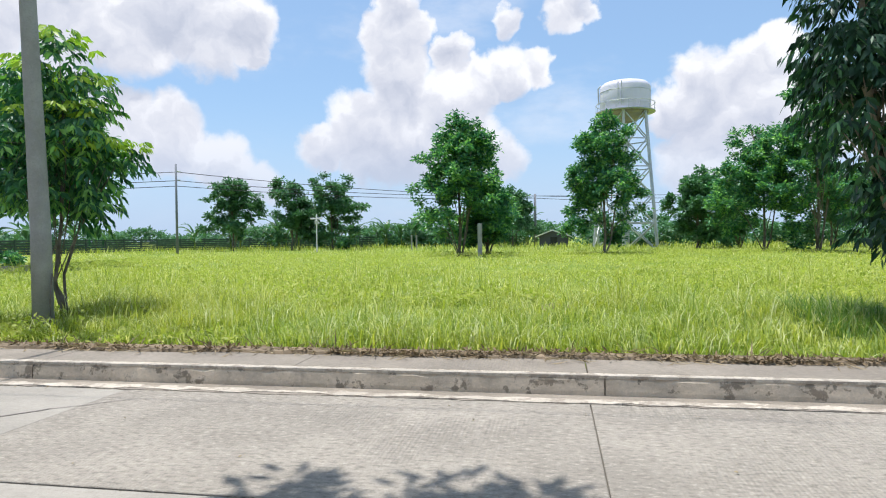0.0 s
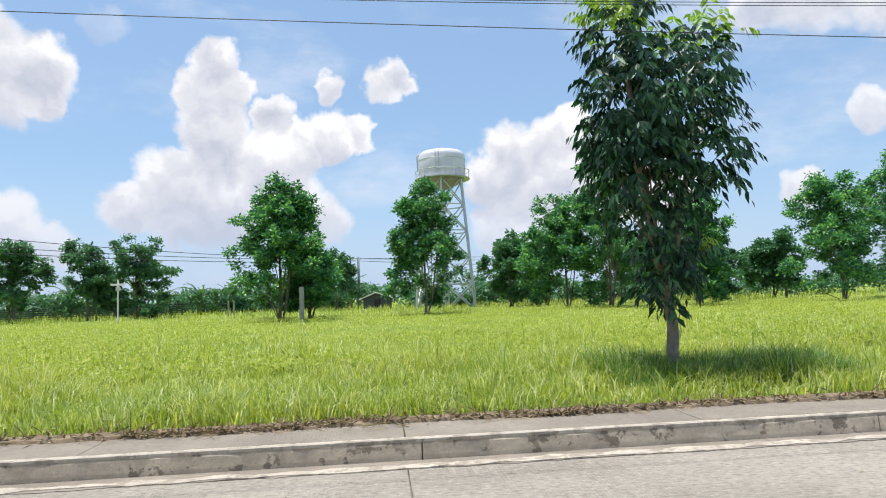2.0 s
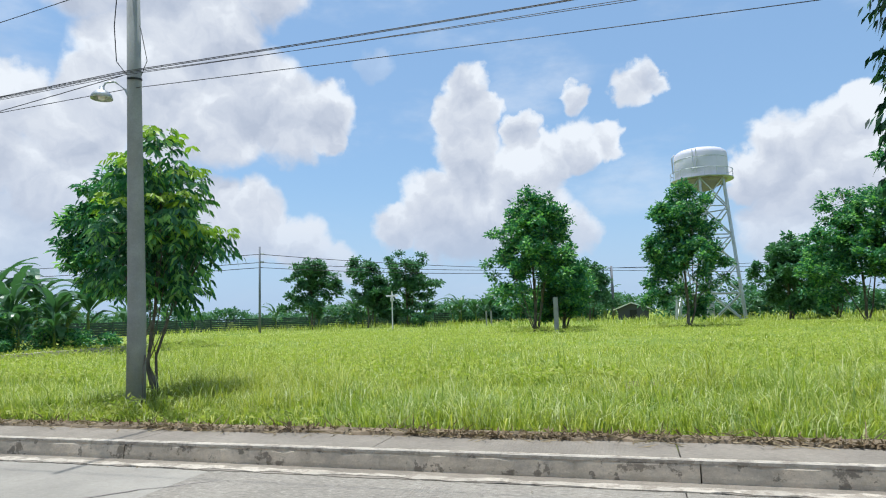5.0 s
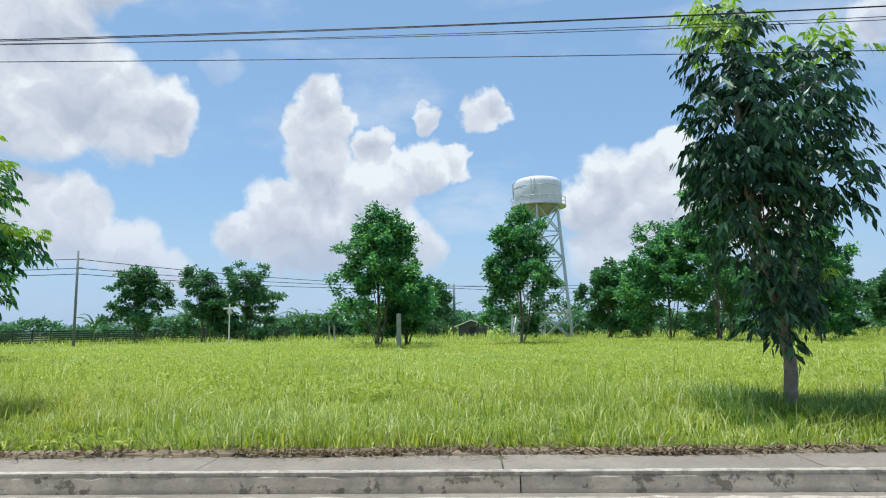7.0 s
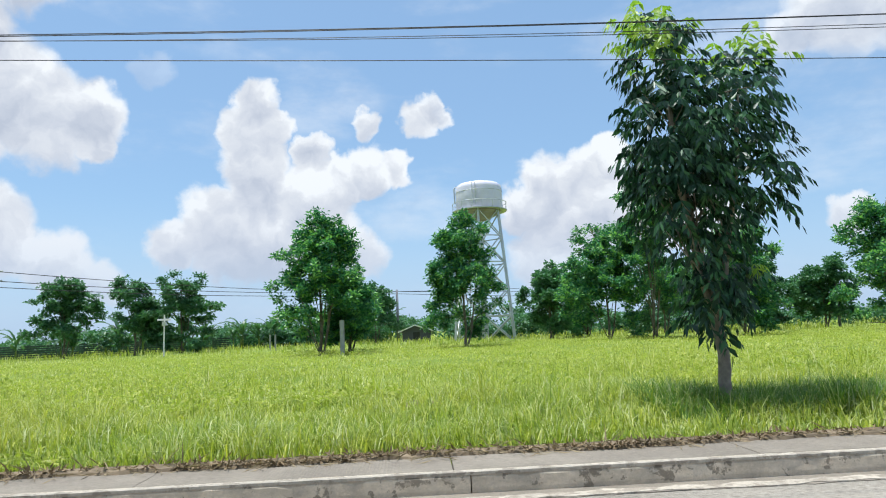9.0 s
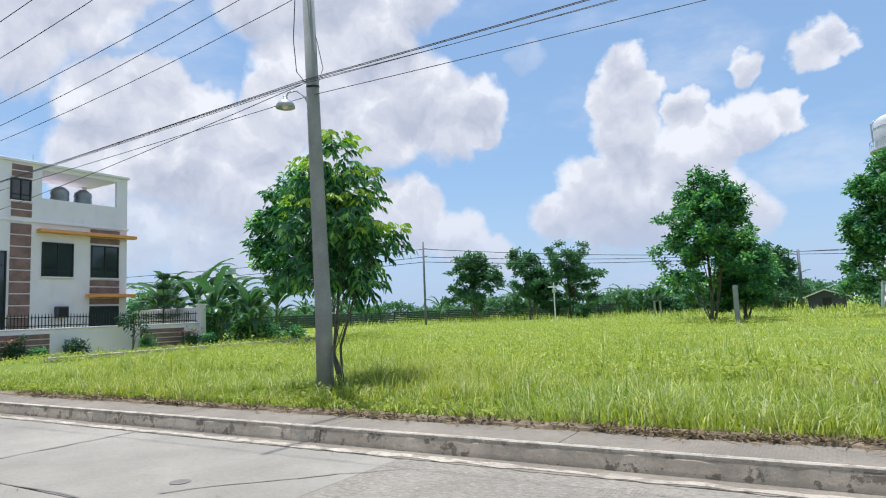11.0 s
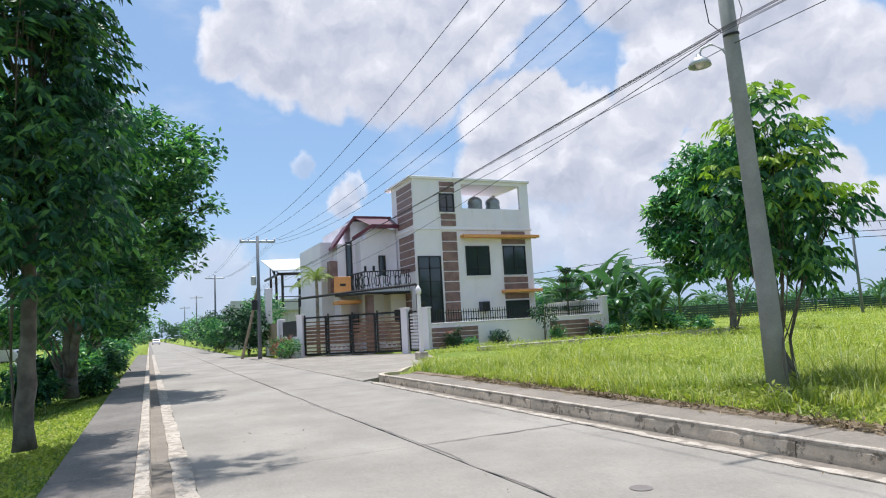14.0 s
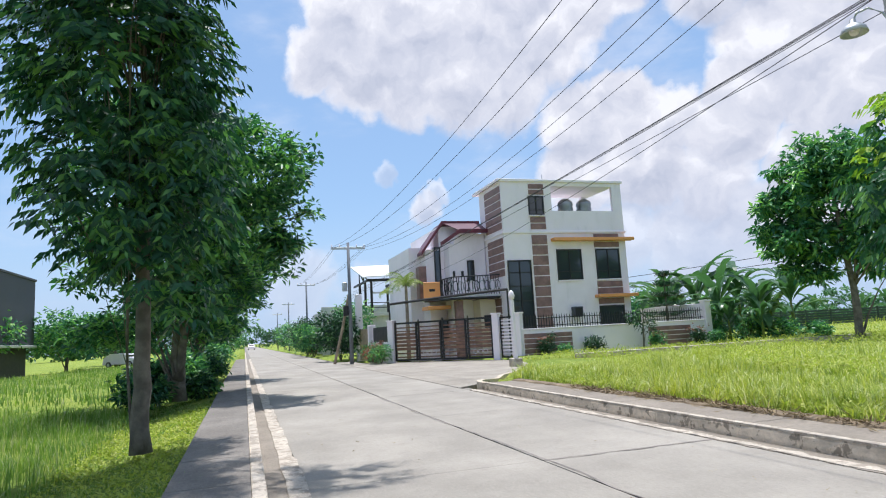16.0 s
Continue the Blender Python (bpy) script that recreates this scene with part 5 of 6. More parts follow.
def corner_house():
    t = thing("house", (0, 0, 0), "white three-storey house with brown cladding and orange ledges", "house")
    D = -44.0    # back of the tall part
    # two storeys below, roof terrace above with a broad opening
    part("wall", box(D, HX, HY0, HY1, -0.1, 7.15), WHITE, t)
    part("stair_block", box(HX - 3.6, HX, HY0, 19.3, 7.154, 10.2), WHITE, t)
    part("parapet", box(HX - 0.2, HX, 19.3, HY1, 7.154, 8.45), WHITE, t)
    part("pier", box(HX - 0.2, HX, 23.5, HY1, 8.45, 9.98), WHITE, t)
    part("beam", box(HX - 0.2, HX, 19.3, HY1, 9.98, 10.2), WHITE, t)
    part("parapet", box(D, HX - 0.2, HY1 - 0.2, HY1, 7.154, 8.45), WHITE, t)
    part("parapet", box(HX - 4.2, HX - 4.0, 19.3, HY1 - 0.2, 7.154, 8.3), WHITE, t)
    part("pier", box(HX - 4.2, HX - 3.9, HY1 - 0.5, HY1 - 0.2, 8.3, 10.2), WHITE, t)
    part("roof_slab", box(HX - 4.2, HX + 0.12, HY0 - 0.25, HY1 + 0.1, 10.2, 10.36, 0.02), WHITE, t)
    part("floor_band", box(HX - 3.7, HX + 0.09, HY0 - 0.09, HY1 + 0.05, 7.08, 7.22, 0.015), WHITE, t)
    for y in (20.75, 22.05):
        tank = part("water_drum", lathe([(0.42, 7.2), (0.46, 7.3), (0.44, 7.8), (0.47, 7.9), (0.44, 8.3), (0.48, 8.4), (0.44, 8.6), (0.48, 8.7), (0.44, 8.9), (0.48, 9.0), (0.44, 9.2), (0.25, 9.36), (0.12, 9.42)], 18, (HX - 1.0, y, 0)), DRUM, t, "ribbed stainless water drum", True)
    # cladding strips and windows of the front
    cladding(t, 17.8, 18.8, 1.5, 7.0, 9)
    cladding(t, 17.8, 18.8, 7.3, 8.1, 2)
    cladding(t, 17.8, 18.8, 9.4, 10.1, 2)
    window(t, 17.75, 18.75, 8.18, 9.34, 1)
    window(t, 19.35, 21.0, 4.26, 6.1, 1)
    window(t, 21.98, 23.62, 4.26, 6.1, 1)
    window(t, 16.15, 17.65, 1.0, 5.5, 1)
    for z in (3.1, 3.95, 4.75):
        part("transom", box(HX + 0.026, HX + 0.06, 16.22, 17.58, z, z + 0.05), BLACK, t)
    window(t, 21.95, 23.65, 0.8, 2.65, 0)
    cladding(t, 21.93, 23.67, 6.78, 7.05, 1)
    cladding(t, 21.93, 23.67, 6.18, 6.56, 1)
    cladding(t, 21.93, 23.67, 3.34, 4.15, 2)
    cladding(t, 21.93, 23.67, 2.72, 3.12, 1)
    part("ledge", box(HX, HX + 0.5, 19.05, 24.5, 6.58, 6.76, 0.015), ORANGE, t, "orange painted concrete ledge")
    part("ledge", box(HX, HX + 0.5, 21.7, 24.45, 3.14, 3.32, 0.015), ORANGE, t, "orange painted concrete ledge")
    ac = part("air_conditioner", box(HX, HX + 0.35, 20.05, 20.65, 2.05, 2.65, 0.02), DARKW, t, "dark boxed air conditioner")
    part("grille", box(HX + 0.35, HX + 0.365, 20.12, 20.58, 2.12, 2.58), BLACK, ac)
    side_cladding(t, -37.6, -35.1, 7.35, 10.0, 6, HY0)
    side_cladding(t, -37.5, -35.1, 4.6, 6.9, 5, HY0)
    side_cladding(t, -37.4, -35.9, 1.0, 3.4, 5, HY0)
    # the low wing with the balcony
    part("wing_wall", box(-46.0, -39.0, 12.4, HY0 - 0.06, -0.1, 6.7), WHITE, t)
    part("wing_wall", box(-39.0, -38.0, 13.62, HY0 - 0.06, -0.1, 6.95), WHITE, t)
    part("wing_wall", box(-46.0, -40.0, 11.6, 12.4, -0.1, 7.0), WHITE, t)
    part("wing_wall", box(-39.0, -38.6, 12.42, 13.0, -0.1, 3.4), WHITE, t)
    part("porch_wall", box(-38.0, -36.8, 15.0, HY0 - 0.06, -0.1, 3.4), CREAM, t)

    def roof_slab(x0, x1, pts, thick, top_mat, name):
        bm = bmesh.new()
        up = [(y, z) for y, z in pts]
        ring = up + [(y, z - thick) for y, z in reversed(pts)]
        lo = [bm.verts.new((x0, y, z)) for y, z in ring]
        hi = [bm.verts.new((x1, y, z)) for y, z in ring]
        bm.faces.new(lo)
        bm.faces.new(hi[::-1])
        for i in range(len(ring)):
            k = (i + 1) % len(ring)
            bm.faces.new((lo[i], hi[i], hi[k], lo[k]))
        bmesh.ops.recalc_face_normals(bm, faces=bm.faces)
        return part(name, bm, top_mat, t)

    roof_slab(-40.6, -38.9, [(12.15, 6.6), (13.55, 8.42), (16.0, 8.42)], 0.16, PINK, "roof")
    roof_slab(-38.9, -38.7, [(12.1, 6.62), (13.5, 8.52), (16.0, 8.52)], 0.24, MAROON, "fascia")
    slope = bmesh.new()
    v = [slope.verts.new(p) for p in ((-38.8, 13.55, 8.42), (-38.8, 16.0, 8.42), (-37.45, 16.0, 7.72), (-37.45, 14.2, 7.72))]
    for f in ((0, 3, 2, 1),):
        slope.faces.new([v[i] for i in f])
    part("porch_roof", slope, PINK, t)
    roof_slab(-37.5, -37.32, [(12.95, 6.98), (14.2, 7.78), (16.0, 7.78)], 0.24, MAROON, "fascia")
    gable = prism([(-39.0, 12.45), (-38.95, 12.45), (-38.95, 16.0), (-39.0, 16.0)], 6.7, 6.75)
    part("gable_wall", gable, WHITE, t)
    part("gable_wall", box(-45.9, -38.98, 13.3, 16.0, 6.7, 8.2), WHITE, t)
    part("gable_wall", box(-38.95, -38.0, 14.0, 15.98, 6.95, 7.58), WHITE, t)
    # balcony
    part("balcony_floor", prism([(-39.0, 11.85), (-37.9, 11.85), (-36.0, 13.05), (-35.8, 16.0), (-37.99, 16.0), (-37.99, 13.6), (-39.0, 13.6)], 3.5, 3.66), GREYW, t)
    part("balcony_edge", tube([(-37.88, 11.9, 3.47), (-35.98, 13.08, 3.47), (-35.78, 15.9, 3.47)], 0.07, 5), BLACK, t)
    rail = part("balcony_rail", tube([(-37.95, 12.9, 4.72), (-36.05, 13.1, 4.72), (-35.9, 16.0, 4.78)], 0.035, 6), BLACK, t)
    a, b, c2 = Vector((-37.95, 12.9, 3.66)), Vector((-36.05, 13.1, 3.66)), Vector((-35.9, 16.0, 3.66))
    rr = random.Random(9)
    for u, v, n in ((a, b, 12), (b, c2, 18)):
        for k in range(n):
            q = u.lerp(v, (k + 0.5) / n)
            part("baluster", tube([q, q + Vector((rr.uniform(-0.04, 0.04), rr.uniform(-0.1, 0.1), 0.5)), q + Vector((0, 0, 1.06))], 0.026, 5), BLACK, rail)
        for k in range(n // 2):
            q = u.lerp(v, (k + 0.5) / (n // 2)) + Vector((0, 0, 0.52))
            d = (v - u).normalized()
            part("scroll", tube([q + d * (0.15 * math.cos(s)) + Vector((0.02, 0, 0.3 * math.sin(s))) for s in np.linspace(0, 2 * math.pi, 11)], 0.03, 5), STEEL if k % 2 else BLACK, rail)
    panel = part("orange_panel", box(-37.95, -37.85, 11.85, 12.9, 3.62, 4.62, 0.02), ORANGE, t, "orange balcony panel")
    part("plaque", box(-37.85, -37.84, 12.2, 12.55, 4.05, 4.2), BLACK, panel)
    part("brown_pier", box(-39.6, -38.9, 11.9, 12.38, 3.66, 5.7, 0.01), TILE, t)
    part("brown_pier", box(-36.9, -36.4, 13.4, 13.8, 0, 3.39, 0.01), TILE, t)
    part("ledge", box(-38.6, -37.2, 11.9, 13.3, 2.95, 3.15, 0.02), ORANGE, t, "orange ledge over the porch")
    window(t, 12.95, 13.35, 3.8, 6.9, 0, -38.99)
    window(t, 14.75, 15.2, 4.6, 5.9, 0, -38.0)
    window(t, 13.0, 13.5, 1.2, 2.3, 0, -38.6)
    window(t, 15.2, 15.65, 1.7, 2.45, 0, -36.8)
    for y in (13.85, 14.4):
        part("wall_lamp", box(-38.0, -37.85, y - 0.06, y + 0.06, 4.9, 5.25, 0.01), BLACK, t)
    part("antenna", tube([(HX - 2.0, 19.8, 10.36), (HX - 2.0, 19.8, 11.2)], 0.03, 5), STEEL, t)


corner_house()


def gate_and_fence():
    """The slanting drive gate, the small gate and the garden wall along the side street."""
    A, B = Vector((-37.0, 9.75, 0)), Vector((-32.35, 13.95, 0))
    d = (B - A).normalized()
    ang = math.degrees(math.atan2(d.y, d.x))
    L = (B - A).length

    def pillar(p, h=2.35, w=0.36, label="white square gate pillar"):
        q = thing("gate_pillar", (p[0], p[1], 0), label, "gate pillar", "gate pillars", ang)
        part("shaft", box(-w / 2, w / 2, -w / 2, w / 2, -0.1, h, 0.015), WHITE, q)
        part("cap", box(-w / 2 - 0.04, w / 2 + 0.04, -w / 2 - 0.04, w / 2 + 0.04, h, h + 0.07, 0.01), WHITE, q)

    pillar(A - d * 0.2)
    pillar(B + d * 0.2)
    g = thing("drive_gate", (A.x, A.y, 0.06), "wide brown slatted gate with a dark steel frame, closed", "gate", "", ang)
    n = 4
    wl = L / n
    for k in range(n):
        leaf = bmesh.new()
        a, b = k * wl + 0.03, (k + 1) * wl - 0.03
        for x0, x1, z0, z1 in ((a, a + 0.1, 0.05, 2.2), (b - 0.1, b, 0.05, 2.2), (a + 0.1, b - 0.1, 2.1, 2.2), (a + 0.1, b - 0.1, 0.05, 0.15)):
            box(x0, x1, -0.04, 0.04, z0, z1, 0, leaf)
        panel = part("gate_leaf", leaf, BLACK, g)
        for i in range(9):
            z = 0.22 + i * 0.205
            part("slat", box(a + 0.1, b - 0.1, -0.015, 0.015, z, z + (0.15 if 2 <= i <= 6 else 0.07), 0.004), TIMBER, panel)
        if k in (1, 3):
            for s in (-0.3, 0.0, 0.3):
                part("scroll", tube([((a + b) / 2 + s + 0.13 * math.cos(w), -0.05, 0.42 + 0.11 * math.sin(w)) for w in np.linspace(0, 2 * math.pi, 11)], 0.02, 5), WHITE, panel)
        part("finial", lathe([(0.03, 0), (0.05, 0.05), (0.01, 0.14)], 8, (a + 0.05, 0, 2.2)), BLACK, panel)
    # dark lintel bar over the gate
    c = thing("gate_beam", (A.x, A.y, 0), "thin black steel beam carried above the gate", "beam", "", ang)
    part("beam", tube([(-0.35, 0.1, 3.35), (L * 0.55, 0.1, 3.5), (L + 0.9, 0.1, 3.62)], 0.07, 6), BLACK, c)
    part("post", tube([(-0.35, 0.1, 2.3), (-0.35, 0.1, 3.38)], 0.05, 6), BLACK, c)
    part("post", tube([(L + 0.9, 0.1, 0), (L + 0.9, 0.1, 3.62)], 0.05, 6), BLACK, c)
    # the small gate
    s0 = B + d * 0.42
    s1 = Vector((-30.95, 14.75, 0))
    e = (s1 - s0).normalized()
    sg = thing("side_gate", (s0.x, s0.y, 0.06), "narrow dark gate with pale slats, closed", "gate", "", math.degrees(math.atan2(e.y, e.x)))
    W = (s1 - s0).length - 0.2
    f = bmesh.new()
    for x0, x1, z0, z1 in ((0, 0.08, 0.05, 2.15), (W - 0.08, W, 0.05, 2.15), (0.08, W - 0.08, 2.07, 2.15), (0.08, W - 0.08, 0.05, 0.13)):
        box(x0, x1, -0.03, 0.03, z0, z1, 0, f)
    fr = part("gate_frame", f, BLACK, sg)
    for i in range(11):
        part("slat", box(0.08, W - 0.08, -0.012, 0.012, 0.22 + 0.17 * i, 0.30 + 0.17 * i), WHITE, fr)
    part("handle", box(0.02, 0.06, -0.08, -0.03, 1.0, 1.25, 0.005), BLACK, sg)
    pillar(s1, 2.3, 0.4)
    # garden wall with clad panels and railing
    w = thing("garden_wall", (-31.0, 0, 0), "low white garden wall with brown clad panels and black spiked railing", "wall")
    part("wall_body", box(-0.12, 0.12, 14.95, 26.05, -0.15, 1.45, 0.015), WHITE, w)
    part("return_wall", box(-6.0, -0.13, 26.1, 26.3, -0.15, 2.4, 0.015), WHITE, w)
    part("coping", box(-0.16, 0.16, 14.95, 26.05, 1.452, 1.52, 0.012), WHITE, w)
    for y0, y1 in ((15.0, 17.7), (22.3, 25.0)):
        back = part("cladding", box(0.122, 0.14, y0, y1, 0.0, 1.3), WHITE, w, "brown boards with pale joints")
        for k in range(5):
            part("board", box(0.14, 0.165, y0, y1, 0.02 + 0.255 * k, 0.235 + 0.255 * k, 0.006), TILE, back)
    rail = part("railing", box(-0.02, 0.02, 15.0, 26.0, 1.62, 1.66), BLACK, w)
    part("top_rail", box(-0.02, 0.02, 15.0, 26.0, 2.0, 2.04), BLACK, rail)
    for k in range(74):
        y = 15.05 + k * 0.148
        part("spike", tube([(0, y, 1.52), (0, y, 2.1), (0, y, 2.22)], [0.024, 0.024, 0.004], 4), BLACK, rail)
    end = thing("gate_pillar", (-31.0, 26.25, 0), "white square pillar at the end of the garden wall", "gate pillar", "gate pillars")
    part("shaft", box(-0.2, 0.2, -0.2, 0.2, -0.1, 2.5, 0.015), WHITE, end)
    part("cap", box(-0.24, 0.24, -0.24, 0.24, 2.5, 2.57, 0.01), WHITE, end)
    # garden lamp at the street corner
    gl = thing("garden_lamp", (-25.8, 12.25, 0.0), "white round garden lamp post on a concrete foot", "lamp post")
    part("foot", box(-0.22, 0.22, -0.22, 0.22, -0.05, 0.35, 0.03), CEMENT, gl)
    part("post", tube([(0, 0, 0.35), (0, 0, 2.75)], [0.10, 0.085], 12), WHITE, gl)
    part("globe", lathe([(0.05, 2.75), (0.1, 2.8), (0.14, 2.92), (0.1, 3.06), (0.03, 3.16)], 14), WHITE, gl, "", True)
    part("street_sign", box(-0.02, 0.02, 0.05, 0.32, 2.3, 2.48, 0.005), BLACK, gl)
    # wall beyond the gate
    v = thing("boundary_wall", (0, 0, 0), "white and brown roadside garden wall with black railing", "wall")
    part("wall_body", prism([(-41.6, 9.3), (-37.25, 9.3), (-37.25, 9.55), (-41.6, 9.55)], -0.1, 1.2), WHITE, v)
    part("cladding", box(-39.6, -38.0, 9.27, 9.298, 0.2, 1.2), TILE, v)
    part("screen", box(-41.5, -37.4, 9.4, 9.44, 1.2, 2.1), BLACK, v)
    part("pillar", box(-42.1, -41.65, 9.15, 9.6, -0.1, 2.3, 0.02), WHITE, v)
    part("pillar", box(-46.6, -46.2, 9.15, 9.6, -0.1, 4.6, 0.02), WHITE, v)
    fence2 = thing("picket_fence", (0, 0, 0), "weathered grey timber picket fence beside the road", "fence")
    for k in range(14):
        x = -46.0 + k * 0.3
        part("picket", box(x, x + 0.13, 9.3, 9.34, 0, 2.1), WOOD, fence2)
    part("rail", box(-46.1, -42.1, 9.345, 9.39, 1.5, 1.6), WOOD, fence2)


gate_and_fence()


# ---- ground cover ----
def creepers():
    r = np.random.default_rng(140)
    n = 15000
    x, y = r.uniform(-28, 32, n), 12.5 + 34 * r.random(n) ** 1.4
    ok = lot_keep(x, y) & (np.sin(x * 0.45 + 2 * np.sin(y * 0.3)) * np.sin(y * 0.4 + 0.6) + 0.25 * r.normal(0, 1, n) > -0.25)
    x, y = x[ok], y[ok]
    c = np.stack([x, y, lot_z(x, y) + 0.10 + 0.12 * r.random(len(x))], -1)
    v, f = leaf_cloud(c, np.full(len(c), 0.35), 8, 0.082, 0.045, 0.1, r, up=0.25)
    tagged(new("creeping_weeds", raw_mesh("creeping_weeds", v, f, LEAF_WEED)), "low yellow-green creeping weeds over the lot", "weeds", "", "stuff")
    # a weedy heap round a patch of bare earth
    c = np.array([-0.4, 13.7, FOOT(-0.4, 13.7) + 0.2]) + r.normal(0, 1, (40, 3)) * np.array([0.6, 0.35, 0.03])
    v, f = leaf_cloud(c, np.full(40, 0.22), 7, 0.11, 0.07, 0.2, r)
    tagged(new("weed_clump", raw_mesh("weed_clump", v, f, LEAF_WEED)), "green weeds beside a patch of bare earth", "weeds", "", "stuff")


LEAF_WEED = leafy("weed_leaf", (0.30, 0.34, 0.055), (0.52, 0.51, 0.10), None, 0.5, 0.35)
creepers()
earth = lathe([(0.5, 0.0), (0.4, 0.06), (0.2, 0.10), (0.05, 0.12)], 16, (0.7, 13.2, FOOT(0.7, 13.2) - 0.02))
for v in earth.verts:
    v.co += Vector((noise.noise(v.co * 3) * 0.16, noise.noise(v.co * 3 + Vector((5, 0, 0))) * 0.12, 0.05 * noise.noise(v.co * 4)))
tagged(part("earth_heap", earth, SOIL, None, "", True), "small heap of bare grey-brown earth in the grass", "earth heap", "", "stuff")


# ---- shrubs ----
def shrub(name, at, rad, high, label, mat, n=160, seed=1, leaf=0.16, group="", category="shrub"):
    r = np.random.default_rng(seed)
    t = thing(name, at, label, category, group)
    bm = bmesh.new()
    for k in range(5):
        a = r.uniform(0, 6.3)
        tube([(0, 0, 0), (rad * 0.3 * math.cos(a), rad * 0.3 * math.sin(a), high * 0.4), (rad * 0.6 * math.cos(a), rad * 0.6 * math.sin(a), high * 0.8)], [0.03, 0.02, 0.008], 5, bm)
    part("stem", bm, BARK2, t)
    lob = [(rad * 0.45 * math.cos(a), rad * 0.45 * math.sin(a), high * r.uniform(0.4, 0.7), rad * 0.6, rad * 0.6, high * 0.4) for a in r.uniform(0, 6.3, 5)] + [(0, 0, high * 0.55, rad * 0.8, rad * 0.8, high * 0.45)]
    c = crown_points(lob, n, r, 0.5)
    c[:, 2] = np.maximum(c[:, 2], 0.05)
    v, f = leaf_cloud(c, np.full(n, leaf * 1.2), 8, leaf, leaf * 0.4, 0.3, r)
    tagged(link("foliage", raw_mesh("foliage", v, f, mat), None, t), kind="stuff")
    return t


for k, (x, y, rad, high, red) in enumerate(((-30.2, 15.9, 0.5, 1.1, 1), (-30.25, 16.9, 0.45, 0.6, 0), (-30.2, 18.6, 0.6, 0.95, 0), (-30.1, 22.3, 0.55, 0.95, 1), (-30.2, 24.9, 0.5, 1.1, 1), (-30.0, 25.8, 0.5, 0.8, 0))):
    shrub("garden_shrub", (x, y, 0.05), rad, high, "flowering shrub with reddish tips against the garden wall" if red else "clipped green shrub at the foot of the garden wall", LEAF_MID if k % 2 else LEAF_DARK, 120, 200 + k, 0.14, "garden shrubs")
    if red:
        rr = np.random.default_rng(300 + k)
        pts = np.array([x, y, high * 0.9]) + rr.normal(0, 1, (26, 3)) * np.array([rad * 0.4, rad * 0.5, 0.12])
        v, f = leaf_cloud(pts, np.full(26, 0.1), 6, 0.10, 0.05, 0.2, rr)
        tagged(new("flower_heads", raw_mesh("flower_heads", v, f, LEAF_RED)), "faded red flower heads on the shrub", "flowers", "", "stuff")
sapl = tree("sapling", (-29.8, 21.2, 0.05), "thin sapling with sparse leaves before the wall", [[(0, 0, 0, 0.05), (0.05, 0, 0.8, 0.04), (0, 0.1, 1.7, 0.02)]], [(0, 0, 1.7, 0.7, 0.8, 0.35), (0, 0.3, 1.2, 0.5, 0.6, 0.3)], 40, 6, 0.25, 0.08, 0.5, LEAF_DARK, BARK2, 401, 8, 0.01, 0.2)
for k, (x, y, rad, high) in enumerate(((-29.6, 27.6, 1.1, 1.6), (-31.6, 27.3, 1.0, 1.5), (-28.2, 28.8, 1.0, 1.3), (-33.4, 27.4, 1.1, 1.8), (-27.0, 29.6, 0.8, 1.0))):
    shrub("garden_bush", (x, y, 0.0), rad, high, "leafy undergrowth at the foot of the banana plants", LEAF_MID, 160, 330 + k, 0.22, "undergrowth", "bush")
for k, (x, y, rad, high) in enumerate(((-19.6, -0.9, 0.8, 0.9), (-21.4, 0.35, 0.6, 0.7), (-29.8, 0.2, 0.8, 1.0), (-31.6, -0.9, 1.0, 1.3), (-33.5, 0.2, 0.7, 0.9), (-24.0, -0.3, 0.7, 0.8))):
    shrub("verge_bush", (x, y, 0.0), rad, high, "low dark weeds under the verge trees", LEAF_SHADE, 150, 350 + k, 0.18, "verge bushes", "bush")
for k, (x, y, rad, high, mat) in enumerate(((-36.9, 8.9, 0.7, 1.0, LEAF_MID), (-38.2, 8.8, 0.8, 1.15, LEAF_RED), (-39.4, 8.9, 0.8, 1.2, LEAF_MID), (-40.9, 9.0, 0.7, 1.0, LEAF_DARK))):
    shrub("garden_shrub", (x, y, 0.02), rad, high, "mixed green and reddish shrubs by the gate pillar", mat, 120, 220 + k, 0.15, "gate shrubs")
for k, (x, y, rad, high) in enumerate(((-46.5, 8.0, 1.8, 3.3), (-49.0, 9.0, 2.2, 4.2), (-62.0, 7.8, 1.8, 3.0), (-67.0, 8.2, 2.0, 3.6), (-72.0, 8.4, 2.0, 3.4), (-80.0, 8.6, 2.2, 3.6), (-90.0, 9.0, 2.8, 4.2), (-102.0, 9.2, 3.0, 4.6), (-118.0, 9.5, 3.4, 5.0), (-136.0, 9.5, 4.0, 5.0))):
    shrub("roadside_bush", (x, y, 0.0), rad, high, "leafy green bush beside the road", LEAF_MID if k % 3 else LEAF_DARK, 320, 240 + k, 0.30, "roadside bushes", "bush")
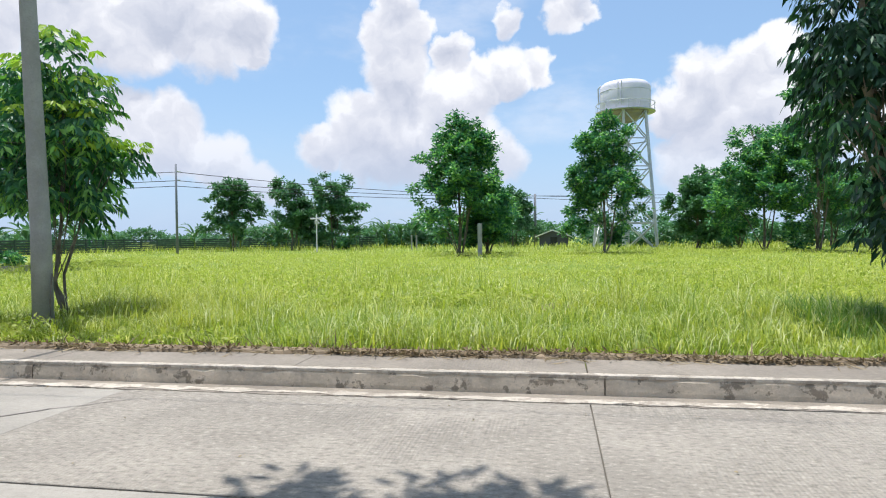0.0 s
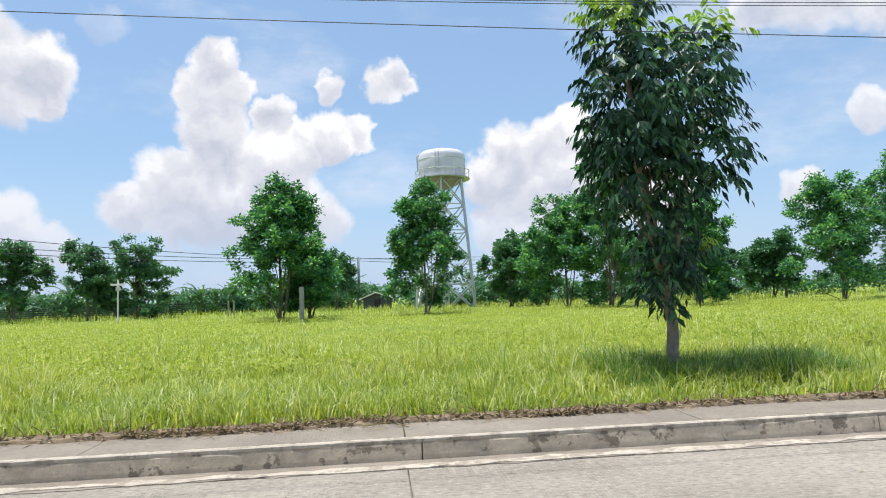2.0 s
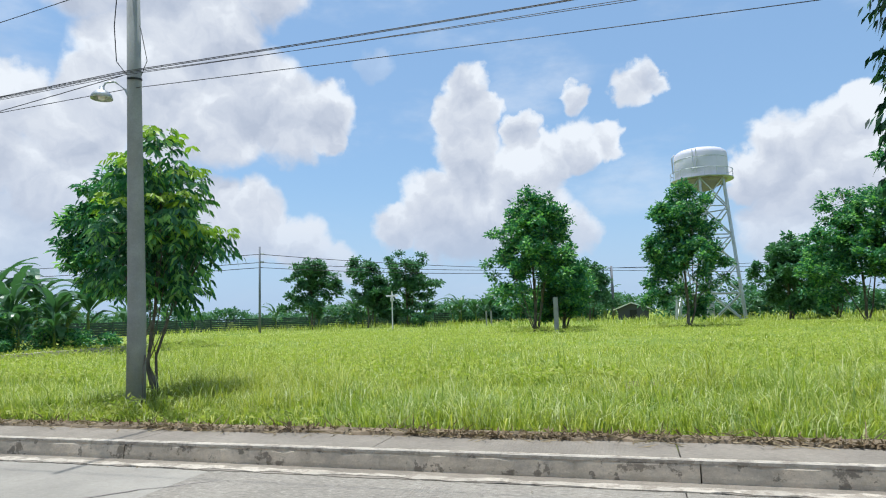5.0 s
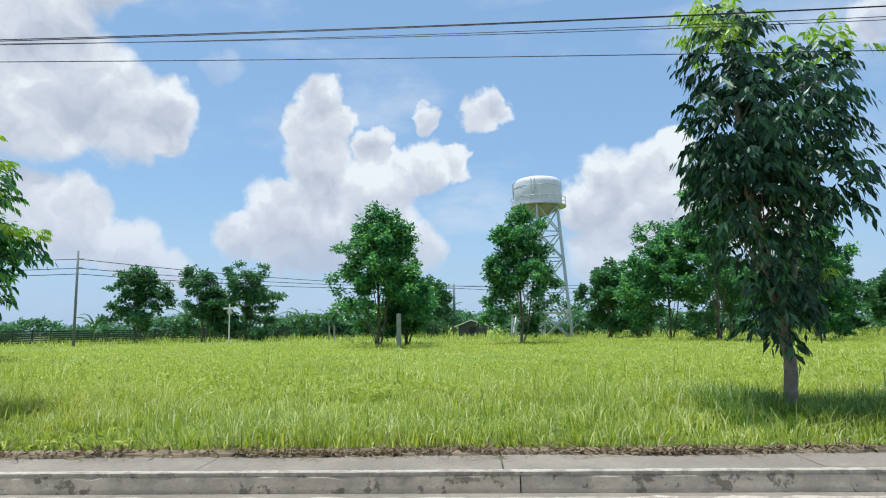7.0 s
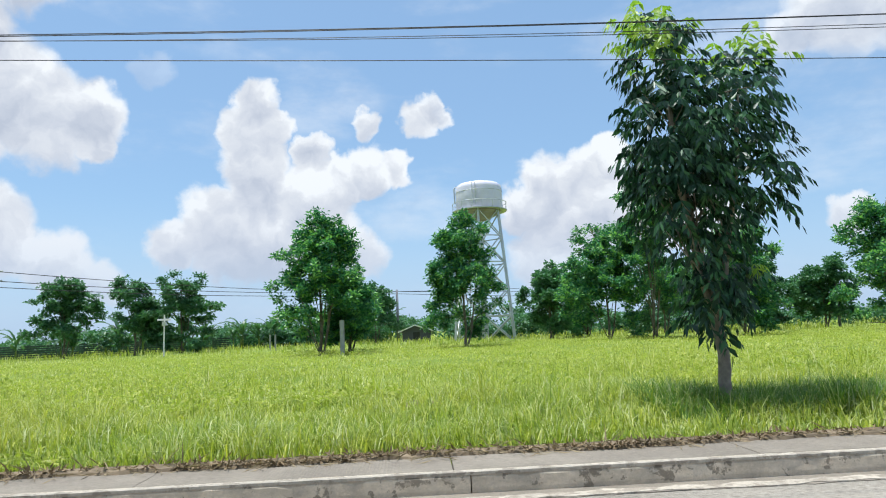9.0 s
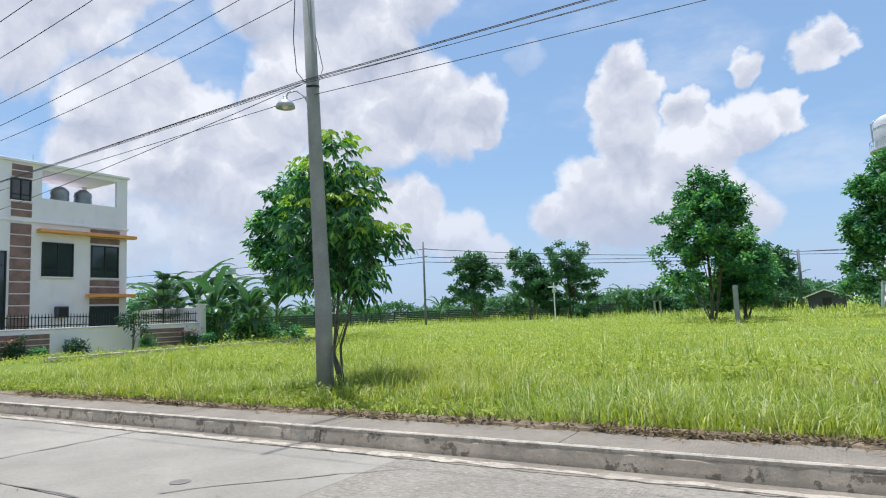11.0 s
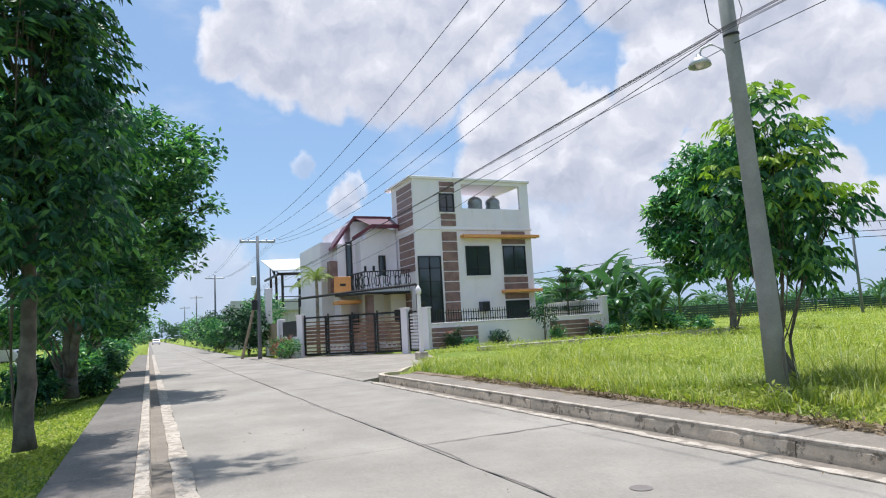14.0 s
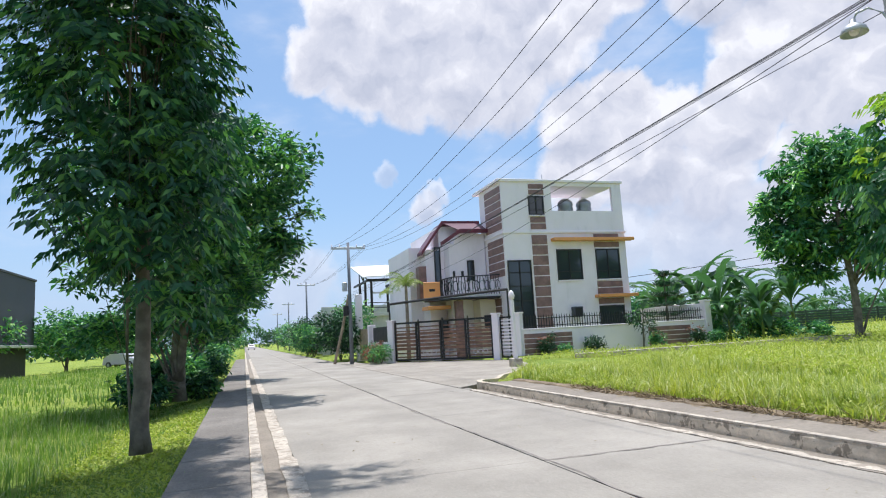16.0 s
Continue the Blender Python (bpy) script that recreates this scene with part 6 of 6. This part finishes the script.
for k, (x, y, rad, high) in enumerate(((-37.5, -0.6, 1.0, 1.5), (-42.0, -0.5, 1.3, 2.0), (-48.0, -0.6, 1.6, 2.6), (-54.0, -0.8, 1.8, 3.0), (-63.0, -1.0, 2.2, 4.2), (-75.0, -1.0, 3.0, 5.4), (-92.0, -1.2, 3.6, 6.2), (-115.0, -1.4, 4.0, 6.6), (-22.6, -0.9, 0.9, 1.1), (-26.5, -0.8, 1.0, 1.3), (-28.6, -0.9, 0.9, 1.2))):
    shrub("verge_bush", (x, y, -0.05), rad, high, "green bush growing on the verge", LEAF_MID if k % 2 else LEAF_SHADE, 300, 270 + k, 0.26, "verge bushes", "bush")


# ---- banana plants ----
def banana(at, high, seed, leaves=9, rz=0.0):
    """A banana plant: a soft stem and broad arching leaves with a rib and torn edges."""
    r = random.Random(seed)
    t = thing("banana_plant", at, "banana plant with broad arching torn leaves", "banana plant", "banana plants", rz)
    part("stem", tube([(0, 0, 0), (0.03, 0, high * 0.25), (0, 0.03, high * 0.46)], [0.15, 0.12, 0.06], 9), LEAF_PALM, t, "", True)
    for k in range(leaves):
        a = 2 * math.pi * (k * 0.382) + r.uniform(-0.3, 0.3)
        L = high * r.uniform(0.50, 0.72)
        steep = r.uniform(0.75, 1.45) if k % 3 else r.uniform(1.2, 1.5)
        low_start = high * (0.42 if k % 3 else 0.46) - (high * 0.16 if k % 4 == 1 else 0)
        bm = bmesh.new()
        pts, n = [], 12
        x, z = 0.0, low_start
        ang = steep
        bend = r.uniform(0.09, 0.25)
        for i in range(n + 1):
            pts.append((x, z))
            x += L / n * math.cos(ang)
            z += L / n * math.sin(ang)
            ang -= bend * (0.5 + 1.2 * i / n)
        prev = None
        twist = r.uniform(-0.5, 0.5)
        for i, (x, z) in enumerate(pts):
            u = i / n
            w = high * 0.056 * (max(0.0, math.sin(math.pi * min(1.0, max(0.0, (u - 0.14) / 0.86)))) ** 0.45) * r.uniform(0.5, 1.15) + 0.02
            if i == n:
                w = 0.02
            d = Vector((math.cos(a), math.sin(a), 0))
            s = Vector((-math.sin(a), math.cos(a), twist * u))
            c = d * x + Vector((0, 0, z))
            row = [bm.verts.new(c - s * w + Vector((0, 0, 0.25 * w))), bm.verts.new(c), bm.verts.new(c + s * w + Vector((0, 0, 0.25 * w)))]
            if prev:
                bm.faces.new((prev[0], prev[1], row[1], row[0]))
                bm.faces.new((prev[1], prev[2], row[2], row[1]))
            prev = row
        part("leaf", bm, LEAF_BANANA, t)
    return t


near = [banana((-32.2, 28.2, 0.05), 5.2, 1, 15), banana((-35.0, 29.0, 0.05), 6.0, 2, 16), banana((-29.4, 28.4, 0.05), 4.3, 3, 14)]
for k, (x, y, s, rz) in enumerate(((-37.2, 28.0, 1.0, 40), (-33.6, 31.0, 0.95, 130), (-31.0, 30.8, 1.0, 220), (-39.5, 30.5, 1.05, 300), (-29.2, 30.5, 0.8, 75), (-33.0, 27.2, 0.6, 15), (-30.6, 27.4, 0.55, 95), (-36.2, 27.3, 0.7, 200), (-34.4, 33.0, 0.95, 250), (-38.4, 33.5, 1.0, 10), (-28.4, 27.6, 0.5, 145))):
    q = copy_thing(near[k % 3], pose(x, y, 0.1, 0, 0, rz))
    q.scale = (s, s, s)
rf = random.Random(61)
for k in range(46):
    u = k / 45
    x, y = -64 + 62 * u + rf.uniform(-1.5, 1.5), 62 + 34 * u + rf.uniform(-2, 3)
    if k < 16:
        x, y = -58 + rf.uniform(-3, 1), 30 + 3.4 * k
    q = copy_thing(near[k % 3], pose(x, y, 0.1, 0, 0, rf.uniform(0, 360)))
    s = rf.uniform(0.65, 0.95) * (0.8 if k < 16 else 0.95)
    q.scale = (s, s, s)


# ---- the garden pine and the palm ----
def garden_pine(at, high):
    r = np.random.default_rng(17)
    t = thing("garden_pine", at, "layered dark green ornamental pine behind the railing", "tree")
    part("trunk", tube([(0, 0, 0), (0, 0, high)], [0.09, 0.02], 8), BARK2, t)
    cs = []
    for k in range(7):
        z = high * (0.14 + 0.78 * k / 6)
        rad = 2.0 * (1 - 0.82 * k / 6)
        bm = bmesh.new()
        for j in range(9):
            a = 2 * math.pi * (j + 0.4 * k) / 9
            tube([(0, 0, z), (rad * 0.6 * math.cos(a), rad * 0.6 * math.sin(a), z + 0.02), (rad * math.cos(a), rad * math.sin(a), z + 0.14)], [0.025, 0.018, 0.006], 4, bm)
            for u in np.linspace(0.2, 1.0, 8):
                cs.append((rad * u * math.cos(a), rad * u * math.sin(a), z + 0.05 + 0.1 * u))
        part("branch_whorl", bm, BARK2, t)
    v, f = leaf_cloud(np.array(cs), np.full(len(cs), 0.12), 10, 0.2, 0.03, 0.05, r, up=0.35)
    tagged(link("needles", raw_mesh("needles", v, f, LEAF_DARK), None, t), kind="stuff")


garden_pine((-33.0, 25.2, 0.0), 4.5)


def palm(at, high, seed):
    r = random.Random(seed)
    t = thing("palm", at, "small garden palm with yellowing feathery fronds", "palm tree")
    part("trunk", tube([(0, 0, 0), (0.05, 0, high * 0.5), (0, 0, high * 0.78)], [0.13, 0.10, 0.08], 9), BARK, t)
    rr = np.random.default_rng(seed)
    for k in range(13):
        a, L, ang = 2.4 * k, high * r.uniform(0.2, 0.29), r.uniform(0.5, 1.5)
        p, pts = Vector((0, 0, high * 0.76)), []
        for i in range(8):
            pts.append(p.copy())
            p = p + Vector((math.cos(a) * math.cos(ang), math.sin(a) * math.cos(ang), math.sin(ang))) * (L / 7)
            ang -= 0.28
        bm = tube(pts, [0.02] * 7 + [0.005], 4)
        s = Vector((-math.sin(a), math.cos(a), 0))
        for i in range(1, 8):
            for j in (0.0, 0.33, 0.66):
                q = pts[i].lerp(pts[i - 1], j)
                for sg in (-1, 1):
                    w = 0.30 * math.sin(math.pi * min(1, (i + 0.5) / 8.5)) + 0.1
                    e = q + s * (sg * w) + Vector((0.1 * math.cos(a), 0.1 * math.sin(a), -0.22))
                    vs = [bm.verts.new(x) for x in (q, q + (pts[i] - pts[i - 1]) * 0.22, e)]
                    bm.faces.new(vs)
        part("frond", bm, LEAF_PALM, t)


palm((-38.8, 11.0, 0.0), 6.0, 5)
palm((-47.5, 12.2, 0.0), 6.2, 8)


# ---- the dark slatted fence beyond the lot ----
def far_fence():
    t = thing("slatted_fence", (0, 0, 0), "long dark green slatted fence along the far side of the lot", "fence")
    pts = [(-53.5, 26.0), (-52.5, 50.0), (-51.5, 78.0), (-30.0, 88.0), (-14.0, 92.0)]
    slat = None
    for (x0, y0), (x1, y1) in zip(pts, pts[1:]):
        L = math.hypot(x1 - x0, y1 - y0)
        n = max(1, round(L / 3.0))
        a = math.degrees(math.atan2(y1 - y0, x1 - x0))
        for k in range(n):
            x, y = x0 + (x1 - x0) * k / n, y0 + (y1 - y0) * k / n
            m = pose(x, y, 0.12, 0, 0, a)
            p = part("fence_post", box(-0.07, 0.07, -0.07, 0.07, 0, 1.75), FENCEG, t)
            p.matrix_basis = m
            for j in range(6):
                if slat is None:
                    bm = box(0.07, 2.95, -0.02, 0.02, 0, 0.2, 0.006)
                    slat = bpy.data.meshes.new("slat")
                    bm.to_mesh(slat)
                    bm.free()
                    slat.materials.append(FENCEG)
                s = new("slat", slat)
                s.parent, s.matrix_basis = p, pose(0, 0, 0.16 + 0.26 * j)


far_fence()


# ---- far trees and hedges along the edge of the fields ----
def far_hedge(name, label, runs, mat, seed, leaf=0.55):
    r = np.random.default_rng(seed)
    vs, fs, base = [], [], 0
    for x0, y0, x1, y1, high, n in runs:
        u = r.random(n)
        mound = 0.62 + 0.38 * np.sin(u * 31 + seed) * np.sin(u * 13 + 1.7)
        c = np.stack([x0 + (x1 - x0) * u + r.normal(0, 0.8, n), y0 + (y1 - y0) * u + r.normal(0, 1.2, n), high * mound * r.random(n) ** 0.6 + 0.1], -1)
        v, f = leaf_cloud(c, np.full(n, 0.6), 7, leaf, leaf * 0.45, 0.35, r)
        vs.append(v)
        fs.append(f + base)
        base += len(v)
    tagged(new(name, raw_mesh(name, np.concatenate(vs), np.concatenate(fs), mat)), label, "hedge", "", "stuff")


far_hedge("far_hedge", "dense green hedge and undergrowth along the far field edge", [(-66, 30, -60, 84, 2.6, 1500), (-62, 96, 0, 104, 3.8, 2200), (-24, 90, -8, 90, 3.0, 700), (5, 86, 44, 80, 3.2, 1700), (44, 78, 110, 60, 4.0, 1500)], LEAF_FAR, 91)
far_hedge("far_woods", "distant line of trees behind the fields", [(-170, 150, -20, 190, 8.0, 1800), (-20, 170, 160, 150, 8.0, 1800), (-260, 60, -170, 150, 8, 900), (-230, -25, -130, -60, 7.5, 1500), (-240, -20, -235, 30, 8, 600), (-130, -60, -60, -75, 7, 900)], LEAF_FAR, 92, 1.1)
for k, (x, y, top, half) in enumerate(((-56.0, 41.0, 5.2, 3.2), (-60.0, 52.0, 4.6, 3.0), (-62, -19, 6.4, 3.4), (-70, -14.5, 6.0, 3.2), (-80, -12, 6.6, 3.6), (-95, -14, 6.5, 4.0), (-66, -25, 6.2, 3.5))):
    r = np.random.default_rng(500 + k)
    lob = [(half * 0.5 * math.cos(a), half * 0.5 * math.sin(a), top * r.uniform(0.4, 0.72), half * 0.55, half * 0.55, top * 0.24) for a in r.uniform(0, 6.3, 8)]
    tree("field_tree", (x, y, -0.1), "low rounded tree at the edge of the fields", [[(0, 0, 0, 0.14), (0, 0, top * 0.4, 0.1), (0, 0, top * 0.8, 0.03)]], lob, 520, 8, 0.44, 0.19, 0.4, LEAF_MID, BARK2, 520 + k, 8, 0.03, 0.5, "trees beyond the fields", hollow=0.6)


# ---- huts and houses further off ----
def hut():
    t = thing("field_hut", (0.6, 80.0, 0.1), "low grey hut with a shallow sheet roof behind the field", "hut")
    part("wall", box(-1.7, 1.7, -1.2, 1.2, 0, 1.5), DARKW, t)
    bm = bmesh.new()
    v = [bm.verts.new(p) for p in ((-2.2, -1.6, 1.35), (2.2, -1.6, 1.35), (2.2, 1.6, 1.35), (-2.2, 1.6, 1.35), (-0.2, -1.6, 2.15), (-0.2, 1.6, 2.15))]
    for f in ((3, 2, 5), (0, 3, 5, 4), (4, 5, 2, 1)):
        bm.faces.new([v[i] for i in f])
    part("roof", bm, GREYW, t)
    gable = bmesh.new()
    gable.faces.new([gable.verts.new(p) for p in ((-2.1, -1.25, 1.36), (2.1, -1.25, 1.36), (-0.2, -1.25, 2.1))])
    part("gable", gable, DARKW, t)
    part("fascia", tube([(-2.2, -1.62, 1.38), (-0.2, -1.62, 2.18), (2.2, -1.62, 1.38)], 0.09, 4), SHEET, t)
    part("door", box(-0.4, 0.4, -1.24, -1.2, 0, 1.35), BLACK, t)
    s = thing("white_shed", (64.0, 66.0, 0.1), "small shed with a bright white roof among trees", "shed")
    part("wall", box(-3.5, 3.5, -2, 2, 0, 1.9), GREYW, s)
    part("roof", box(-4, 4, -2.5, 2.5, 1.95, 2.2, 0.03), SHEET, s)


hut()


def dark_house():
    t = thing("house", (-59.0, -16.7, 0), "dark grey box-shaped house standing in the rice field", "house")
    part("wall", box(-9, 0, -11, 0, 2.5, 8.3), DARKW, t)
    part("roof_edge", box(-9.1, 0.1, -11.1, 0.1, 8.3, 8.5, 0.02), DARKW, t)
    part("floor_band", box(-9.05, 0.25, -11, 0.25, 2.3, 2.5, 0.02), GREYW, t)
    part("lower_wall", box(-9, -0.6, -11, -0.6, -0.3, 2.3), BLACK, t)
    for y in (-3.2, -1.2):
        w = part("window", box(0.0, 0.04, y - 0.3, y + 0.3, 4.6, 6.6), BLACK, t)
        part("pane", box(0.04, 0.05, y - 0.24, y + 0.24, 4.66, 6.54), GLASS, w)
    for y in (-5.5, -3.6, -1.7, 0.1):
        part("fence_post", box(0.3, 0.42, y - 0.06, y + 0.06, -0.3, 1.6), BLACK, t)
    part("railing", box(0.34, 0.38, -6, 0.1, 1.4, 1.5), STEEL, t)
    part("railing", box(0.34, 0.38, -6, 0.1, 0.5, 0.6), STEEL, t)


dark_house()


def steel_house():
    """The open-framed house past the corner, under a pale sheet roof."""
    t = thing("house", (-54.0, 13.4, 0), "unfinished grey house with open steel deck and pale sheet roof", "house")
    part("wall", box(-4, 2, -1.6, 4, 0, 3.2), GREYW, t)
    for x in (-3.6, -1.0, 1.7):
        for y in (-1.9, 0.6, 3.0):
            part("post", box(x - 0.09, x + 0.09, y - 0.09, y + 0.09, 3.2, 6.2), BLACK, t)
    part("deck", box(-4.2, 2.3, -2.4, 4.2, 3.2, 3.45, 0.02), GREYW, t)
    for z in (3.85, 4.25):
        part("deck_rail", box(2.2, 2.26, -2.3, 4.1, z, z + 0.06), BLACK, t)
    for y in (-2.3, 0.6, 3.7):
        part("truss", box(-4.2, 2.4, y - 0.07, y + 0.07, 6.0, 6.16), BLACK, t)
        part("truss_web", tube([(2.3, y, 6.1), (0.6, y, 6.7), (0.6, y, 6.1), (-1.4, y, 7.2), (-1.4, y, 6.1)], 0.06, 5), BLACK, t)
    for y0, y1 in ((-1.9, 0.6), (0.6, 3.0)):
        part("tie_beam", box(1.66, 1.74, y0, y1, 5.05, 5.18), STEEL, t)
        part("tie_rod", tube([(1.7, y0, 3.5), (1.7, y1, 5.1)], 0.045, 5), STEEL, t)
    part("eaves_beam", box(2.3, 2.42, -2.4, 3.8, 5.98, 6.2), BLACK, t)
    bm = bmesh.new()
    v = [bm.verts.new(p) for p in ((3.0, -2.8, 6.25), (3.0, 4.4, 6.5), (-3.2, 4.4, 8.0), (-3.2, -2.8, 7.75), (3.0, -2.8, 6.33), (3.0, 4.4, 6.58), (-3.2, 4.4, 8.08), (-3.2, -2.8, 7.83))]
    for f in ((3, 2, 1, 0), (4, 5, 6, 7), (0, 1, 5, 4), (1, 2, 6, 5), (2, 3, 7, 6), (3, 0, 4, 7)):
        bm.faces.new([v[i] for i in f])
    part("roof", bm, SHEET, t)
    w = thing("boundary_wall", (-66.0, 9.0, 0), "tall plain grey boundary wall beside the road", "wall")
    part("wall_body", box(-0.15, 0.15, 0, 7.0, -0.1, 4.8, 0.02), GREYW, w)
    part("wall_body", box(-14, -0.15, 0.6, 0.9, -0.1, 4.6, 0.02), GREYW, w)


steel_house()


def parked_car():
    t = thing("car", (-185.0, 3.4, 0.0), "small white car standing far down the road", "car")
    bm = bmesh.new()
    prof = [(-2.1, 0.3), (2.1, 0.3), (2.1, 0.85), (1.2, 0.98), (0.55, 1.45), (-1.2, 1.48), (-2.0, 0.95)]
    lo = [bm.verts.new((x, -0.82, z)) for x, z in prof]
    hi = [bm.verts.new((x, 0.82, z)) for x, z in prof]
    bm.faces.new(lo)
    bm.faces.new(hi[::-1])
    for i in range(len(prof)):
        j = (i + 1) % len(prof)
        bm.faces.new((lo[i], hi[i], hi[j], lo[j]))
    bmesh.ops.recalc_face_normals(bm, faces=bm.faces)
    bmesh.ops.bevel(bm, geom=list(bm.edges), offset=0.05, segments=1, affect="EDGES")
    part("body", bm, WHITE, t)
    part("windscreen", prism([(1.0, -0.7), (1.06, -0.7), (1.06, 0.7), (1.0, 0.7)], 1.02, 1.3), GLASS, t)
    for x in (-1.3, 1.3):
        for y in (-0.78, 0.78):
            w = part("wheel", tube([(x, y - 0.1, 0.31), (x, y + 0.1, 0.31)], 0.31, 14), BLACK, t)
            part("rim", tube([(x, y - 0.11, 0.31), (x, y + 0.11, 0.31)], 0.18, 10), STEEL, w)
    far_car = copy_thing(t, pose(-79.0, -11.0, -0.18, 0, 0, 62))
    tagged(far_car, "white car parked beyond the rice field", "car")


parked_car()


# ---- crumbs and dry leaves on the road ----
def road_crumbs():
    r = np.random.default_rng(66)
    n = 90
    c = np.stack([r.uniform(-16, 5, n), r.uniform(2.2, 7.2, n), np.full(n, 0.012)], -1)
    v, f = leaf_cloud(c, np.full(n, 0.01), 2, 0.028, 0.015, 0.02, r, up=0.0)
    v[:, 2] = np.clip(v[:, 2], 0.008, 0.03)
    tagged(new("road_crumbs", raw_mesh("road_crumbs", v, f, LEAF_STRAW)), "scattered dry leaf bits and crumbs on the concrete", "litter", "", "stuff")
    c = np.array([(-7.05, 9.25, 0.3), (-6.5, 9.3, 0.28), (-6.3, 9.6, 0.3), (-7.2, 9.5, 0.3)])
    c = np.repeat(c, 14, 0) + r.normal(0, 0.12, (56, 3)) * np.array([1, 1, 0.7])
    v, f = leaf_cloud(c, np.full(56, 0.1), 8, 0.075, 0.045, 0.2, r)
    tagged(new("weed_clump", raw_mesh("weed_clump", v, f, LEAF_WEED)), "broad-leaved weeds round the foot of the lamp pole", "weeds", "", "stuff")
    n = 240
    x = r.uniform(-16, -3, n)
    y = 8.5 + np.abs(r.normal(0, 0.35, n))
    c = np.stack([x, y, 0.22 + 0.1 * r.random(n)], -1)
    v, f = leaf_cloud(c, np.full(n, 0.15), 8, 0.075, 0.04, 0.15, r)
    tagged(new("edge_weeds", raw_mesh("edge_weeds", v, f, LEAF_WEED)), "low weeds spilling towards the pavement", "weeds", "", "stuff")
    n = 1500
    x, y = r.uniform(-18, -5, n), r.uniform(-1.1, 0.76, n)
    c = np.stack([x, y, paddy_z(x, y) + 0.02 + 0.04 * r.random(n)], -1)
    v, f = leaf_cloud(c, np.full(n, 0.10), 7, 0.06, 0.03, 0.1, r)
    tagged(new("verge_weeds", raw_mesh("verge_weeds", v, f, LEAF_WEED)), "small leafy weeds in the grass under the verge trees", "weeds", "", "stuff")


road_crumbs()
